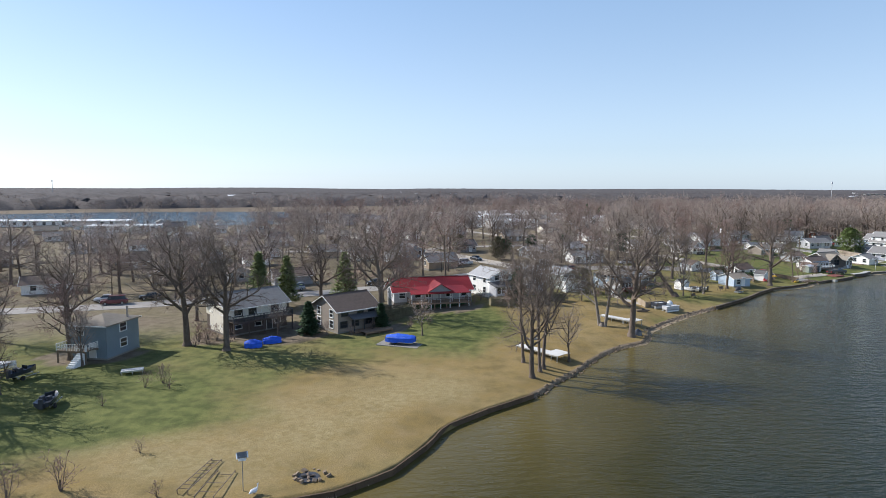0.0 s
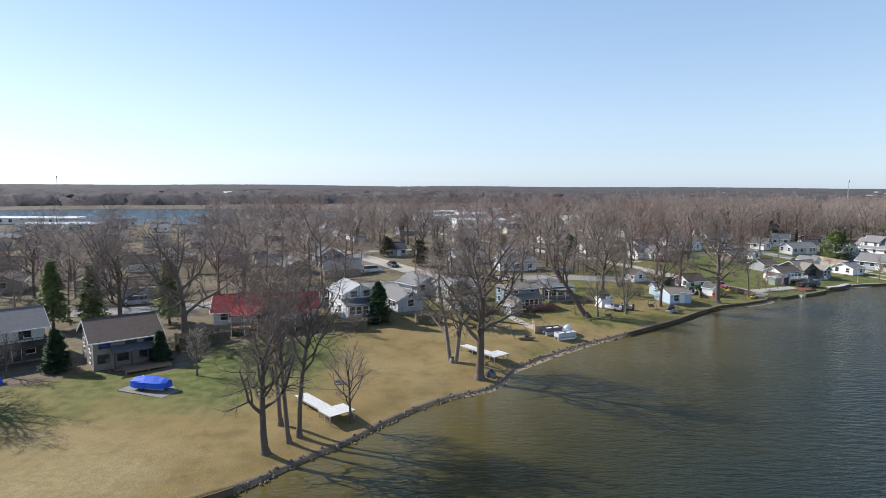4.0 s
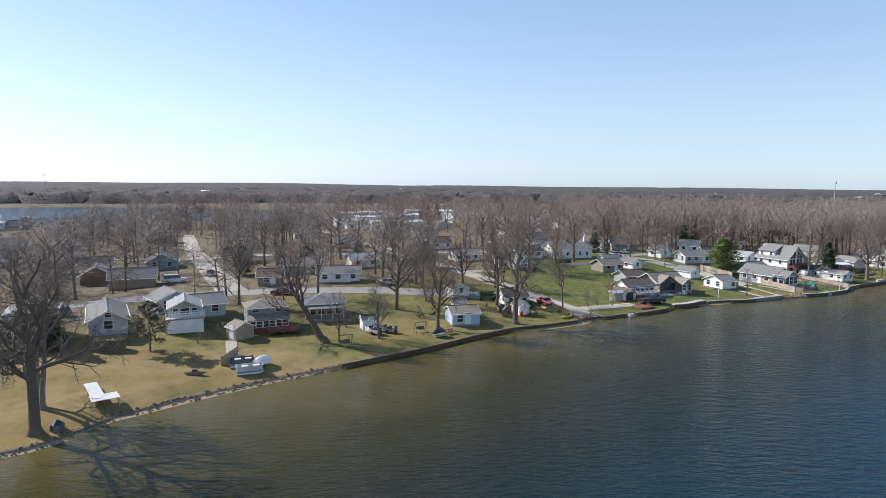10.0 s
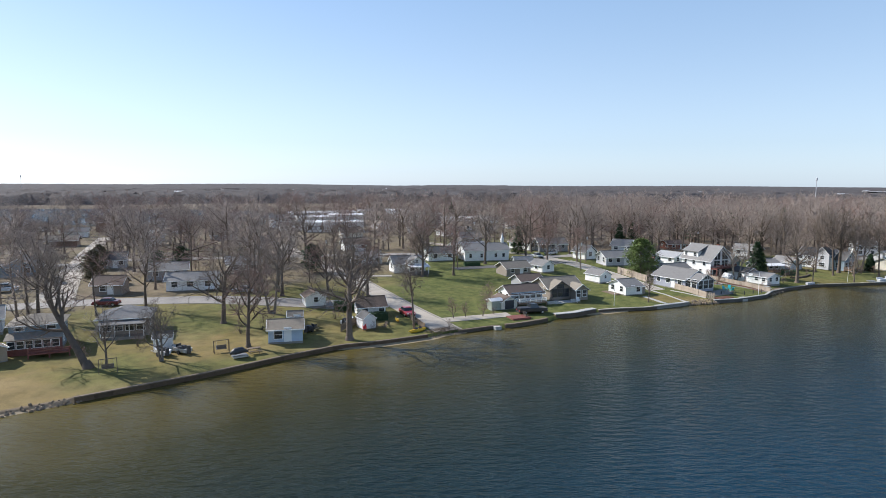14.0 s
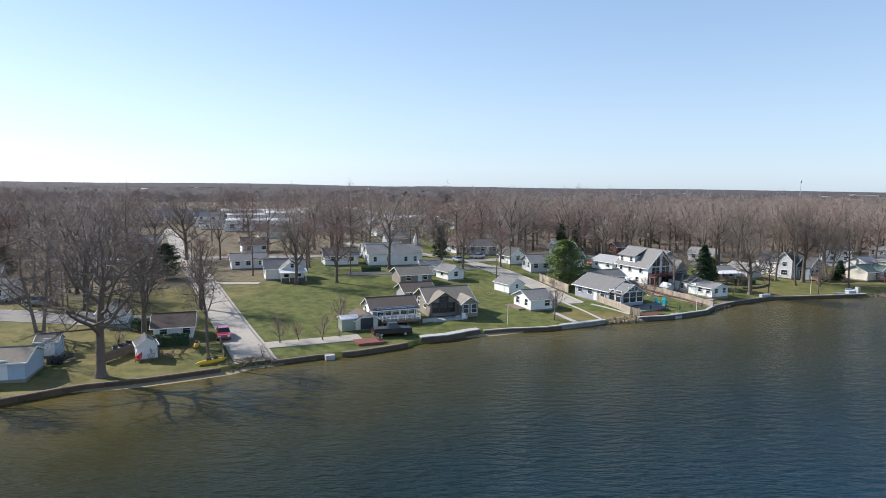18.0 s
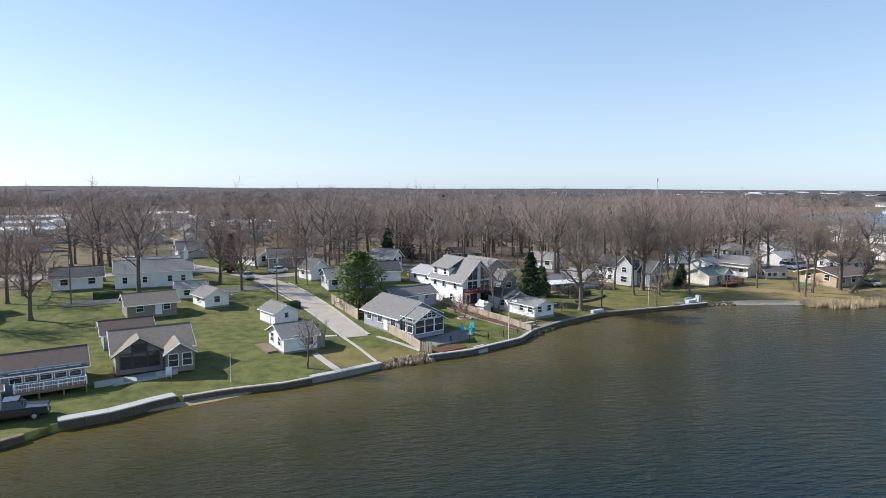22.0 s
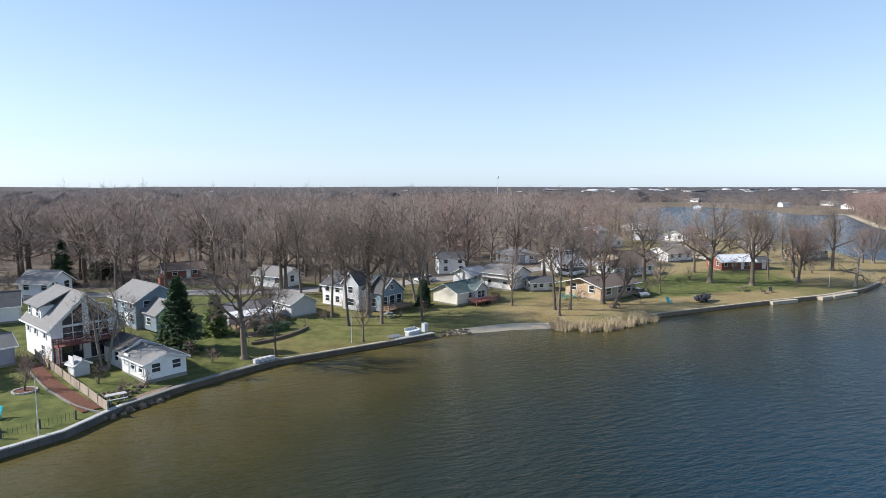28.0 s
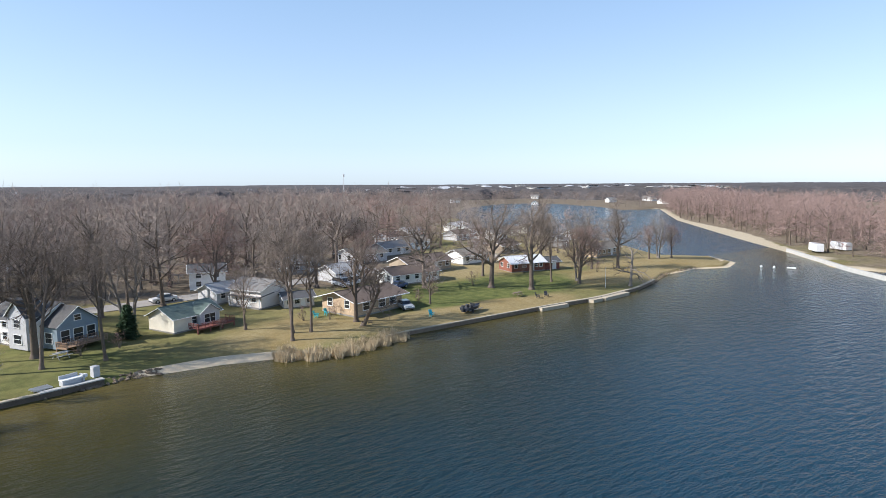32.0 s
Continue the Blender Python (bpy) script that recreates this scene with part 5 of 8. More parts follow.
house("long gray bungalow with a gray roof by the lane", 148.6, 225.4, 12, 9.5, 6, 2.8, 1.6, LTGRAY, R_GRAY, spacing=2.2)
house("small white cottage with a steep dark gable", 142, 236, -60, 5, 4.4, 2.8, 2.0, WHITE, R_DARK)
house("white bungalow with a brown roof and front gable", 128.5, 262, -50, 9, 7, 3, 2.0, WHITE, R_BROWN)
house("dark gray bungalow with a gray roof", 135.8, 257.5, 8, 9.5, 7, 3, 1.9, GRAY, R_DARK)
house("low red brick house at the edge of the wood", 180.5, 267, 10, 8.5, 7, 2.9, 1.4, BRICK, R_BROWN, over=0.7, size=0.85)
h = house("gray bungalow with a covered wooden lake porch", 188.6, 223.5, 14, 9, 7, 2.8, 1.6, LTGRAY, R_GRAY, over=0.5, windows="WNE", door=None, size=0.75)
shed_porch(h, -4.2, 3.6, -6.6, -3.5, 2.35, 2.8, R_WHITE, posts=4, post_mat=DECK, floor=DECK)
railing(h, [(-4.2, -6.5, 0.25), (3.6, -6.5, 0.25)], 0.9, DECK, balusters=0.3)
for k in (-2.5, 0, 2.5):
    window_set(h, k, 0.9, 1.4, 1.2, 0, faces_of(9, 7)["S"][0])
house("pale gray garage with a gray gable roof on the lawn", 196.2, 225.7, -70, 6, 4.4, 2.5, 1.4, LTGRAY, R_GRAY, windows="S", over=0.35, name="garage", category="garage", spacing=4)
# big gray house
h = house("large white two-storey house with a dark gray roof", 207.3, 228.6, -60, 12, 8.2, 5, 2.8, WHITE, R_DARK, over=0.4, storeys=2, windows="SNW", spacing=2.7, size=0.8)
wing(h, 7.6, 0.4, 0, 4.0, 7.0, 3.9, 2.6, BLUEGRAY, R_DARK, windows=(("E", -2.2, 1.0, 1.4, 1.9), ("E", 0, 1.0, 1.6, 1.9), ("E", 2.2, 1.0, 1.4, 1.9), ("S", 0, 1.0, 1.6, 1.6), ("E", 0, 4.2, 1.1, 0.9)))
wing(h, 3.4, -3.6, -90, 3.2, 4.4, 5.6, 2.2, LTGRAY, R_DARK, windows=(("E", 0, 3.6, 1.3, 1.2), ("E", 0, 1.0, 1.8, 1.4)))
deck(h, 9.7, -3.5, 12.2, 3.5, 0.7, DECK, rail=0.8)
# green-roofed house
h = house("cream ranch house with a green roof and a raised deck", 225.2, 225, 23, 10, 7.2, 3.2, 1.9, CREAM, R_GREEN, over=0.5, windows="NE", door=None, size=0.78)
for k in (-0.6, 1.4, 3.6):
    window_set(h, k, 1.1, 1.3, 1.5, 0, faces_of(10, 7.2)["S"][0])
wing(h, 1.8, -2.9, -90, 3.6, 4.2, 3.1, 1.5, LTGRAY, R_GREEN, windows=(("E", 0, 1.1, 2.4, 1.5),), bars=1)
deck(h, -3.0, -7.4, 5.2, -4.9, 0.9, REDDECK, rail=0.9, rail_mat=REDDECK)
house("white and blue two-storey house behind trees", 236.4, 253.0, -15, 8, 6.5, 5, 1.8, WHITE, R_DARK, storeys=2, size=0.8)
house("pale garage with a gray roof behind the ranch house", 234.6, 239.4, 20, 6, 6, 2.9, 1.6, LTGRAY, R_LIGHT, windows="S", name="garage", category="garage", size=0.85)
h = house("warm pale gray house with a gray roof and lake porch", 239.2, 233.0, -65, 8.6, 7.4, 4.3, 1.9, WARM, R_GRAY, over=0.5, windows="SNW", size=0.82)
shed_porch(h, -4.2, 4.2, -4.2, -0.1, 2.4, 3.0, R_DARK, posts=2, floor=CONCRETE)
h = house("pale gray cottage with a dark porch roof facing the lake", 244.0, 228.4, -8, 7, 5, 2.7, 1.3, WARM, R_DARK, over=0.5, windows="SW", spacing=1.8, size=0.72)
h = house("tan brick ranch house with a brown roof", 251.8, 219.6, 14, 10.4, 8, 3, 1.25, TANBRICK, R_BROWN, over=0.9, windows="WNE", door=None)
for k in (-3, 0.5, 3):
    window_set(h, k, 0.9, 1.4, 1.3, 0, faces_of(10, 8)["S"][0])
house("white bungalow with a dark red-brown roof", 272.5, 237, 3, 14, 7, 2.9, 1.7, WHITE, R_BROWN, spacing=2.4, size=0.85)
house("red brick house with a pale metal roof", 303.0, 234.4, -12, 12, 7.5, 3.2, 2, BRICK, R_WHITE, over=0.6, size=0.76)
house("dark timber shed beside the brick house", 309.8, 232.4, -12, 4, 3.5, 2.3, 1, REDDECK, R_DARK, windows="", name="shed", category="shed", base=0.1)
house("gray hip-roofed house among trees", 259, 262, 5, 8, 6.5, 2.8, 1.8, GRAY, R_GRAY, "hip")
house("gray bungalow with a low roof among trees", 279, 268, 10, 11, 7, 2.8, 1.6, LTGRAY, R_TAN)
house("white bungalow among bare trees", 305, 285, 10, 11, 7, 2.8, 1.6, WHITE, R_TAN)
house("white cottage by the back lake", 345, 292, 25, 10, 7, 2.8, 1.6, WHITE, R_GRAY)
house("small white cottage with a purple-gray roof beside the back lane", 197.6, 250, -50, 7, 5.5, 2.8, 1.6, WHITE, R_GRAY, over=0.4)
house("blue-gray gabled bungalow at the side street", -4, 207.5, -66, 9, 7.5, 2.9, 2.4, BLUEGRAY, R_GRAY, over=0.5, windows="SE")
house("long low white ranch house on the street", 48.5, 182.5, 12, 9.5, 5.5, 2.7, 1.4, WHITE, R_GRAY, windows="S", spacing=2.4)
house("small dark cottage with a brown roof at the corner", 34.4, 177, 10, 5.2, 4.6, 2.6, 1.5, TAUPE, R_BROWN, windows="S")
house("gray cottage with a dark roof beside the side street", 15.4, 213.4, 20, 6, 5.4, 2.8, 2.0, GRAY, R_DARK, windows="SE")
for x, y, rot, L, W, wm, rm, lb in ((354, 316, 20, 8, 6, WHITE, R_GRAY, "white bungalow with a gray roof near the channel"), (294, 278, 12, 10, 6.5, LTGRAY, R_GRAY, "low gray house with a gray roof beside the lane"), (341, 241.5, 8, 13, 5, TANBRICK, R_TAN, "long low tan house at the root of the point"), (361, 333, 25, 12, 6, WHITE, R_WHITE, "long white bungalow with a pale roof by the back lake"), (372, 312, -50, 7, 6, CREAM, R_BROWN, "cream cottage with a brown gable by the back lake"), (283, 247.5, 6, 13, 7, TAN, R_BROWN, "long tan ranch house with a brown roof"), (262, 246, 10, 8, 6, LTGRAY, R_LIGHT, "pale gray garage house beside the lane"), (300, 251, 4, 9, 6.5, WHITE, R_TAN, "white ranch house with a tan roof behind the brick house"), (330, 322, 20, 10, 6.5, WHITE, R_LIGHT, "white house with a pale roof among yards"), (312, 306, 15, 10, 7, GRAY, R_BROWN, "gray house with a brown roof among yards"), (377, 284, 30, 7, 5.5, WHITE, R_LIGHT, "small white cottage near the channel"), (336, 300, 10, 9, 6.5, LTGRAY, R_BROWN, "gray ranch house with a brown roof near the channel"),
                                  (322, 262, 15, 9, 6, TAN, R_BROWN, "tan bungalow with a brown roof behind the point"), (345, 262, 25, 7, 6, GRAY, R_GRAY, "gray cottage behind the point lawn"), (388, 322, 40, 8, 6, CREAM, R_TAN, "cream bungalow with a tan roof by the back lake")):
    house(lb, x, y, rot, L, W, 2.7, 1.5, wm, rm, windows="SE", spacing=2.6)

def camper(x, y, rot, label):
    """A parked travel trailer: a rounded body, windows, a door, wheels and a drawbar."""
    ob = empty("camper", x, y, None, rot, label, "camper", "campers on the bank")
    b = Shape()
    ring = [(-1.1, 0.55), (-1.1, 2.5), (-0.85, 2.75), (0.85, 2.75), (1.1, 2.5), (1.1, 0.55)]
    for xx in (-3.2, -2.9, 2.8, 3.2):
        k = 0.92 if abs(xx) > 3 else 1.0
        b.v += [(xx, yy * k, 0.55 + (zz - 0.55) * k) for yy, zz in ring]
    for i in range(3):
        b.f += [(i * 6 + q, i * 6 + (q + 1) % 6, i * 6 + 6 + (q + 1) % 6, i * 6 + 6 + q) for q in range(6)]
    b.f += [tuple(range(5, -1, -1)), tuple(range(18, 24))]
    b.put("body", HULL, ob)
    for xx in (-2.0, 1.4):
        block(ob, "window", GLASS, xx, -1.12, 1.5, xx + 1.0, -1.08, 2.1)
    block(ob, "door", TRIM, 0.1, -1.13, 0.7, 0.8, -1.09, 2.3)
    for yy in (-1, 1):
        t = Shape()
        t.tube([(-0.4, yy * 0.95 - 0.1, 0.35), (-0.4, yy * 0.95 + 0.1, 0.35)], 0.35, 10)
        t.put("wheel", TYRE, ob)
    block(ob, "drawbar", METAL, 3.1, -0.06, 0.45, 4.2, 0.06, 0.57)


camper(399.5, 208.8, 40, "white travel trailer parked on the far bank lawn")
camper(408.5, 205.5, 60, "white travel trailer under trees on the far bank")

# ---- village houses inland ----
KEEP = [(o.matrix_basis.translation.x, o.matrix_basis.translation.y) for o in scene.objects if o.parent is None and o.type == "EMPTY"]
ROADS = [((-120, 112), (-60, 126)), ((-60, 126), (-22, 140)), ((-22, 140), (8, 156)), ((8, 156), (56, 172)), ((56, 172), (86, 171)), ((28.8, 168), (1, 222)), ((21, 168), (5, 196)), ((33, 170), (21, 196)), ((1, 222), (-14, 252)), ((-14, 252), (-40, 310)), ((100, 155), (83.6, 188.6)), ((83.6, 188.6), (12, 336)),
         ((150, 196), (126, 247)), ((126, 247), (92, 285)), ((132, 240), (182, 247)), ((182, 247), (300, 258)), ((-60, 226), (120, 250))]


def near_road(x, y):
    best = 1e9
    for (ax, ay), (bx, by) in ROADS:
        dx, dy = bx - ax, by - ay
        t = max(0, min(1, ((x - ax) * dx + (y - ay) * dy) / (dx * dx + dy * dy)))
        best = min(best, math.hypot(x - ax - t * dx, y - ay - t * dy))
    return best


VILLAGE = []
vr = random.Random(11)
walls_ = [(WHITE, "white", 3), (CREAM, "cream", 2), (LTGRAY, "light gray", 3), (TAN, "tan", 2), (GRAY, "gray", 3), (BRICK, "red brick", 1), (BROWN, "brown", 1)]
roofs_ = [(R_GRAY, "gray"), (R_BROWN, "brown"), (R_DARK, "dark"), (R_TAN, "tan"), (R_LIGHT, "pale")]
pool = [w for w in walls_ for _ in range(w[2])]
tries = 0
while len(VILLAGE) < 88 and tries < 9000:
    tries += 1
    x, y = vr.uniform(-190, 150), vr.uniform(118, 400)
    if y - float(shore_y(x)) < 42 or float(lake_depth(x, y)) > -14 or float(wood_share(x, y)) > 0.3:
        continue
    if near_road(x, y) < 10 or any(math.hypot(x - a, y - b) < 15.5 for a, b in KEEP + VILLAGE):
        continue
    if 88 < x < 108 and y < 205:
        continue
    VILLAGE.append((x, y))
    (wm, wname, _), (rm, rname) = vr.choice(pool), vr.choice(roofs_)
    two = vr.random() < 0.15
    house("%s %s with a %s roof on a village plot" % (wname, "two-storey house" if two else "bungalow", rname), x, y, 24 + vr.choice((0, 90, 180)) + vr.uniform(-6, 6), vr.uniform(7, 10.5), vr.uniform(5.2, 6.8),
          5.2 if two else 2.8, vr.uniform(1.5, 2.2), wm, rm, storeys=2 if two else 1, windows=vr.choice(("SE", "SW")), group="village houses", spacing=3.4)
# stores with flat pale roofs inland, and far white sheds
for x, y, rot, L, W, hgt in ((51, 333, 12, 26, 12, 5), (50, 378, 8, 18, 14, 6), (36, 372, 20, 22, 12, 5), (86, 408, 24, 26, 16, 5), (30, 410, 15, 40, 14, 5.5), (-208, 366, 4, 78, 12, 4), (-150, 322, 8, 34, 9, 4), (112, 372, 22, 24, 12, 5), (64, 430, 10, 30, 15, 6)):
    house("long low white store building with a pale flat roof", x, y, rot, L, W, hgt, 0.35, WHITE, R_WHITE, "flat", windows="S", spacing=5, over=0.3, name="store", category="store", group="store buildings", win=(1.8, 1.6))
fr = random.Random(4)
far_shed = house("distant white store shed with a pale flat roof", 600, 800, 20, 26, 13, 11.0, 2.4, WHITE, R_WHITE, "flat", windows="", door=None, name="far_shed", category="shed", group="distant buildings")
for k in range(34):
    a, d = radians(fr.uniform(32, 62)), fr.uniform(850, 1700)
    x, y = 200 + d * math.sin(a), 130 + d * math.cos(a)
    copy_thing(far_shed, pose(x, y, gz(x, y) + 1, 0, 0, fr.uniform(0, 180)))
for k in range(8):
    a, d = radians(fr.uniform(-24, 26)), fr.uniform(900, 1500)
    x, y = 60 + d * math.sin(a), 60 + d * math.cos(a)
    copy_thing(far_shed, pose(x, y, gz(x, y) + 1, 0, 0, fr.uniform(0, 180)) @ Matrix.Diagonal((0.45, 0.6, 0.85, 1)))

far_house = house("distant white house with a gray roof across the back lake", 640, 560, 40, 9, 6.5, 3.4, 2.2, WHITE, R_GRAY, windows="", door=None, name="far_house", group="houses across the back lake")
for k in range(16):
    a, d = radians(fr.uniform(36, 60)), fr.uniform(560, 780)
    x, y = 200 + d * math.sin(a), 130 + d * math.cos(a)
    if float(lake_depth(x, y)) < -12:
        copy_thing(far_house, pose(x, y, gz(x, y), 0, 0, fr.uniform(0, 180)))

# ---- named trees ----
OAK = "spreading bare oak with heavy dark limbs on the lawn"
POLE = "slim tall bare tree with a high crown on the shore lawn"
SMALL = "small bare ornamental tree on the grass"
# Large trees near (-60, 70) are unseen, placed to throw shade on the lawn.
for k, x, y, s, lb in (("oak_a", -36.5, 95, 1.0, OAK), ("oak_b", -29.8, 92, 0.95, OAK), ("maple_b", -49.8, 88, 0.8, OAK), ("maple_a", -62, 77, 0.95, OAK), ("oak_b", -61, 66.5, 0.9, OAK), ("oak_a", -72, 60, 1.0, OAK), ("oak_b", -55, 79, 0.6, OAK), ("oak_a", -57, 71, 1.0, OAK), ("oak_b", -63, 84, 1.05, OAK), ("oak_a", -56, 61, 0.95, OAK), ("maple_b", -50, 74, 0.5, OAK), ("small_a", -46.5, 85, 1.1, SMALL), ("maple_b", -66, 98, 0.8, OAK), ("oak_a", -58, 103, 0.8, OAK), ("maple_b", -41, 112, 0.8, OAK), ("oak_b", -20, 118, 0.85, OAK), ("maple_a", -5, 131, 0.8, OAK), ("oak_a", -8.4, 113.6, 1.0, OAK), ("small_a", -24, 99, 0.9, SMALL), ("oak_b", 12.5, 78.9, 0.72, POLE), ("pole_b", 12.4, 84.6, 1.0, POLE), ("pole_b", 14.0, 81.2, 0.98, POLE), ("pole_a", 14.7, 82.4, 1.05, POLE),
                       ("small_a", 19.1, 86, 1.2, SMALL), ("maple_a", 30, 105.7, 0.95, "tall forked bare maple beside the shore"), ("oak_a", 33.1, 100.1, 1.05, OAK), ("small_a", -1.2, 99, 0.95, SMALL), ("small_b", 15.5, 117.5, 0.8, SMALL),
                       ("oak_a", 85.7, 148.7, 1.0, OAK), ("maple_b", 72, 143.5, 0.85, "bare maple with reddish twigs beside the boathouse"), ("leaning", 55.0, 133.2, 1.2, "leaning bare tree with a thick dark trunk"), ("small_a", 57, 133.8, 1.2, SMALL), ("maple_a", 62.8, 136.4, 0.5, "dense bare multi-stemmed tree on the lawn"),
                       ("pole_a", 95.3, 154.6, 0.78, POLE), ("small_b", 101.8, 162.4, 0.8, SMALL), ("small_b", 104, 163.6, 0.6, SMALL), ("small_b", 107.1, 164.2, 0.75, SMALL), ("small_b", 108.2, 170.6, 1.05, SMALL), ("oak_b", 83.6, 163, 0.75, OAK), ("maple_b", 77.2, 177, 0.85, OAK), ("maple_b", 84.7, 180, 0.85, OAK), ("maple_a", 70, 163, 0.8, OAK), ("oak_a", 64, 156, 0.75, OAK),
                       ("oak_b", 95.2, 201, 0.72, OAK), ("maple_b", 102.7, 204, 0.85, OAK), ("maple_b", 94, 217, 0.85, OAK), ("maple_b", 68, 262, 1.0, OAK), ("oak_a", 60, 236, 0.9, OAK), ("small_a", 141.5, 178.6, 0.95, SMALL), ("maple_a", 171.6, 204.4, 0.6, "slim forked bare tree beside the chalet"),
                       ("oak_a", 186.3, 203.8, 0.78, OAK), ("pole_b", 189.9, 203.4, 0.6, POLE), ("small_a", 201.6, 205.8, 1.1, "small bare tree with dense gray twigs"), ("maple_b", 129, 224, 0.8, OAK), ("oak_b", 124, 232, 0.7, OAK), ("maple_b", 138.5, 230, 0.72, OAK)):
    tree(k, x, y, s, rot=-25 if k == "leaning" else x * 37 % 360, label=lb)
for k, x, y, s in (("pole_b", 201.1, 220.6, 1.0), ("pole_a", 201.9, 214.3, 1.0), ("pole_b", 198.5, 231, 1.0), ("pole_a", 206.8, 213.6, 0.95), ("oak_b", 206.5, 219.2, 0.95), ("pole_b", 213.2, 213.4, 0.9), ("maple_a", 218.3, 227.8, 0.85), ("oak_b", 216, 238, 0.95), ("maple_b", 234, 240, 0.9), ("small_a", 231.5, 217.6, 1.4),
                   ("pole_a", 236.1, 211.6, 0.95), ("pole_b", 234.7, 208.4, 0.95), ("pole_a", 238.4, 210.6, 0.9), ("oak_b", 246.6, 212.4, 0.75), ("leaning", 246.2, 209.6, 0.8), ("small_a", 263, 216, 1.3), ("oak_a", 282, 221.6, 1.0), ("oak_b", 287, 215.4, 1.0), ("maple_b", 289.6, 233, 0.8), ("maple_b", 299.9, 214.4, 0.85), ("pole_a", 296.5, 219, 0.8),
                   ("maple_a", 301.8, 216.4, 0.85), ("oak_b", 324.6, 223.4, 0.85), ("maple_b", 318, 226, 0.75), ("maple_a", 349, 228.5, 0.72), ("maple_b", 353, 227, 0.66), ("maple_b", 345.5, 229, 0.66), ("oak_a", 271, 229, 0.85), ("maple_b", 259, 232, 0.85), ("oak_b", 315, 240, 0.85), ("maple_a", 330, 240, 0.8)):
    tree(k, x, y, s, rot=x * 53 % 360, label="tall bare tree on the east lawn beside the lake", group="east lawn trees")
tree("dead", 306.6, 206.8, 1.1, 40, "drooping dead tree with bleached limbs at the wall", category="dead tree")
conifer(149.3, 207.6, 9.4, 4.8, PINE, "large full green pine beside the lane fence", 3, 2.2, 0.03, True)
conifer(179.2, 209.6, 9.0, 3.1, NEEDLE, "dark green cone-shaped spruce beside the cottage", 4, 1.4)
conifer(183.9, 216.1, 5.6, 1.9, PINE, "slender green juniper behind the spruce", 5, 1.1)
conifer(-19.5, 101.5, 5.2, 1.8, NEEDLE, "dense dark cone-shaped spruce by the taupe house", 6, 1.2)
conifer(-8.0, 104.5, 4.2, 1.3, NEEDLE, "narrow dark spruce beside the porch", 7, 1.1)
conifer(18.4, 124.8, 6.4, 2.8, NEEDLE, "dark drooping spruce beside the white cottage", 8, 1.2)
conifer(32, 125.8, 7.0, 3.0, CEDAR, "sparse olive-brown cedar with a bare lower trunk", 9, -0.5, 0.2, True)
for x, y, hh, rr_, sd in ((23.6, 190, 7, 3.2, 61), (36.8, 204, 6.5, 2.6, 62), (13.2, 211, 6, 2.6, 63), (29, 208, 5, 2.4, 64)):
    conifer(x, y, hh, rr_, CEDAR if sd % 2 else NEEDLE, "broad dark evergreen beside the side street", sd, 1.2, 0.05, True)
conifer(-16.5, 127, 10.5, 2.8, YPINE, "green pine behind the taupe house", 10, 1.0, 0.15)
conifer(-32.5, 122, 11, 2.8, YPINE, "tall green pine behind the dark house", 19, 1.0, 0.15)
conifer(-27.5, 124, 10, 2.5, YPINE, "green pine near the street", 11, 1.0, 0.15)
conifer(68, 206, 7, 3.2, NEEDLE, "rounded dark evergreen in a village yard", 12, 1.0, 0.05, True)
conifer(49, 212, 6.5, 2.4, NEEDLE, "dark evergreen in a village yard", 13, 1.0)
conifer(217.2, 222.5, 4.5, 1.5, NEEDLE, "dark evergreen beside the sunroom", 14, 1.0)
for k in range(9):
    conifer(fr.uniform(60, 330), fr.uniform(300, 420), fr.uniform(9, 14), fr.uniform(2.2, 3.2), NEEDLE, "dark evergreen standing in the bare woods", 20 + k, 0.6)
for x, y in ((124, 248), (160, 262), (166, 268)):
    conifer(x, y, 8.5, 2.6, NEEDLE, "dark evergreen at the edge of the wood", int(x), 0.8)

# ---- woods ----
def clear_of(x, y, r=7.0):
    """True where no house or road stands."""
    ok = np.ones(len(x), bool)
    for a, b in KEEP + VILLAGE:
        ok &= (x - a) ** 2 + (y - b) ** 2 > r * r
    for (ax, ay), (bx, by) in ROADS:
        dx, dy = bx - ax, by - ay
        t = np.clip(((x - ax) * dx + (y - ay) * dy) / (dx * dx + dy * dy), 0, 1)
        ok &= np.hypot(x - ax - t * dx, y - ay - t * dy) > 5
    return ok


def template(seed, height, spread, levels, kids, sides, tr, tw, **kw):
    a, b = grow(seed, height, spread, levels, kids, sides, tr, twig_r=tw, lite=True, **kw)
    limbs = sum(len(f) - 2 for f in a.f)
    a.add(b.v, b.f)
    a.limbs = limbs
    return a


NEAR = [template(101, 15, 1.3, 3, (8, 7, 13), 4, 0.25, 0.029, clear=0.36, up=-0.08), template(102, 16, 1.15, 3, (7, 7, 13), 4, 0.23, 0.029, clear=0.42, up=-0.04), template(103, 14, 1.4, 3, (8, 7, 13), 4, 0.26, 0.029, clear=0.3, up=-0.12)]
wood_a = scatter(5, 5200, 112, 380, 244, 470, lambda x, y: (wood_share(x, y) > 0.35) & clear_of(x, y) & ((x < 262 + 0.85 * (y - 240)) | ((x < 262 + 1.18 * (y - 240)) & (np.sin(x * 7.7 + y * 3.1) > 0.1)) | (np.sin(x * 7.7 + y * 3.1) > 0.95)))
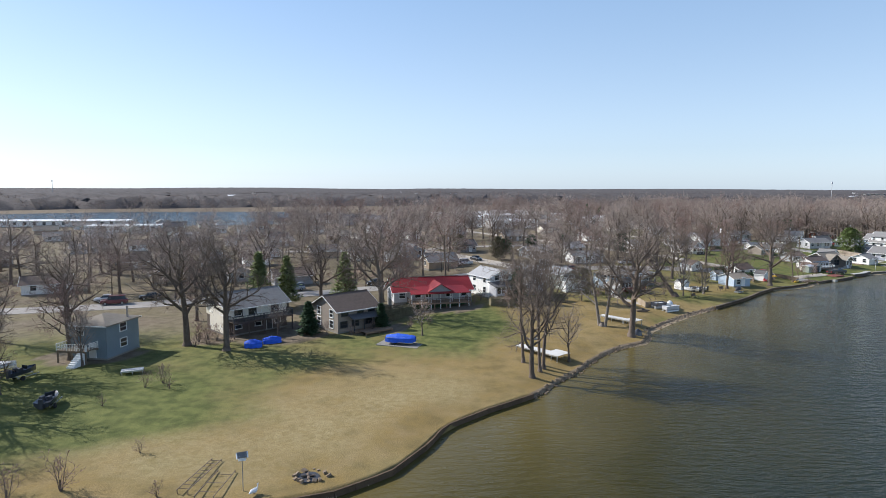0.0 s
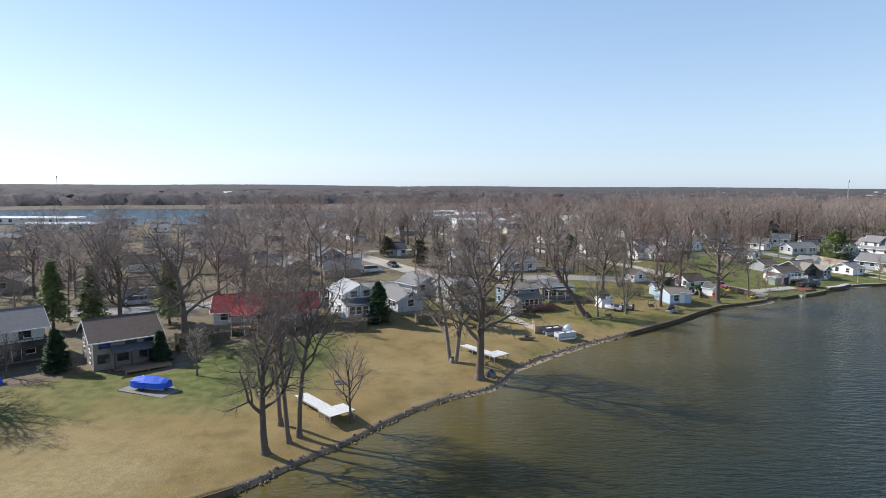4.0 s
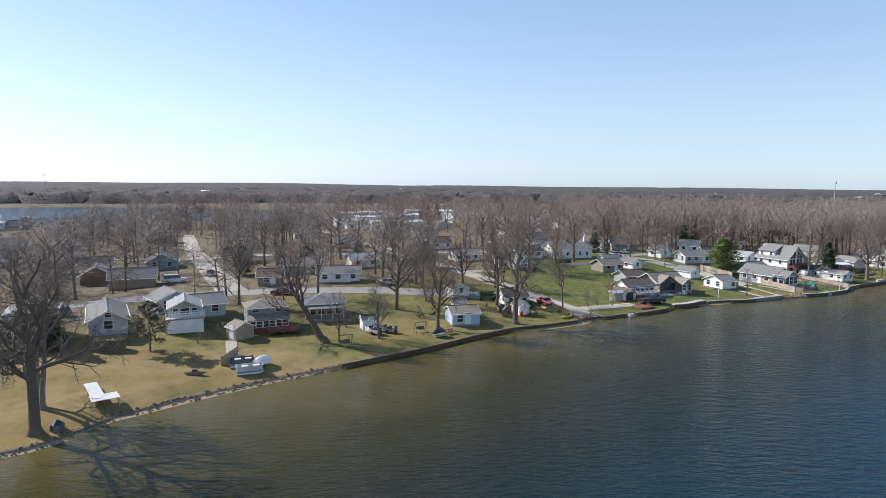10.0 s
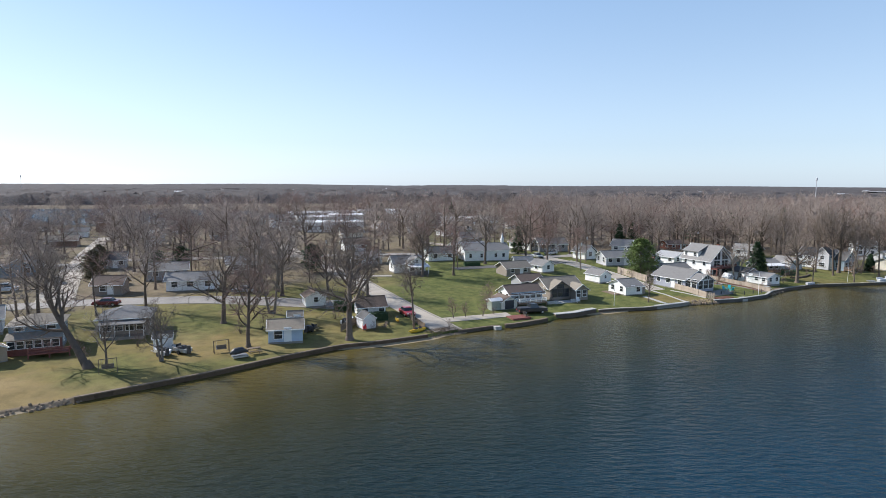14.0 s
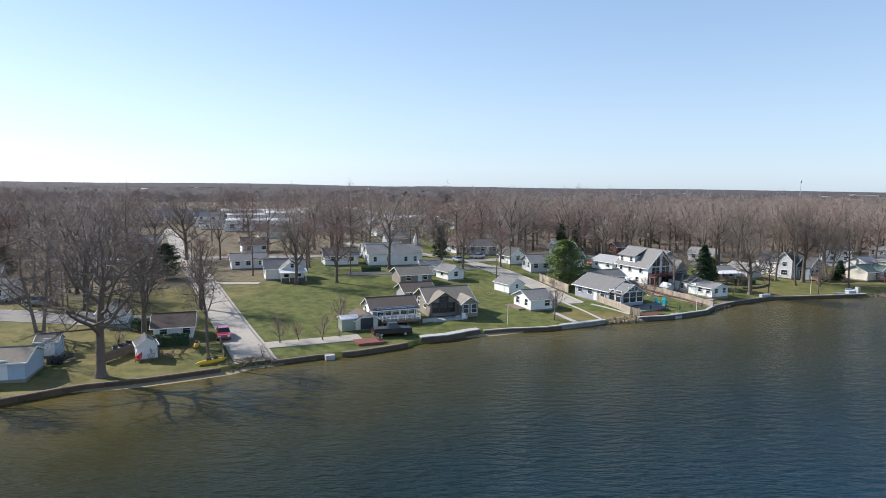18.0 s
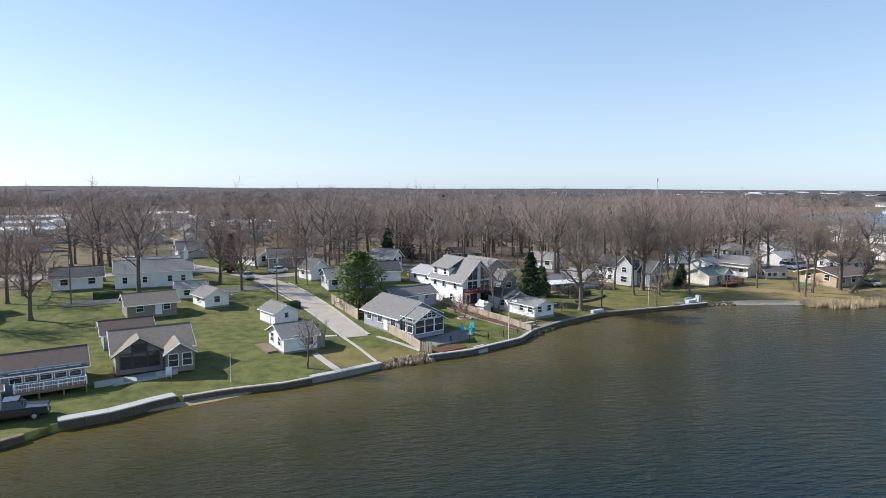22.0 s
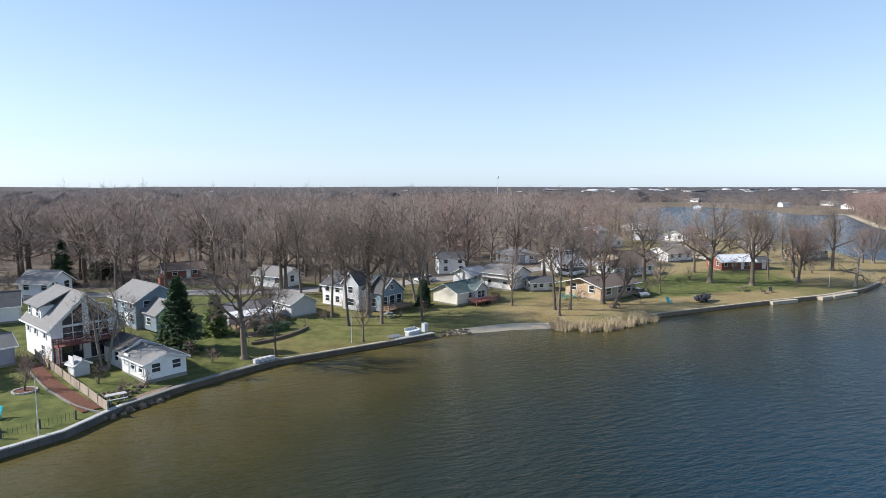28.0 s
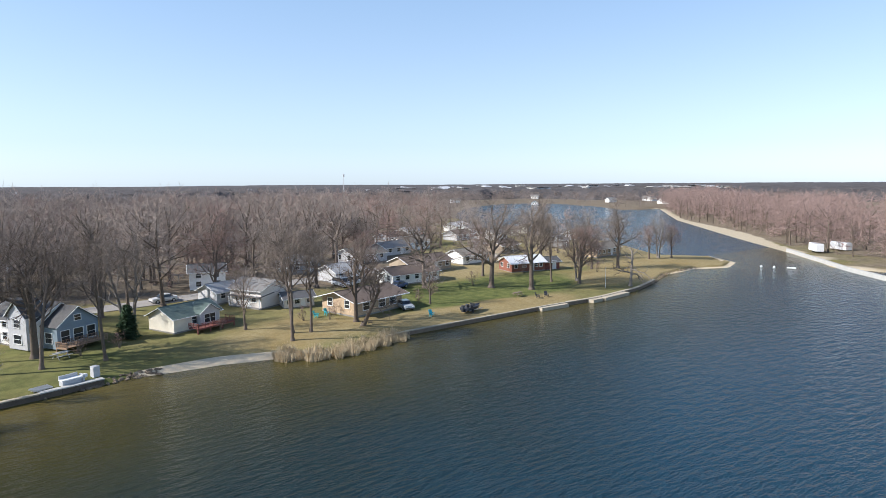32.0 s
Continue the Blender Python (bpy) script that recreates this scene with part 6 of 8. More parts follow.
wood_b = scatter(6, 4200, -220, 150, 128, 420, lambda x, y: (wood_share(x, y) <= 0.35) & clear_of(x, y, 6.5) & (y - shore_y(x) > 48) & ((x > 4 - 0.28 * (y - 11)) | (y < 190) | ((y < 260) & (np.sin(x * 5.3 + y * 2.9) > 0.75))) & ~((x > 90) & (x < 135) & (y < 235)) & ~((x > 10) & (x < 105) & (y > 250) & (y < 352) & (np.sin(x * 6.1 + y * 3.7) < 0.7)))
wood_c = scatter(7, 9000, 340, 700, 150, 440, lambda x, y: (x - np.interp(y, BANK[:, 1], BANK[:, 0]) > np.interp(y, SAND_Y, SAND_W) + np.where(y < 222, 6, np.where(y > 275, 0, 3))) & (x - np.interp(y, BANK[:, 1], BANK[:, 0]) < 78) & ((y > 222) | (x - np.interp(y, BANK[:, 1], BANK[:, 0]) > 30) | (np.sin(x * 9.1 + y * 4.7) > 0.1)))
wood_f = scatter(17, 9000, 345, 900, 40, 520, lambda x, y: (x - np.interp(y, BANK[:, 1], BANK[:, 0]) > 60))
for k, t in enumerate(NEAR):
    woods("east_wood", wood_a[k:450:3], t, REDTWIG if k == 2 else TWIG, "dense leafless gray-brown wood behind the houses", (0.6, 1.2), 31 + k, BARK)
    woods("village_trees", wood_b[k:330:3], t, REDTWIG if k == 1 else TWIG, "bare yard trees between the village houses", (0.6, 1.2), 41 + k, BARK)
    woods("bank_wood", wood_c[k:330:3], t, BANKTWIG, "reddish-brown bare wood on the far bank", (0.72, 1.1), 51 + k, BARK)
FAR = template(111, 14, 1.35, 2, (8, 11), 3, 0.2, 0.085, clear=0.34, up=-0.1)
wood_d = scatter(8, 26000, -700, 900, 380, 720, lambda x, y: (wood_share(x, y) > 0.4) & ((y > 440) | (x > 380) | (x < -420)) & ((y > 610) | (x > 10) | (x < -420)) & ((x < 262 + 1.05 * (y - 240)) | (y > 330 + 0.62 * x) | (np.sin(x * 7.7 + y * 3.1) > 0.96)))
wood_e = scatter(9, 3000, -700, -170, 90, 420, lambda x, y: clear_of(x, y) & (((y < 200) & (np.sin(x * 5.3 + y * 2.9) > 0.3)) | (x < -420)))
woods("far_wood", wood_d[:1000], FAR, FARTWIG, "leafless woods towards the horizon", (0.75, 1.1), 61)
woods("west_wood", wood_e[:260], FAR, FARTWIG, "leafless woods west of the village", (0.7, 1.0), 62)
woods("bank_wood_deep", wood_f[:460], FAR, BANKTWIG, "reddish-brown bare wood behind the far bank", (0.65, 0.95), 63)

wood_h = scatter(23, 700, 300, 420, 236, 350, lambda x, y: clear_of(x, y, 7))
woods("east_yard_trees", wood_h[:34], NEAR[0], TWIG, "bare yard trees between the channel houses", (0.6, 0.95), 74, BARK)
BIG = [template(131, 18, 1.05, 3, (9, 7, 10), 6, 0.4, 0.04, clear=0.36), template(132, 17, 1.0, 3, (9, 7, 10), 6, 0.38, 0.04, clear=0.42)]
edge_a = scatter(41, 900, 130, 300, 240, 285, lambda x, y: clear_of(x, y, 7.5) & (x < 268 + 0.85 * (y - 240)))
edge_b = scatter(42, 900, -150, 120, 138, 280, lambda x, y: clear_of(x, y, 7.5) & ((x > 4 - 0.28 * (y - 11)) | (y < 180)) & (y - shore_y(x) > 44) & ~((x > 88) & (y < 215)))
for k, t in enumerate(BIG):
    woods("wood_edge", edge_a[k:76:2], t, TWIG, "large spreading bare oaks along the wood's edge", (0.75, 1.02), 81 + k, BARK)
    woods("village_oaks", edge_b[k:92:2], t, TWIG, "large spreading bare oaks among the village houses", (0.72, 0.98), 83 + k, BARK)
BRUSH = template(121, 4.2, 1.0, 2, (8, 9), 3, 0.06, 0.035, clear=0.12)
woods("thicket", wood_a[1000:1260], BRUSH, TWIG, "leafless brush under the wood's edge", (0.6, 1.2), 71)
woods("village_brush", wood_b[1100:1330], BRUSH, REDTWIG, "bare garden shrubs between the village houses", (0.5, 0.9), 72)
wood_g = scatter(19, 9000, 420, 1000, 330, 900, lambda x, y: (np.hypot(x - 100, y - 60) < 900) & (y < 0.9 * x + 260))
woods("lake_far_wood", wood_g[:420], FAR, FARTWIG, "bare trees on the far side of the back lake", (0.6, 0.95), 73)

# rolling tree tops out to the horizon
cr = np.random.RandomState(3)
rad_ = np.concatenate([np.arange(700, 1300, 16), np.arange(1300, 2200, 34), np.arange(2200, 4300, 90)])
ang_ = np.radians(np.arange(-78, 100, 0.55))
AA, RR = np.meshgrid(ang_, rad_)
CX, CY = 100 + RR * np.sin(AA) + cr.uniform(-6, 6, RR.shape), 60 + RR * np.cos(AA) + cr.uniform(-6, 6, RR.shape)
CZ = ground_z(CX, CY) + 8.5 + cr.uniform(-3.6, 4.0, RR.shape) * np.clip(1.3 - RR / 4000, 0.4, 1)
wet = (lake_depth(CX, CY) > -30) | ((np.degrees(AA) > 24) & (RR < 820))
ci = np.arange(CX.size).reshape(CX.shape)
cq = np.stack([ci[:-1, :-1], ci[:-1, 1:], ci[1:, 1:], ci[1:, :-1]], -1).reshape(-1, 4)
gone = wet.ravel()[cq].any(1)
rim = np.zeros(CX.size, bool)
rim[cq[gone].ravel()] = True
rim[ci[0]] = True
CZ = np.where(rim.reshape(CX.shape), ground_z(CX, CY) - 0.5, CZ)
cq = cq[~gone]
# Base colour is grayed to take in some distance haze.
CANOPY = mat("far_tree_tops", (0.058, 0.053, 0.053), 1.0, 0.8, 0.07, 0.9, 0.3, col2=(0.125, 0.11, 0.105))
tagged(arrays("horizon_woods", np.stack([CX, CY, CZ], -1).reshape(-1, 3), cq, CANOPY), "brown tree tops grayed with haze, rolling to the horizon", "woods", kind="stuff")

# ---- things on the lawns and along the shore ----
def car(x, y, rot, paint, label, kind="car", z=None):
    """A parked car, van or pickup: a lofted body with glass, lamps, bumpers and wheels."""
    ob = empty(kind, x, y, z, rot, label, kind, "parked cars")
    L, W = {"car": (4.4, 1.78), "van": (4.9, 1.9), "pickup": (5.5, 1.95)}[kind]
    top = {"car": 1.45, "van": 1.8, "pickup": 1.85}[kind]
    prof = {"car": ((0, .55), (.02, .85), (.24, .95), (.27, .97), (.8, 1.0), (.97, .95), (1, .6)),
            "van": ((0, .6), (.02, .9), (.2, 1.05), (.24, 1.08), (.9, 1.1), (.99, 1.05), (1, .6)),
            "pickup": ((0, .7), (.01, 1.05), (.26, 1.15), (.3, 1.17), (.6, 1.17), (.99, 1.12), (1, .7))}[kind]
    body = Shape()
    rings = []
    for f, hh in prof:
        xx = L * (f - 0.5)
        w = W / 2 * (0.9 if f in (0, 1) else 1)
        rings.append([(xx, -w * 0.92, 0.32), (xx, -w, 0.5), (xx, -w, hh - 0.12), (xx, -w * 0.9, hh), (xx, w * 0.9, hh), (xx, w, hh - 0.12), (xx, w, 0.5), (xx, w * 0.92, 0.32)])
    for r in rings:
        body.v += r
    for i in range(len(rings) - 1):
        a, b = i * 8, (i + 1) * 8
        body.f += [(a + k, b + k, b + (k + 1) % 8, a + (k + 1) % 8)[::-1] for k in range(8)]
    body.f += [tuple(range(8)), tuple(range(len(rings) * 8 - 1, len(rings) * 8 - 9, -1))]
    body.put("body", paint, ob, smooth_shade=False)
    a0, a1, b0, b1, zb = {"car": (-.24, .34, -.1, .2, .95), "van": (-.27, .46, -.16, .42, 1.06), "pickup": (-.2, .12, -.1, .1, 1.14)}[kind]
    cab = Shape()
    w = W / 2
    lo = [(L * a0, -w * .93, zb), (L * a1, -w * .93, zb), (L * a1, w * .93, zb), (L * a0, w * .93, zb)]
    hi = [(L * b0, -w * .74, top), (L * b1, -w * .74, top), (L * b1, w * .74, top), (L * b0, w * .74, top)]
    cab.add(lo + hi, [(0, 1, 5, 4), (1, 2, 6, 5), (2, 3, 7, 6), (3, 0, 4, 7)])
    cab.put("glass", GLASS, ob)
    rf = Shape()
    rf.slab([(L * b0 - .05, -w * .76, top + .03), (L * b1 + .05, -w * .76, top + .03), (L * b1 + .05, w * .76, top + .03), (L * b0 - .05, w * .76, top + .03)], 0.07)
    rf.put("roof", paint, ob)
    if kind == "pickup":
        bd = Shape()
        bd.box(L * .15, -w * .8, 1.0, L * .47, w * .8, 1.175)
        bd.put("bed_cover", DKTRIM, ob)
    for xx in (-L * .31, L * .31):
        for yy in (-w + .1, w - .1):
            t = Shape()
            t.tube([(xx, yy - .11, .33), (xx, yy + .11, .33)], .33, 12)
            wheel = t.put("wheel", TYRE, ob)
            rim = Shape()
            sg = 1 if yy > 0 else -1
            rim.tube([(xx, yy + sg * .1, .33), (xx, yy + sg * .125, .33)], .2, 10)
            rim.put("rim", METAL, wheel)
    for xx, m in ((-L * .5 - .01, TRIM), (L * .5 + .01, REDP)):
        for yy in (-w * .65, w * .65):
            block(ob, "headlight" if m is TRIM else "tail_light", m, xx - .03, yy - .18, .62, xx + .03, yy + .18, .78)
        block(ob, "bumper", DKTRIM, xx - .06, -w * .85, .36, xx + .06, w * .85, .52)
    return ob


CARP = {k: mat("car_paint_" + k, c, 0.28, 0.08, 2, coat=0.8) for k, c in (("red", (.4, .02, .025)), ("black", (.015, .015, .018)), ("white", (.75, .75, .75)), ("silver", (.4, .42, .44)), ("blue", (.04, .08, .2)), ("maroon", (.16, .03, .035)))}
for kd, x, y, rot, pt, lb in (("car", 93.6, 164.6, 112, "red", "small red car parked beside the ramp street"), ("pickup", 116.3, 167.6, 196, "black", "black pickup truck parked by the gable garage"), ("car", 16.6, 188.4, 118, "black", "dark car driving up the side street"),
                              ("van", 12.2, 178.4, 205, "white", "white minivan parked beyond the street"), ("car", -66, 131, 20, "white", "white car in the street row"), ("van", -63, 128, 20, "maroon", "maroon van in the street row"), ("car", -58, 133.4, 24, "black", "black car in the street row"),
                              ("van", 7.5, 143.2, 12, "blue", "dark blue van beside the beige garage"), ("car", 52.4, 182, 100, "white", "white car parked on a village drive"), ("car", 226.5, 244.3, 10, "white", "white car beside the ranch house"), ("van", 258.5, 239.6, 100, "white", "white van on the back lane"),
                              ("van", 261, 240, 10, "white", "white van between east houses"), ("car", 257.5, 215.6, 80, "silver", "silver car under the brick carport"), ("car", 266.5, 231.5, 20, "blue", "blue car on an east lawn"), ("car", 163.5, 236, 30, "red", "red car behind the chalet"), ("car", 60, 178.5, 8, "silver", "silver car on the street verge"), ("car", 40, 165, 8, "maroon", "maroon car on the street verge"), ("van", -30, 143, 28, "silver", "silver van at the street"), ("car", -12, 150.5, 30, "black", "black car at the street"), ("car", 134, 246, 40, "white", "white car on the lane corner"), ("car", 128.5, 238, 110, "silver", "silver car beside the church drive"), ("car", 104, 245, 30, "blue", "blue car at the church")):
    car(x, y, rot, CARP[pt], lb, kd)


def boat(x, y, rot, L, W, hull, label, z=0.5, cover=None, pontoon=False, name="boat"):
    ob = empty(name, x, y, None, rot, label, "boat", "boats ashore")
    if pontoon:
        for sy in (-1, 1):
            s = Shape()
            s.tube([(-L / 2, sy * W * .36, z), (L / 2 - .5, sy * W * .36, z), (L / 2, sy * W * .36, z + .18)], [.28, .28, .05], 10)
            s.put("pontoon", METAL, ob)
        block(ob, "deck", PALECONC, -L / 2, -W / 2, z + .28, L / 2 - .2, W / 2, z + .36)
        s = Shape()
        for (x0, y0), (x1, y1) in (((-L / 2, -W / 2), (L / 2 - .2, -W / 2)), ((L / 2 - .2, -W / 2), (L / 2 - .2, W / 2)), ((L / 2 - .2, W / 2), (-L / 2, W / 2)), ((-L / 2, W / 2), (-L / 2, -W / 2))):
            d = Vector((x1 - x0, y1 - y0, 0)).normalized() * .03
            nn = Vector((-d.y, d.x, 0))
            s.slab([Vector((x0, y0, z + 1.0)) - nn, Vector((x1, y1, z + 1.0)) - nn, Vector((x1, y1, z + 1.0)) + nn, Vector((x0, y0, z + 1.0)) + nn], .62)
        s.put("fence_panel", hull, ob)
        for sx in (-.3, .12):
            block(ob, "seat", TRIM, L * sx, -W * .42, z + .36, L * sx + .8, W * .42, z + .85)
    else:
        s = Shape()
        n = 7
        for i in range(n):
            f = i / (n - 1)
            xx = L * (f - .5)
            w = W / 2 * (1 - max(0, (f - .45) / .55) ** 2.2) + .03
            k = .25 * max(0, f - .5)
            s.v += [(xx, -w, z + .75 + k), (xx, -w * .8, z + .25 + k), (xx, 0, z + k * 1.3), (xx, w * .8, z + .25 + k), (xx, w, z + .75 + k), (xx, w * .8, z + .7 + k), (xx, 0, z + .5 + k), (xx, -w * .8, z + .7 + k)]
        for i in range(n - 1):
            a, b = i * 8, i * 8 + 8
            s.f += [(a + k, a + (k + 1) % 8, b + (k + 1) % 8, b + k) for k in range(8)]
        s.f += [tuple(range(7, -1, -1)), tuple(range(8 * n - 8, 8 * n))]
        s.put("hull", hull, ob)
        if not cover:
            block(ob, "windscreen", GLASS, .2, -W * .3, z + .7, .26, W * .3, z + 1.15)
            for sy in (-.3, .15):
                block(ob, "seat", DKTRIM, -.9, W * sy, z + .5, -.3, W * sy + .4, z + 1.0)
            block(ob, "outboard_motor", DKTRIM, -L / 2 - .35, -.2, z + .1, -L / 2, .2, z + 1.15)
        s = Shape()
        s.box(-L * .35, -W * .4, .3, L * .5, -W * .4 + .08, .42)
        s.box(-L * .35, W * .4 - .08, .3, L * .5, W * .4, .42)
        s.box(-L * .2, -W * .5, .25, -L * .2 + .08, W * .5, .35)
        s.put("trailer", METAL, ob)
        for sy in (-1, 1):
            t = Shape()
            t.tube([(-L * .18, sy * W * .5 - .09, .28), (-L * .18, sy * W * .5 + .09, .28)], .28, 10)
            t.put("wheel", TYRE, ob)
    if cover:
        s = Shape()
        n = 9
        rr = random.Random(int(x * 10))
        for i in range(n):
            f = i / (n - 1)
            xx = (L + .5) * (f - .5)
            w = (W / 2 + .15) * (1 - abs(f - .45) ** 3 * 3)
            hgt = z + .7 + .45 * math.sin(math.pi * (0.12 + .76 * f)) + rr.uniform(-.05, .05)
            s.v += [(xx, -w * 1.05, z + rr.uniform(-.05, .1)), (xx, -w, z + .65), (xx, -w * .45, hgt - .1), (xx, 0, hgt), (xx, w * .45, hgt - .1), (xx, w, z + .65), (xx, w * 1.05, z + rr.uniform(-.05, .1))]
        for i in range(n - 1):
            a, b = i * 7, i * 7 + 7
            s.f += [(a + k, b + k, b + k + 1, a + k + 1)[::-1] for k in range(6)]
        s.f += [tuple(range(7)), tuple(range(7 * n - 1, 7 * n - 8, -1))]
        s.put("cover", cover, ob)
    return ob


slab_on("pavement_boat_pad", -4.6, 94.4, -22, 6.6, 3.4, CONCRETE, "concrete pad under a covered boat", 0.06)
boat(-4.5, 94.4, -14, 4.0, 1.8, HULL, "boat on a trailer under a bright blue tarpaulin", 0.45, BLUETARP)
boat(-42.2, 70.2, 100, 3.8, 1.6, DKHULL, "small dark fishing boat on a trailer", 0.35)
boat(-56, 82, 30, 5.0, 2.0, HULL, "white open boat stored on the lawn", 0.5)
boat(-51, 80, 70, 3.4, 1.4, DKHULL, "dark boat stored under the trees", 0.5)
boat(46.4, 121.2, 24, 3.2, 1.3, DKHULL, "pontoon boat stored on the shore lawn", 0.2, None, True, "pontoon_boat")
boat(48.0, 119.3, 22, 3.4, 1.3, LTGRAY, "gray pontoon boat beside the stone edge", 0.15, None, True, "pontoon_boat")
boat(48.8, 121.9, 60, 2.0, 0.9, HULL, "white runabout under a pale cover", 0.3, TRIM)
boat(265.5, 207.8, 12, 4.2, 1.7, DKHULL, "small dark boat lying on the lawn", 0.2)
ob = tagged(empty("deck_bench", 208.9, 206.7, None, 20), "pale gray deck bench with a lid at the wall", "bench")
block(ob, "body", LTGRAY, -0.95, -0.4, 0, 0.95, 0.4, 0.55)
block(ob, "lid", TRIM, -1.0, -0.46, 0.56, 1.0, 0.46, 0.66)
block(ob, "backrest", LTGRAY, -0.95, 0.36, 0.67, 0.95, 0.48, 1.0)
block(ob, "armrest", LTGRAY, 1.1, -0.4, 0, 1.3, 0.4, 0.8)
ob = tagged(empty("boat_motor", 210.2, 207.1, None, 50), "pale tilted outboard cover beside the bench", "motor")
block(ob, "cowl", TRIM, -0.35, -0.2, 0.35, 0.35, 0.2, 0.7)
block(ob, "leg", METAL, -0.08, -0.08, 0, 0.08, 0.08, 0.36)
block(empty("boat_lift", 206.2, 206.2, None, 20, "white metal boat lift frame on the wall", "boat lift"), "platform", METAL, -0.9, -.6, 0.15, 0.9, .6, 0.3)
block(tagged(empty("shore_box", 211.4, 208.0, None, 20), "tall gray equipment box on the wall", "box"), "casing", LTGRAY, -0.35, -0.35, 0, 0.35, 0.35, 1.2)
boat(79.2, 152.6, 60, 2.6, 0.9, DKHULL, "small dark canoe lying on the grass", 0.05)
boat(84.2, 157.6, 75, 3.6, 1.4, HULL, "white dinghy beside the lawn fence", 0.15)
boat(61.4, 139.2, 140, 3.4, 1.4, HULL, "white rowing boat beside the small shed", 0.1)
boat(63.6, 140.2, 150, 3.4, 1.4, PALECONC, "gray rowing boat under the bare tree", 0.1)
boat(-26.4, 93.8, 10, 2.0, 1.4, HULL, "low boat under a blue tarpaulin by the dark house", 0.0, BLUETARP)
boat(-24.2, 96.2, 20, 2.2, 1.2, HULL, "stacked gear under a blue tarpaulin", -0.1, BLUETARP)


def dock(x, y, rot, runs, label, z=0.75):
    """Stored dock sections: boards on a frame with legs; runs are (x0, y0, x1, y1)."""
    ob = empty("dock_section", x, y, None, rot, label, "dock", "stored docks")
    for x0, y0, x1, y1 in runs:
        f = Shape()
        for yy in (y0, y1 - .08):
            f.box(x0, yy, z - .2, x1, yy + .08, z - .045)
        for xx in (x0 + .1, (x0 + x1) / 2, x1 - .18):
            for yy in (y0 + .02, y1 - .1):
                f.box(xx, yy, -.3, xx + .08, yy + .08, z - .2)
        f.put("frame", METAL, ob)
        k = x0
        while k < x1 - .05:
            b = Shape()
            b.box(k + .012, y0 - .02, z - .045, min(x1, k + .3) - .012, y1 + .02, z)
            b.put("board", DOCKW, ob)
            k += .3
    return ob


dock(15.6, 88.2, -50, [(-4.2, -.7, 1.2, .7), (1.2, -.9, 3.6, 2.0)], "white dock sections stored on the lawn in an L")
dock(34.2, 108.6, -52, [(-4.0, -.65, 1.0, .65), (1.0, -.8, 3.2, 1.9)], "white dock sections stored beside the shore oak")
dock(-38.6, 81.6, 20, [(-1.2, -.6, 1.4, .6)], "short dock section stored near the blue house", 0.5)


def ladder_frame(x, y, rot, L, w, n, label):
    """A dock frame lying on short feet in the grass: two side rails and rungs."""
    ob = empty("ladder", x, y, None, rot, label, "ladder", "ladders")
    for yy in (-w / 2, w / 2):
        s = Shape()
        s.tube([(-L / 2, yy, .25), (L / 2, yy, .25)], .04, 5)
        s.put("side_rail", TIMBER, ob)
    for k in range(n):
        s = Shape()
        xx = -L / 2 + L * (k + .5) / n
        s.tube([(xx, -w / 2, .25), (xx, w / 2, .25)], .03, 5)
        s.put("rung", TIMBER, ob)
    for xx in (-L / 2 + .1, L / 2 - .1):
        for yy in (-w / 2, w / 2):
            s = Shape()
            s.tube([(xx, yy, -.2), (xx, yy, .28)], .04, 5)
            s.put("foot", TIMBER, ob)


ladder_frame(-20.3, 53.4, 80, 5.6, .9, 9, "bare metal dock frame lying on the lawn")
ladder_frame(-18.6, 52.0, 84, 4.4, 1.5, 3, "second bare dock frame lying on the lawn")
# fire pit
ob = empty("fire_pit", -11.4, 53.2, None, 0, "round stone fire pit with charred wood", "fire pit")
fr2 = random.Random(2)
for k in range(13):
    a = 2 * math.pi * (k + fr2.uniform(-.3, .3)) / 13
    ra = fr2.uniform(.9, 1.3) if k > 3 else fr2.uniform(1.2, 1.7)
    s = Shape()
    m = pose(ra * math.cos(a), .85 * ra * math.sin(a), .1, fr2.uniform(-25, 25), fr2.uniform(-25, 25), math.degrees(a) + fr2.uniform(-40, 40))
    w = fr2.uniform(.1, .24)
    s.box(-w, -w * .8, -.16, w, w * fr2.uniform(.7, 1.2), fr2.uniform(.0, .14), m)
    s.put("stone", ROCK, ob)
s = Shape()
s.tube([(0, 0, -.1), (0, 0, .06)], .95, 14)
s.put("ash", DKTRIM, ob)
for k in range(4):
    s = Shape()
    a = k * 1.7
    s.tube([(-.5 * math.cos(a), -.5 * math.sin(a), .1), (.6 * math.cos(a), .6 * math.sin(a), .2)], .07, 6)
    s.put("log", BARK, ob)
ob = empty("birdhouse", -16.2, 51.2, None, 20, "white birdhouse on a slim pole", "birdhouse")
s = Shape()
s.tube([(0, 0, -.3), (0, 0, 2.6)], .04, 6)
s.put("pole", METAL, ob)
wing(ob, 0, 0, 0, .6, .5, 3.0, .25, TRIM, R_GRAY, over=.08, z0=2.6)
ob = empty("lawn_goose", -15.2, 50.6, None, 50, "white plastic goose ornament on the grass", "ornament")
s = Shape()
s.tube([(-.45, 0, .25), (-.2, 0, .35), (.15, 0, .35), (.35, 0, .3)], [.03, .17, .2, .05], 8)
s.tube([(.25, 0, .35), (.36, 0, .6), (.36, 0, .8), (.5, 0, .8)], [.08, .05, .06, .015], 7)
s.put("body", HULL, ob)


def bush(x, y, s, label="bare reddish shrub on the lawn", k="bush"):
    return tree(k, x, y, s, x * 71 % 360, label, "shrub", "shrub", "bare shrubs")


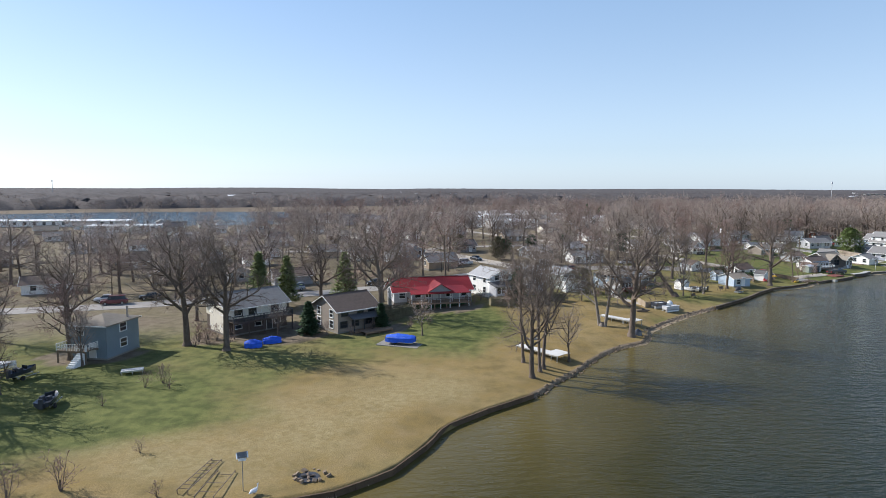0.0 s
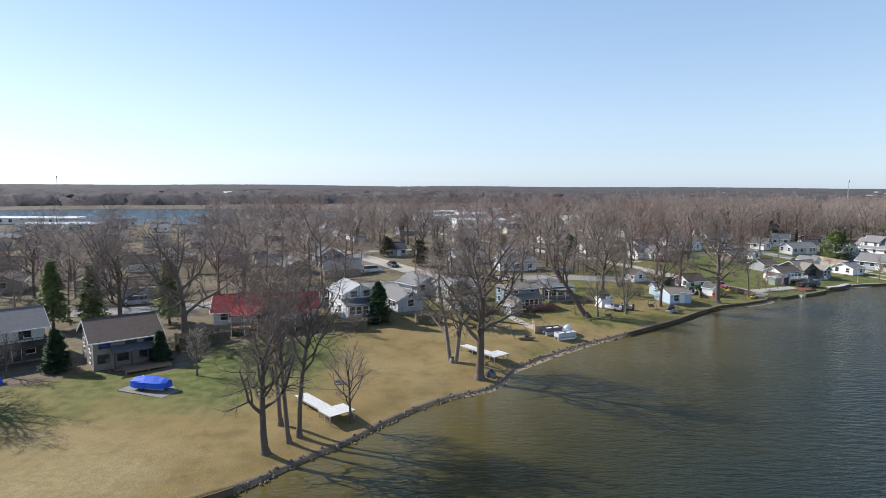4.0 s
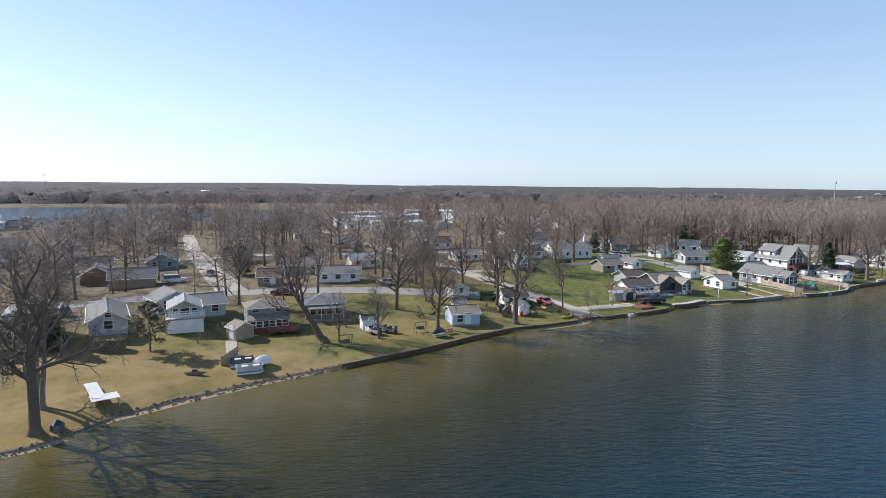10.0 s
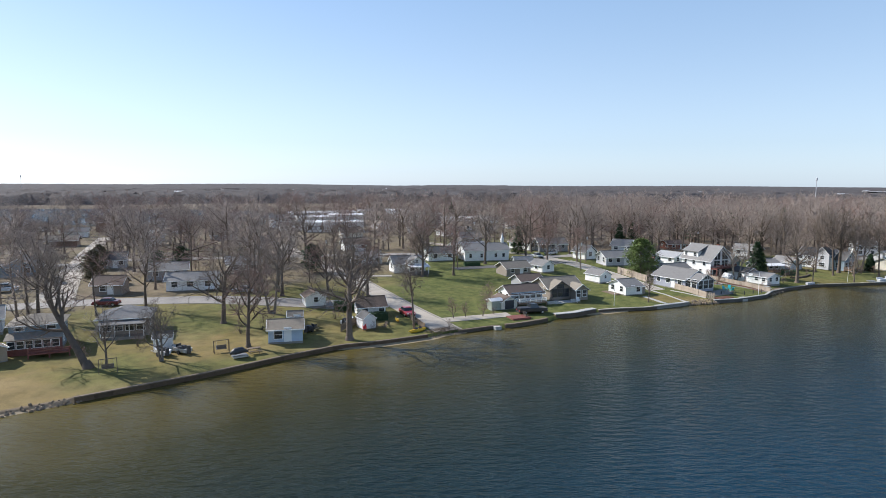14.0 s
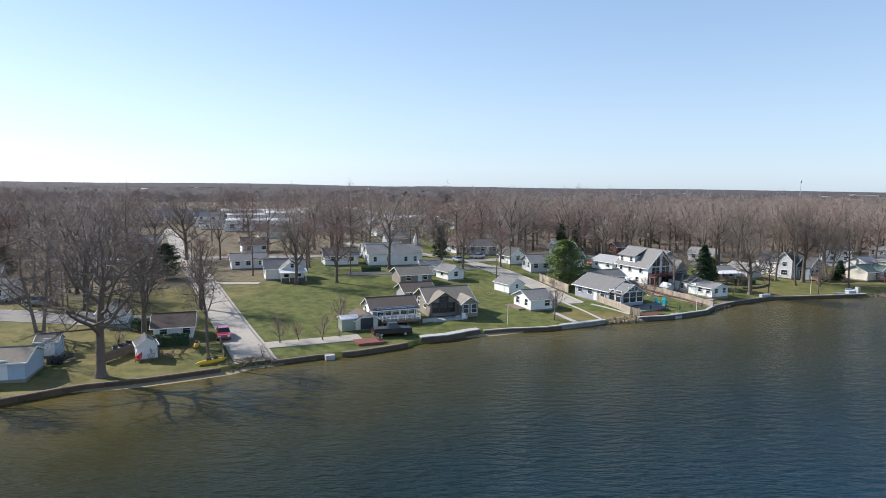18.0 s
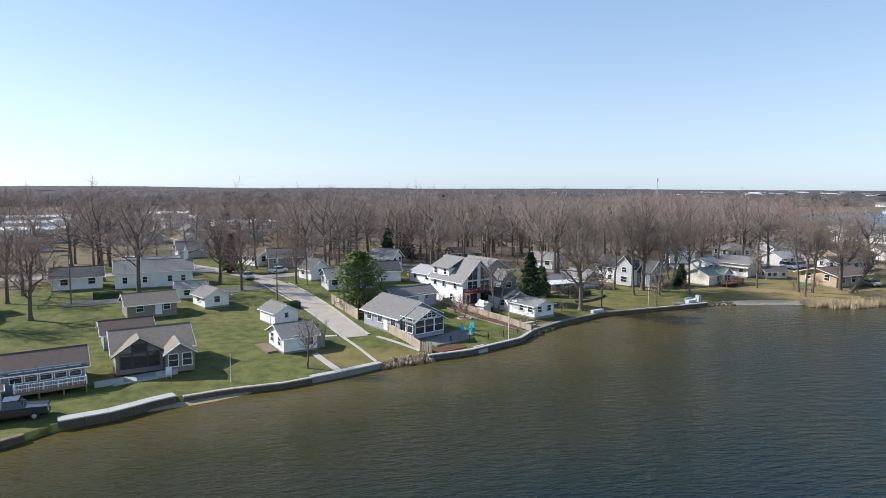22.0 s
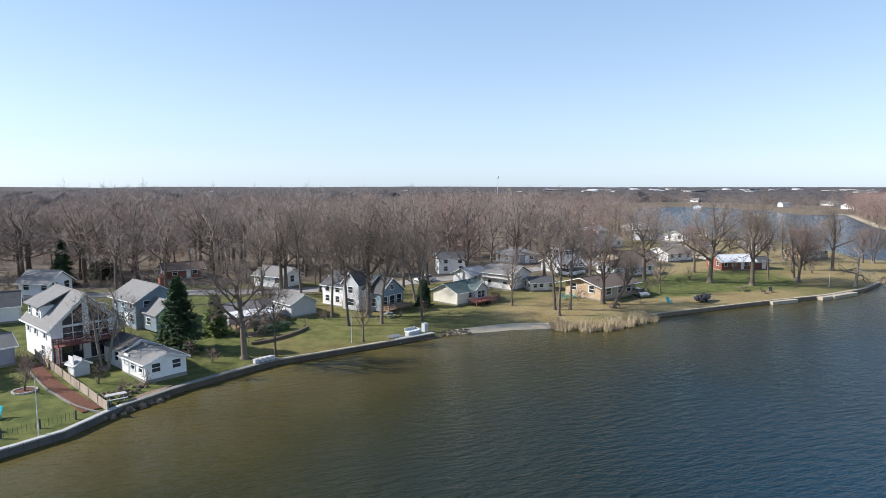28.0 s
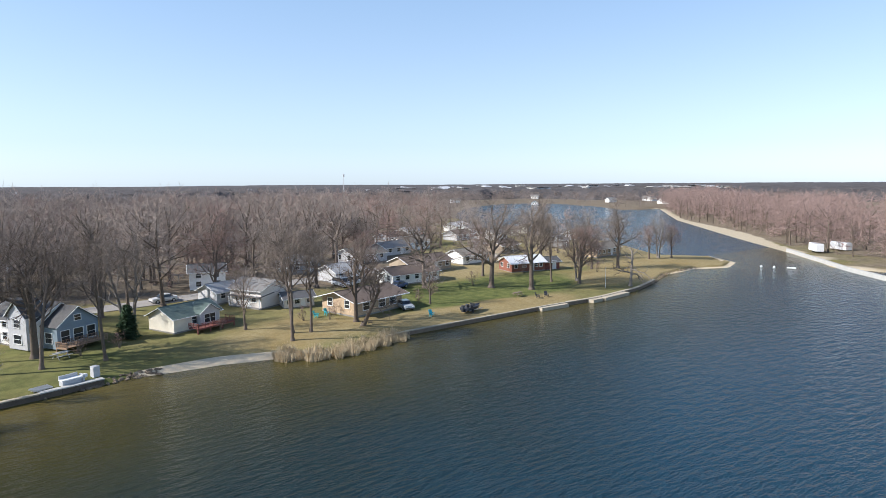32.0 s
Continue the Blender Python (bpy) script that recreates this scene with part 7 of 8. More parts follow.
for x, y, s in ((-33, 77.5, .9), (-34.5, 76, .8), (-31.5, 75.5, .7), (-27.2, 58, .5), (-36.5, 70, .5), (-22.6, 50.4, .5), (-33, 98, 1.0), (-30.5, 95.5, 1.0), (-34.8, 99, .9), (-3, 104.5, .7), (0, 106, .6), (8, 119, .6), (-6, 117, .7), (20.6, 123.5, .8), (24, 131.5, .9), (22, 130, .9), (36.8, 130.4, .7), (53.4, 135.4, .8), (89, 153.8, .6), (101, 157, .6),
                (164.5, 203.8, 1.0), (166, 206.5, .9), (176, 197.2, .6), (173.8, 196.2, .6), (171.4, 199.5, .8), (158.6, 206, .7), (204.5, 226.6, .8), (206.5, 223.6, .7), (222, 226, .5), (196, 216, .5), (192.5, 218.5, .9), (268, 222.5, 1.3), (262, 218, 1.0), (246, 218, .9), (300, 231, 1.2), (-30.5, 51.5, 1.2), (-34, 50.5, 1.0), (-35.5, 97, 1.1), (-36.2, 99.5, 1.2), (-33.8, 95.6, 0.9), (-35, 94, 0.8), (-16.5, 100.4, .8), (-12.5, 100.6, .7), (-9.5, 102.2, .7), (9.4, 121.4, .8), (10.8, 123.4, .9), (18.4, 124.4, 1.0), (38.4, 134.6, .8), (47.6, 137.2, .8), (56.6, 142.6, .9), (58.4, 145.4, 1.0), (50, 139.6, .8), (68.6, 150.4, .9), (71.2, 153, .9), (81.4, 160.8, .9), (109.2, 165.8, .5), (121.6, 177.4, .6), (143.6, 193.6, .7), (146.8, 206, .9), (153, 203.6, .7), (160.6, 212.6, .9), (163, 208.6, .8), (180.4, 205.8, .8), (182.6, 203.2, .7), (186.6, 214.2, 1.0), (190, 213.2, .9), (199.6, 219.4, .8), (211, 216.8, .8), (215.4, 218, .8), (228.6, 219.6, .7), (240.4, 217.6, .9), (244, 216, .8), (258, 221, 1.1), (281, 226, 1.1), (311, 224, 1.2), (315, 222, 1.0)):
    bush(x, y, s)


def hedge(x, y, rot, L, W, H, label, needle=NEEDLE, seed=3):
    """A clipped evergreen hedge: many small leaf tufts over a block."""
    ob = empty("hedge", x, y, None, rot, label, "hedge", "hedges")
    rnd = random.Random(seed)
    c = Shape()
    for _ in range(int(90 * L * max(W, H))):
        fx = rnd.uniform(-L / 2, L / 2)
        side = rnd.random()
        if side < .45:
            p = Vector((fx, rnd.uniform(-W / 2, W / 2), H * rnd.uniform(.94, 1.05)))
        else:
            p = Vector((fx, W / 2 * rnd.choice((-1, 1)) * rnd.uniform(.92, 1.05), rnd.uniform(.05, H)))
        d = [Vector((rnd.uniform(-1, 1), rnd.uniform(-1, 1), rnd.uniform(-.4, 1))).normalized() * .2 for _ in range(3)]
        c.add([p + d[0], p + d[1], p + d[2]], [(0, 1, 2)])
    c.box(-L / 2 + .05, -W / 2 + .1, -.3, L / 2 - .05, W / 2 - .1, H * .93)
    c.put("foliage", needle, ob)


hedge(87.9, 160.4, 18, 5.2, 1.6, 1.3, "dark clipped evergreen hedge before the cottage")
hedge(82.2, 167.2, 14, 4.2, 1.3, 1.6, "tall dark hedge beside the white cottage", seed=4)
hedge(2, 119.8, 12, 12, 1.2, .8, "low shrubs along the red-roofed house porch", seed=5)
hedge(-6.6, 111.6, 40, 4.4, 2.0, 2.2, "large dark shrubs between the lake houses", CEDAR, seed=11)
hedge(-4.2, 114.6, 30, 3.4, 1.6, 1.7, "rounded olive shrubs beside the red-roofed house", CEDAR, seed=12)
hedge(14.6, 119.6, 10, 5.0, 1.6, 1.5, "dark shrubs along the lawn below the white cottage", CEDAR, seed=13)
hedge(26.4, 125.6, 12, 4.0, 1.6, 1.6, "dark shrubs at the white cottages", CEDAR, seed=14)
hedge(191.2, 215.2, 18, 5, 1.2, 1.0, "low rounded hedge by the lake lawn", seed=6)
hedge(223.6, 224.4, 22, 3, 1.0, .8, "low shrubs at the ranch house gable", seed=7)
hedge(150.4, 198.2, -54, 1.3, 1.1, 1.5, "dark rounded shrub at the gray house", seed=8)
hedge(138.2, 208.8, 30, 3.5, 1.2, 1.0, "row of dark shrubs behind the white garage", seed=9)
hedge(108, 219.6, 15, 4.5, 1.3, 1.0, "dark clipped shrubs before the church", seed=10)


def fence(pts, h, material, label, post=2.2, board=0.16, gap=0.015, cap=False):
    """A board fence: posts, rails and single boards."""
    a0 = pts[0]
    ob = empty("fence", a0[0], a0[1], 0, 0, label, "fence", "fences")
    for a, b in zip(pts, pts[1:]):
        a, b = Vector((*a, 0)), Vector((*b, 0))
        d = (b - a)
        n = max(1, round(d.length / post))
        ang = math.degrees(math.atan2(d.y, d.x))
        for k in range(n + 1):
            p = a.lerp(b, k / n)
            g = gz(p.x, p.y)
            s = Shape()
            s.box(-.06, -.06, -.4, .06, .06, h + .1)
            q = s.put("post", material, ob)
            q.matrix_basis = pose(p.x - a0[0], p.y - a0[1], g, 0, 0, ang)
        m = int(d.length / (board + gap))
        me = None
        for k in range(m):
            p = a.lerp(b, (k + .5) / m)
            if me is None:
                s = Shape()
                s.box(-board / 2, -.02, .06, board / 2, .02, h)
                q = s.put("board", material, ob)
                me = q.data
            else:
                q = new("board", me)
                q.parent = ob
            q.matrix_basis = pose(p.x - a0[0], p.y - a0[1], gz(p.x, p.y), 0, 0, ang)
    return ob


fence([(144.9, 211.6), (148.6, 200.6)], 1.7, FENCEWOOD, "pale wooden board fence beside the lane", board=.3)
fence([(151.6, 194.8), (155.4, 183.6)], 1.3, FENCEWOOD, "pale weathered fence beside the gray house", board=.3)
fence([(155.4, 183.6), (156.6, 182.6)], 1.3, FENCEWOOD, "short fence end at the shore wall", board=.3)
fence([(164.0, 211.2), (166.8, 205), (170, 197.4), (172.9, 191.2)], 1.0, FENCEWOOD, "low board fence beside the mulched bed", board=.45, post=2.4)
fence([(149, 211.5), (155.5, 214.6)], 1.6, DKWOOD, "dark board fence beside the outbuilding", board=.3)
fence([(83.8, 152.6), (86.4, 160.4)], 1.2, TIMBER, "weathered board fence down to the shore", board=.3)
fence([(97.0, 155.0), (94.4, 161.0)], 1.0, TIMBER, "low wooden fence by the ramp", board=.3)
fence([(44.0, 126.4), (43.6, 121.2), (46.2, 122.2)], 1.2, TAN, "tan board screen behind the stored boats", board=.3)
fence([(160, 186.9), (165.5, 187.8), (170.5, 190.2)], .75, DKTRIM, "black metal railing along the shore lawn", board=.02, gap=.3, post=2.6)


def pole(x, y, h, label, arm=True, name="utility_pole", r=.13, material=None):
    ob = empty(name, x, y, None, 20, label, name.replace("_", " "), "poles")
    s = Shape()
    s.tube([(0, 0, -.4), (0, 0, h)], [r, r * .7], 8)
    s.put("shaft", material or TIMBER, ob)
    if arm:
        block(ob, "crossarm", TIMBER, -1.1, -.06, h - .7, 1.1, .06, h - .55)
        s = Shape()
        s.tube([(0, -.28, h - 2.0), (0, -.28, h - 1.2)], .17, 8)
        s.put("transformer", METAL, ob)
    return ob


WIRES = [(135.9, 214.4), (140.6, 228), (127, 262)]
for x, y in WIRES + [(23.5, 162), (8, 190), (64, 178), (104, 215), (-14, 148), (-48, 136), (70, 214), (205, 250), (182, 252)]:
    pole(x, y, 8.5, "weathered wooden utility pole by the street")
for a, b in zip(WIRES, WIRES[1:]):
    for off in (-.9, .9):
        s = Shape()
        A, B = Vector((a[0] + off, a[1], gz(*a) + 7.95)), Vector((b[0] + off, b[1], gz(*b) + 7.95))
        s.tube([A.lerp(B, k / 8) - Vector((0, 0, 1.2 * (1 - (k / 4 - 1) ** 2) * .5)) for k in range(9)], .02, 4)
        tagged(s.put("power_line", DKTRIM), "thin sagging power line between poles", "cable")


def flag(x, y, h, label):
    ob = empty("flagpole", x, y, None, 0, label, "flagpole", "poles")
    s = Shape()
    s.tube([(0, 0, -.3), (0, 0, h)], [.05, .03], 8)
    s.put("pole", TRIM, ob)
    s = Shape()
    s.tube([(0, 0, h), (0, 0, h + .1)], .06, 8)
    s.put("finial", METAL, ob)


flag(168.2, 187.2, 5, "slim white flagpole without a flag on the lawn")
flag(200, 205.8, 3.6, "slim metal lamp pole on the shore lawn")
flag(133.6, 175.2, 3.0, "slim pole on the green lawn")
flag(300.8, 208.5, 4, "white flagpole on the stone landing")
# chairs, toys and gear on the lawns


def garden_chair(x, y, rot, material, label):
    ob = empty("garden_chair", x, y, None, rot, label, "chair", "garden chairs")
    block(ob, "seat", material, -.3, -.3, .34, .3, .3, .4)
    s = Shape()
    s.slab([(-.3, .28, .38), (.3, .28, .38), (.3, .55, 1.05), (-.3, .55, 1.05)], .05)
    s.put("backrest", material, ob)
    for xx in (-.27, .22):
        for yy in (-.27, .24):
            block(ob, "leg", material, xx, yy, 0, xx + .05, yy + .05, .34)
        block(ob, "armrest", material, xx - .04, -.3, .58, xx + .1, .4, .63)
        block(ob, "arm_post", material, xx, -.27, .4, xx + .05, -.22, .58)


for x, y, rot, m, lb in ((162.8, 191.2, 20, TEAL, "teal slatted chair on the patio lawn"), (164.2, 192.2, -30, TEAL, "teal slatted chair beside another"), (163.8, 190.2, 190, TEAL, "teal slatted chair on the grass"), (114.8, 164.4, 30, TIMBER, "brown garden chair by the deck"),
                         (87.4, 153.6, 10, REDP, "red plastic chair on the lawn"), (89, 155.6, 60, TIMBER, "brown garden chair on the lawn"), (90.4, 155, -40, TIMBER, "brown garden chair facing the lake"), (127, 177.2, 10, TRIM, "white garden chair by the cabin"), (282, 208.8, 30, DKTRIM, "dark garden chair on the landing"), (284, 208.6, -20, DKTRIM, "dark garden chair beside the wall"), (243, 218.5, 40, TEAL, "blue-green chair on the lawn"), (245, 219, 10, TEAL, "blue-green toy chair on the lawn"), (258, 208.6, 0, TEAL, "teal chair near the wall"), (247.4, 209.5, 60, TIMBER, "old chair near the reeds")):
    garden_chair(x, y, rot, m, lb)


def kayak(x, y, rot, material, label, z=.05):
    ob = empty("kayak", x, y, None, rot, label, "kayak", "kayaks")
    s = Shape()
    s.tube([(-1.5, 0, .3 + z), (-.9, 0, .2 + z), (0, 0, .18 + z), (.9, 0, .2 + z), (1.5, 0, .3 + z)], [.02, .26, .34, .26, .02], 8)
    s.put("hull", material, ob, smooth_shade=True)
    s = Shape()
    s.tube([(-.25, 0, .5 + z), (.3, 0, .52 + z)], [.2, .2], 8)
    s.put("cockpit", DKTRIM, ob)


kayak(95.6, 153.6, 40, YELLOW, "yellow kayak lying at the shore wall")
kayak(96.2, 154.2, 45, YELLOW, "yellow kayak beside another one")
kayak(92.3, 158.6, 100, YELLOW, "yellow kayak leaning by the fence", .5)
kayak(41.6, 117.4, 0, TIMBER, "brown canoe upside down on the grass")


def swing(x, y, rot, label):
    ob = empty("swing_frame", x, y, None, rot, label, "swing", "swing frames")
    for xx in (-1, 1):
        s = Shape()
        s.tube([(xx, -.5, -.1), (xx, 0, 1.7), (xx, .5, -.1)], .05, 5)
        s.put("leg_frame", TIMBER, ob)
    s = Shape()
    s.tube([(-1.05, 0, 1.7), (1.05, 0, 1.7)], .05, 5)
    s.put("top_bar", TIMBER, ob)
    block(ob, "bench", TIMBER, -.7, -.25, .5, .7, .25, .56)
    block(ob, "bench_back", TIMBER, -.7, .2, .56, .7, .25, 1.0)
    for xx in (-.65, .65):
        s = Shape()
        s.tube([(xx, 0, .55), (xx, 0, 1.7)], .012, 4)
        s.put("chain", METAL, ob)


swing(69.2, 140.6, 30, "brown wooden swing frame near the shore wall")
swing(58.4, 131.6, 30, "weathered swing frame on the lawn")
swing(188.3, 211.5, 20, "brown garden swing beside the hedge")


def table(x, y, rot, label, m=None):
    m = m or TIMBER
    ob = empty("picnic_table", x, y, None, rot, label, "table", "picnic tables")
    block(ob, "tabletop", m, -.9, -.37, .7, .9, .37, .76)
    for sy in (-1, 1):
        block(ob, "bench", m, -.9, sy * .7 - .13, .42, .9, sy * .7 + .13, .47)
    for xx in (-.6, .6):
        for sy in (-1, 1):
            s = Shape()
            s.tube([(xx, sy * .7, 0), (xx, sy * .2, .7)], .045, 4)
            s.put("leg", m, ob)


table(73.6, 140.8, 35, "brown picnic table beside the shore tree")
table(173.4, 193.8, 15, "gray picnic table in the cottage garden", PALECONC)
table(209, 217.2, 25, "gray picnic table on the lake lawn", PALECONC)
table(280, 212, 0, "low wooden bench table on the lawn")
ob = empty("jet_ski", 72.3, 138.8, None, 35, "covered dark jet ski lift at the wall", "jet ski")
s = Shape()
s.tube([(-1.3, 0, .7), (-.6, 0, .95), (.3, 0, 1.0), (1.2, 0, .65)], [.15, .5, .45, .1], 8)
s.put("cover", DKTRIM, ob, smooth_shade=True)
block(ob, "cradle", METAL, -1, -.6, .1, 1, .6, .35)
ob = empty("covered_grill", 34.6, 101.2, None, 0, "grill under a dark gray-blue cover at the oak", "grill")
s = Shape()
s.tube([(0, 0, -.1), (0, 0, .6), (0, 0, 1.0)], [.75, .6, .1], 8)
s.put("cover", DKHULL, ob)
ob = empty("garden_shed", 109.7, 170.2, None, 25, "small pale green metal garden shed", "shed")
wing(ob, 0, 0, 0, 2.4, 2.0, 1.8, .35, SAGE, R_WHITE, over=.1, z0=-.3)
ob = empty("brush_pile", 99.9, 155.0, None, 0, "heap of brown branches and leaves at the ramp end", "brush pile")
s = Shape()
br = random.Random(9)
for k in range(300):
    a, r0 = br.uniform(0, 6.28), br.uniform(0, 2.1)
    p = Vector((r0 * math.cos(a) * 1.5 - r0 * math.sin(a) * .3, r0 * math.sin(a) * .7 + r0 * math.cos(a) * .75, br.uniform(0, .5) * (1 - r0 / 2.2)))
    d = Vector((br.uniform(-1, 1), br.uniform(-1, 1), br.uniform(-.1, .4))) * .7
    s.tube([p, p + d], [.03, .01], 4, cap=False)
s.put("brush", TIMBER, ob)

# lawn edging, paths and beds
slab_on("pavement_patio", 159.6, 188.6, 28, 6.4, 4.4, CONCRETE, "gray paved patio round the sunroom", .07)
strip("path_cottage", [(142.3, 183.6), (143.6, 179.6), (145.2, 176.8)], .8, PALECONC, "pale concrete garden path to the wall", "path", .07)
strip("path_lane", [(143.3, 191.9), (145.2, 192)], .8, PALECONC, "pale concrete path to the lane", "path", .07)
strip("path_lane_east", [(150.6, 190.8), (152.6, 188.2), (155.4, 183.6)], .5, PALECONC, "pale concrete edging along the lane", "path", .08)
strip("path_boats", [(41, 132.4), (42.4, 127), (45.4, 122.4)], 1.6, DRIVE, "worn concrete path to the stored boats", "path", .07)
strip("path_ramp_edge", [(102.7, 155.8), (85.4, 189.5), (76.8, 206.4)], .22, CONCRETE, "pale concrete kerb of the ramp street", "kerb", .11)
strip("path_lane_kerb", [(149.8, 179), (147.9, 185), (145.7, 192), (143.5, 199.6), (141, 207.4), (137.2, 216.8), (131.6, 231)], .35, PALECONC, "pale concrete kerb of the lane", "kerb", .1)
strip("path_lane_kerb_east", [(149.6, 192), (147.7, 199), (145.6, 207), (142.4, 216.6), (137, 231)], .35, PALECONC, "pale concrete kerb of the lane", "kerb", .1)
strip("path_drive_rise", [(79.5, 200.6), (88, 201.6)], 2.2, DRIVE, "short concrete drive to the hill cottage", "drive", .07)
strip("path_church", [(103, 214), (112, 217.5), (124, 222), (134, 229)], 4.5, ASPHALT, "cracked dark asphalt lot before the church", "pavement", .06)
strip("bed_mulch", [(164.4, 208.4), (166.2, 203.2), (168.1, 198.2), (169.9, 194.6), (171.6, 191.9)], (1.1, 1.7), MULCH, "red mulch bed along the fence", "bed", .1)
strip("bed_mulch_shore", [(156.8, 182.9), (158.8, 184.2), (161.2, 185)], 1.7, MULCH, "red mulch bed at the shore wall", "bed", .1)
slab_on("pavement_deck_red", 113.4, 164.0, 24, 3.6, 2.6, REDDECK, "reddish brown timber landing by the shore", .25)
slab_on("pavement_cabin", 124.2, 177.4, 26, 5.6, 2.2, PALECONC, "pale concrete landing before the cabin", .15)


# ---- shore edge ----
def shore_line(x0, x1, step=1.0):
    """Points along the water's edge, evenly spaced, with the way inland at each."""
    xs = np.linspace(x0, x1, 400)
    P = np.stack([xs, shore_y(xs)], 1)
    d = np.r_[0, np.cumsum(np.hypot(*np.diff(P, axis=0).T))]
    n = max(2, int(d[-1] / step) + 1)
    t = np.linspace(0, d[-1], n)
    Q = np.stack([np.interp(t, d, P[:, 0]), np.interp(t, d, P[:, 1])], 1)
    T = np.gradient(Q, axis=0)
    T /= np.linalg.norm(T, axis=1)[:, None]
    return Q, np.stack([-T[:, 1], T[:, 0]], 1)


def seawall(name, x0, x1, top, thick, material, label, cap=None, cap_w=None, panel=1.6, out=0.12, jitter=0.0):
    """A wall of single panels along the shore, with cap stones."""
    Q, N = shore_line(x0, x1, panel)
    ob = tagged(new(name), label, "seawall", kind="structure")
    rr = random.Random(int(x0))
    for i in range(len(Q) - 1):
        a, b = Vector((*Q[i], 0)), Vector((*Q[i + 1], 0))
        na, nb = Vector((*N[i], 0)), Vector((*N[i + 1], 0))
        j = rr.uniform(-jitter, jitter)
        g = (b - a).normalized() * .012
        lo, hi = -.6, top + j
        s = Shape()
        base = [a - na * out + g, b - nb * out - g, b + nb * (thick - out) - g, a + na * (thick - out) + g]
        s.add([(p.x, p.y, lo) for p in base] + [(p.x, p.y, hi) for p in base], [(3, 2, 1, 0), (4, 5, 6, 7), (0, 1, 5, 4), (1, 2, 6, 5), (2, 3, 7, 6), (3, 0, 4, 7)])
        s.put("panel", material, ob)
        if cap:
            w = cap_w or thick + .12
            base = [a - na * (out + .06) + g, b - nb * (out + .06) - g, b + nb * (w - out) - g, a + na * (w - out) + g]
            s = Shape()
            s.add([(p.x, p.y, hi + .002) for p in base] + [(p.x, p.y, hi + .12) for p in base], [(3, 2, 1, 0), (4, 5, 6, 7), (0, 1, 5, 4), (1, 2, 6, 5), (2, 3, 7, 6), (3, 0, 4, 7)])
            s.put("cap", cap, ob)


seawall("seawall_west", -60, 11.5, 0.57, .17, WALLWOOD, "dark brown weathered timber shore wall", None, None, 1.9)
seawall("seawall_mid", 59, 97.5, 0.56, .25, WALLWOOD, "dark brown timber shore wall with a worn cap", TIMBER, .34, 1.9)
seawall("seawall_ramp", 102.5, 109.5, 0.46, .3, DKCONC, "low dark shore wall beside the ramp", TIMBER, .35, 1.6)
seawall("seawall_deck", 110.5, 118.6, 0.55, .4, DKCONC, "dark shore wall below the timber landing", TIMBER, .5, 1.6)
seawall("seawall_cabin", 120.4, 129, 0.79, .6, DKCONC, "tall dark shore wall with a broad pale cap", PALECONC, 1.15, 1.7)
seawall("seawall_green", 129.6, 142, 0.56, .35, DKCONC, "gray block shore wall below the green lawn", DRIVE, .4, 1.5)
seawall("seawall_white", 142, 150, 0.6, .5, CONCRETE, "gray shore wall with a broad white ledge", PALECONC, .8, 1.6)
seawall("seawall_stone", 156, 174, 0.64, .5, STONE, "dark stone block shore wall in a curve with a pale cap", PALECONC, .42, 1.0, jitter=.01)
seawall("seawall_garden", 174, 190, 0.59, .6, DKCONC, "dark concrete shore wall by the cottage garden", CONCRETE, .6, 1.7)
seawall("seawall_pale", 190, 206, 0.56, .5, DKCONC, "dark concrete shore wall with a pale cap along the lake lawn", TANCONC, .45, 2.0)
seawall("seawall_boat", 206, 212, 0.59, .6, DKCONC, "dark concrete shore wall under the boat lift", PALECONC, .7, 2.0)
seawall("seawall_east", 246, 284, 0.56, .3, TIMBER, "long low timber shore wall with a weathered pale cap", TANCONC, .36, 2.2)
seawall("seawall_landing", 284, 318, 0.56, .5, TIMBER, "weathered landing wall on the east lawn", TANCONC, .6, 2.2)
bank_wall = tagged(new("seawall_bank"), "low pale concrete wall along the far bank lawn", "seawall", kind="structure")
for k in range(24):
    u0, u1 = 152 + 65 * k / 24, 152 + 65 * (k + 1) / 24
    a, b = Vector((float(np.interp(u0, BANK[:, 1], BANK[:, 0])), u0, 0)), Vector((float(np.interp(u1, BANK[:, 1], BANK[:, 0])), u1, 0))
    d = (b - a).normalized()
    n = Vector((d.y, -d.x, 0)) * 0.35
    s = Shape()
    base = [a + d * 0.02, b - d * 0.02, b - d * 0.02 + n * 2, a + d * 0.02 + n * 2]
    s.add([(q.x, q.y, -0.8) for q in base] + [(q.x, q.y, 1.0) for q in base], [(3, 2, 1, 0), (4, 5, 6, 7), (0, 1, 5, 4), (1, 2, 6, 5), (2, 3, 7, 6), (3, 0, 4, 7)])
    s.put("panel", PALECONC, bank_wall)
block(tagged(empty("pier", 108.9, 158.6, 0.2, 25), "short pale concrete pier stub", "pier"), "slab", PALECONC, -.6, -.9, -.6, .6, .5, .35)
block(tagged(empty("pier", 296.5, 203.0, 0.2, 6), "pale concrete landing stage along the wall", "pier"), "slab", TANCONC, -4.2, -.7, -.8, 4.2, .6, .38)
ob = tagged(empty("landing_crates", 188.2, 201.6, .68, 24), "white plastic crates stacked at the wall", "crate")
for k in range(4):
    block(ob, "crate", LTGRAY, -1.25 + k * .68, -.28, 0, -.72 + k * .68, .28, .5)

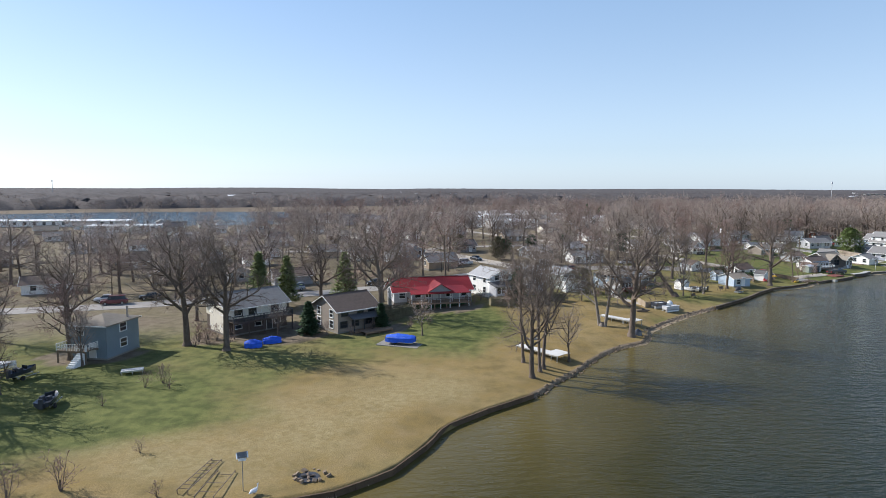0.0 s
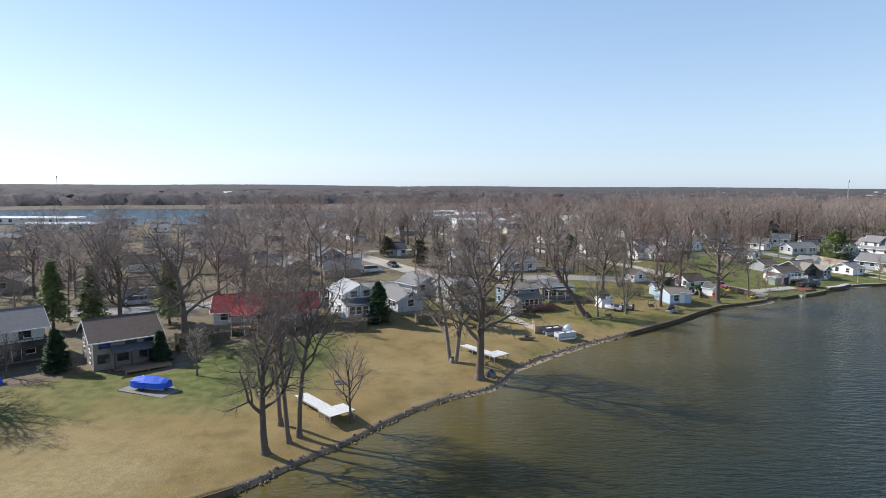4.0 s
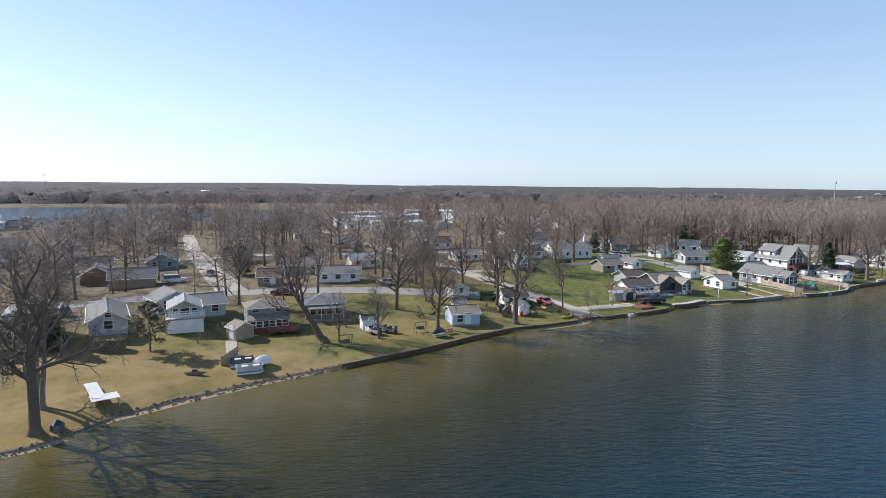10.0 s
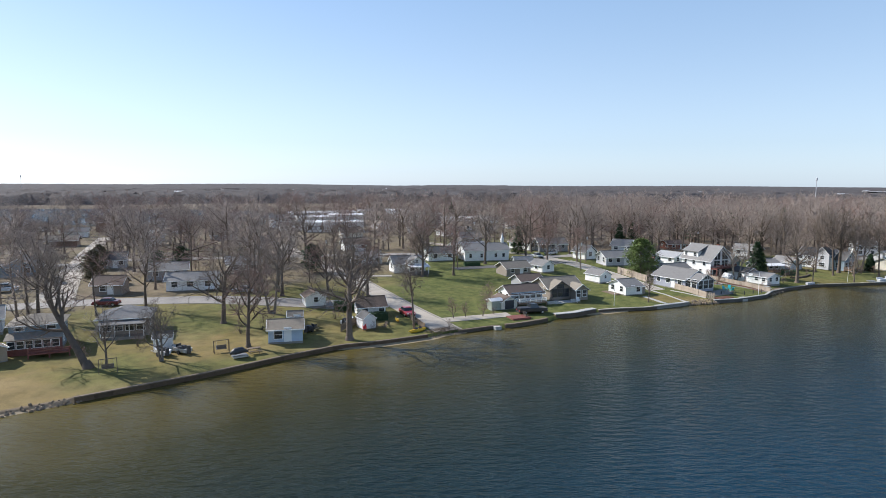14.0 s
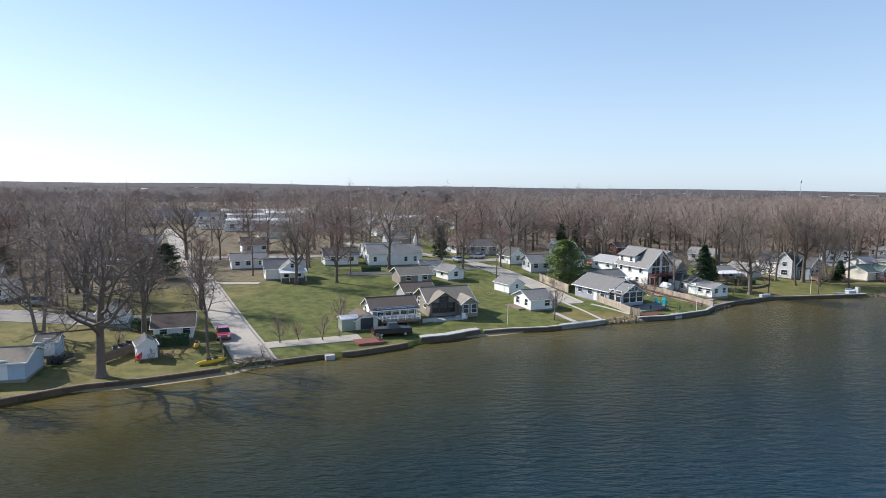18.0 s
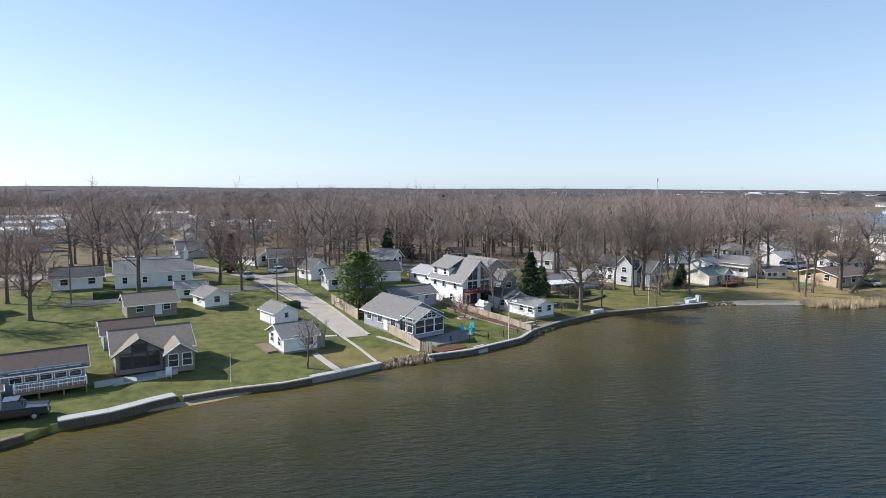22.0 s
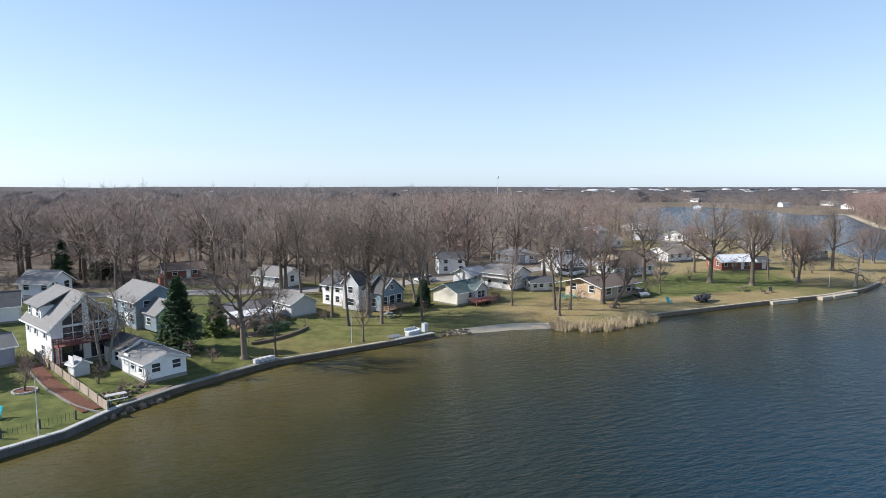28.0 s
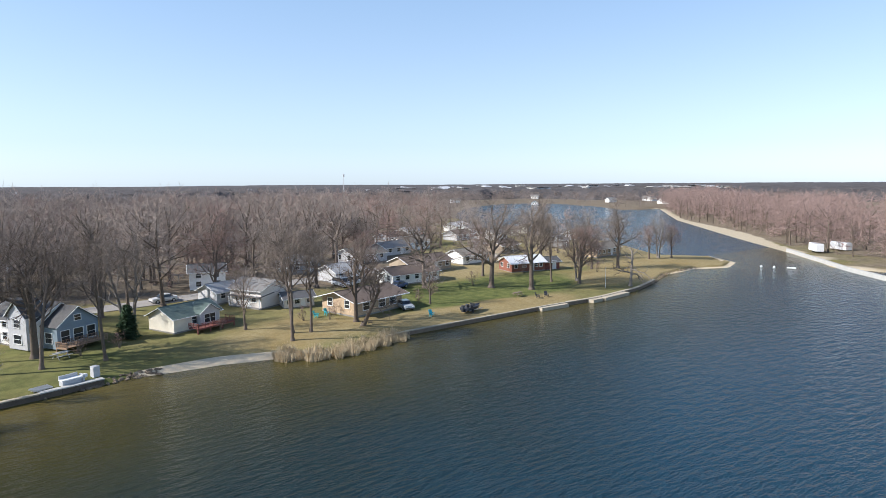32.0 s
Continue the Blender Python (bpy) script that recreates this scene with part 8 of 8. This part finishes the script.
ROCKS = []
rk = random.Random(6)
for k in range(6):
    bm = bmesh.new()
    bmesh.ops.create_icosphere(bm, subdivisions=1, radius=1)
    for v in bm.verts:
        v.co *= rk.uniform(.75, 1.15)
        v.co.z *= .7
    me = bpy.data.meshes.new("rock")
    bm.to_mesh(me)
    bm.free()
    me.materials.append(ROCK)
    ROCKS.append(me)


def riprap(name, x0, x1, n, label, size=(.18, .42), width=1.3):
    ob = tagged(new(name), label, "riprap", kind="structure")
    Q, N = shore_line(x0, x1, .1)
    for k in range(n):
        i = rk.randrange(len(Q))
        f = rk.uniform(-.5, .65)
        p = Q[i] + N[i] * f * width
        q = new("rock", rk.choice(ROCKS))
        q.parent = ob
        s = rk.uniform(*size)
        q.matrix_basis = Matrix.Translation((p[0], p[1], .04 + .45 * max(0, f + .15))) @ Euler((rk.uniform(0, 6), rk.uniform(0, 6), rk.uniform(0, 6))).to_matrix().to_4x4() @ Matrix.Diagonal((s, s * rk.uniform(.8, 1.3), s, 1))


riprap("riprap_bank", 11.5, 37, 210, "eroded rocky bank below the lawn", (.09, .21), .9)
riprap("riprap_stones", 36, 59.5, 290, "band of gray and brown riprap stones", (.11, .26), 1.1)
riprap("riprap_ramp", 97.4, 103.4, 60, "scattered stones at the ramp foot", (.12, .3), 1.2)
riprap("riprap_lane", 150, 156.4, 80, "pale rocks at the lane end", (.25, .6), 1.3)
riprap("riprap_garden", 172.6, 178, 50, "rocks beside the cottage garden wall", (.2, .45), 1.4)
riprap("riprap_east", 209.5, 218, 120, "gray stones along the east lawn edge", (.12, .28), 1.2)
riprap("riprap_point", 316, 345, 120, "stones and drift along the point", (.18, .4), 1.0)


def strand(name, x0, x1, w0, w1, label):
    """A sloping strip of sand at the water's edge."""
    Q, N = shore_line(x0, x1, .8)
    s = Shape()
    for i, (q, n) in enumerate(zip(Q, N)):
        e = max(0.0, math.sin(math.pi * i / (len(Q) - 1))) ** .5
        for f, z in ((-w0 * e - .05, -.06), (0.1, .1), (.4 + w1 * e, .42 if w1 > .2 else .2)):
            s.v.append((q[0] + n[0] * f, q[1] + n[1] * f, z + .05))
    for i in range(len(Q) - 1):
        for k in range(2):
            a = i * 3 + k
            s.f.append((a, a + 3, a + 4, a + 1))
    tagged(s.put(name, SAND if w1 > .2 else WETSAND), label, "beach", kind="structure")


strand("beach_west", 30, 59, .75, .1, "narrow pale sand below the stones")
strand("beach_ramp", 84, 104, 1.3, .1, "pale sand strip below the wall")
strand("beach_cabin", 126.5, 136, 1.3, .1, "small sand strip below the wall")
strand("beach_mid", 215, 235, .7, 1.2, "pale sandy beach beside the reeds")
strand("beach_point", 330, 369, 1.5, 2.4, "pale sandy edge of the point")

# dry reeds
rr = np.random.RandomState(7)


def reeds(name, x0, x1, n, hgt, label, band=(-2.2, 1.6)):
    Q, N = shore_line(x0, x1, .1)
    i = rr.randint(0, len(Q), n)
    f = rr.uniform(*band, n)
    x, y = Q[i, 0] + N[i, 0] * f, Q[i, 1] + N[i, 1] * f
    h = rr.uniform(.35, 1.0, n) * hgt * (0.75 + 0.3 * np.sin(x * 1.9) * np.sin(x * 0.7 + y * 1.3))
    a = rr.uniform(0, np.pi, n)
    lx, ly = rr.uniform(-.42, .42, n) * h, rr.uniform(-.42, .42, n) * h
    f_ = np.sin(x * 2.3 + 1) * 0.5
    x, y = x + N[i, 0] * f_, y + N[i, 1] * f_
    w = .05
    z0 = np.full(n, -.1)
    V = np.stack([np.stack([x - w * np.cos(a), y - w * np.sin(a), z0], -1), np.stack([x + w * np.cos(a), y + w * np.sin(a), z0], -1), np.stack([x + lx, y + ly, h], -1)], 1)
    ob = arrays(name, V.reshape(-1, 3), np.arange(3 * n).reshape(-1, 3), REED)
    tagged(ob, label, "reeds", kind="stuff")


reeds("reeds_east", 230.5, 249, 7000, 1.7, "stand of dry straw-coloured reeds in the water")
reeds("reeds_lane", 150.5, 156.5, 900, 1.2, "dry ornamental grass at the lane end", (-.3, 1.4))
reeds("grass_edge_west", -40, -6, 2600, .42, "pale straw drift along the shore wall", (.25, 1.1))
reeds("grass_edge_mid", 12, 60, 1800, .3, "straw grass tufts on the bank", (.3, 1.3))
reeds("grass_edge_east", 206, 232, 1200, .4, "straw grass tufts among the stones", (.2, 1.4))
reeds("reeds_point", 318, 340, 900, .9, "dry grass and drift on the point", (-.2, 1.5))
# marker buoys and a raft in the channel
for x, y in ((359, 205.5), (360.4, 203)):
    ob = tagged(empty("buoy", x, y, .1, 0), "small white marker buoy on the water", "buoy")
    s = Shape()
    s.tube([(0, 0, -.3), (0, 0, .2), (0, 0, .4)], [.3, .3, .1], 8)
    s.put("float", TRIM, ob)
ob = tagged(empty("raft", 361.6, 199.4, .1, -65), "low white swimming raft on the channel", "raft")
block(ob, "deck", TRIM, -1.0, -.45, 0, 1.0, .45, .25)
# ring of stones on the west lawn
ob = tagged(empty("fire_ring", 16.3, 96.9, None, 0), "low pale ring of stones on the lawn", "fire ring")
s = Shape()
s.tube([(.62 * math.cos(k * math.pi / 8), .55 * math.sin(k * math.pi / 8), .05) for k in range(17)], .13, 6, cap=False)
s.put("kerb", CONCRETE, ob)
s = Shape()
s.tube([(0, 0, -.1), (0, 0, .03)], .5, 12)
s.put("ash", DKTRIM, ob)
# distant mast
for x, y, h in ((533, 759, 28), (-719, 1250, 33)):
    ob = tagged(empty("mast", x, y, None, 0), "slender distant water tower mast above the woods", "mast")
    s = Shape()
    s.tube([(0, 0, 0), (0, 0, h)], [.4, .28], 6)
    s.put("shaft", LTGRAY, ob)
    s = Shape()
    s.tube([(0, 0, h - 1), (0, 0, h), (0, 0, h + 2), (0, 0, h + 3)], [.25, 1.0, 1.0, .25], 8)
    s.put("head", LTGRAY, ob)

# cottage garden and lawn beds by the curved wall
strip("edging_mulch", [(163.5, 207.6), (165.1, 204), (167, 198.7), (168.6, 196.1), (169.9, 192.8), (171, 191.2), (172.6, 190.9)], .15, CONCRETE, "pale curved edging stones of the mulch bed", "edging", .17, 1.0)
ob = tagged(empty("tree_bed", 165.0, 199.6, None, 0), "round red mulch bed with a stone edge", "bed")
s = Shape()
s.tube([(0, 0, -.2), (0, 0, .07)], 1.0, 18)
s.put("mulch", MULCH, ob)
for k in range(16):
    a = k * math.pi / 8
    b = block(ob, "stone", PALECONC, -.17, -.09, -.1, .17, .09, .14)
    b.matrix_basis = pose(1.02 * math.cos(a), 1.02 * math.sin(a), 0, 0, 0, math.degrees(a) + 90)
tree("small_b", 165.0, 199.6, .75, 20, "small reddish bare tree in a mulch ring")
house("tiny gray garden hut beside the fence", 169.2, 203.6, -60, 1.7, 1.5, 1.5, .6, LTGRAY, R_LIGHT, over=.15, windows="", door="S", name="hut", category="hut", base=.1)
ob = tagged(empty("rock_garden", 174.4, 196.4, None, 0), "heaps of garden rocks and edging before the cottage", "rock garden")
gr = random.Random(31)
for k in range(70):
    q = new("rock", gr.choice(ROCKS))
    q.parent = ob
    r0 = gr.uniform(.12, .3)
    u, v = gr.uniform(-3.2, 2.4), gr.uniform(-1.8, 2.2)
    x_, y_ = u * .55 - v * .7, u * .83 + v * .3
    q.matrix_basis = Matrix.Translation((x_, y_, r0 * .35)) @ Euler((gr.uniform(0, 6), gr.uniform(0, 6), 0)).to_matrix().to_4x4() @ Matrix.Diagonal((r0, r0 * 1.2, r0 * .8, 1))
for k in range(4):
    ob = tagged(empty("plank", 176.0 + k * .33, 194.6 + k * .42, None, 32), "long pale board lying by the garden wall", "plank", "boards")
    block(ob, "board", TIMBER if k % 2 else DECK, -1.6, -.12, .02 + .01 * k, 1.6, .12, .1)
strip("edging_lake_bed", [(187.8, 209), (190, 209.4), (191.8, 210.6), (194.2, 212.4), (196.1, 214.9)], .45, DKCONC, "low dark curved edging wall on the lawn", "edging", .35, 1.0)
slab_on("pavement_cottage_deck", 136.3, 187.0, -66, 4.6, 1.3, TIMBER, "small worn timber deck beside the white cottage", .2)
slab_on("pavement_sun_patio", 162.6, 190.8, 30, 2.4, 3.2, CONCRETE, "gray paved patio beside the sunroom", .06)
ob = tagged(empty("wall_steps", 163.2, 184.6, None, 28), "pale concrete steps down through the shore wall", "steps", kind="structure")
for k in range(3):
    block(ob, "step", PALECONC, -.8, -.35 * k - .35, -.6, .8, -.35 * k, .18 - .16 * k)

for x, y, rot, w, d, lb in ((280.0, 203.5, -2, 6.4, 1.7, "low beige concrete pier at the landing"), (290.6, 202.8, 4, 3.0, 1.5, "pale square landing stage on the point wall"), (305.5, 205.6, 20, 3.6, 1.1, "low concrete step beside the dead tree")):
    block(tagged(empty("pier", x, y, .1, rot), lb, "pier"), "slab", TANCONC, -w / 2, -d / 2, -.8, w / 2, d / 2, .46)
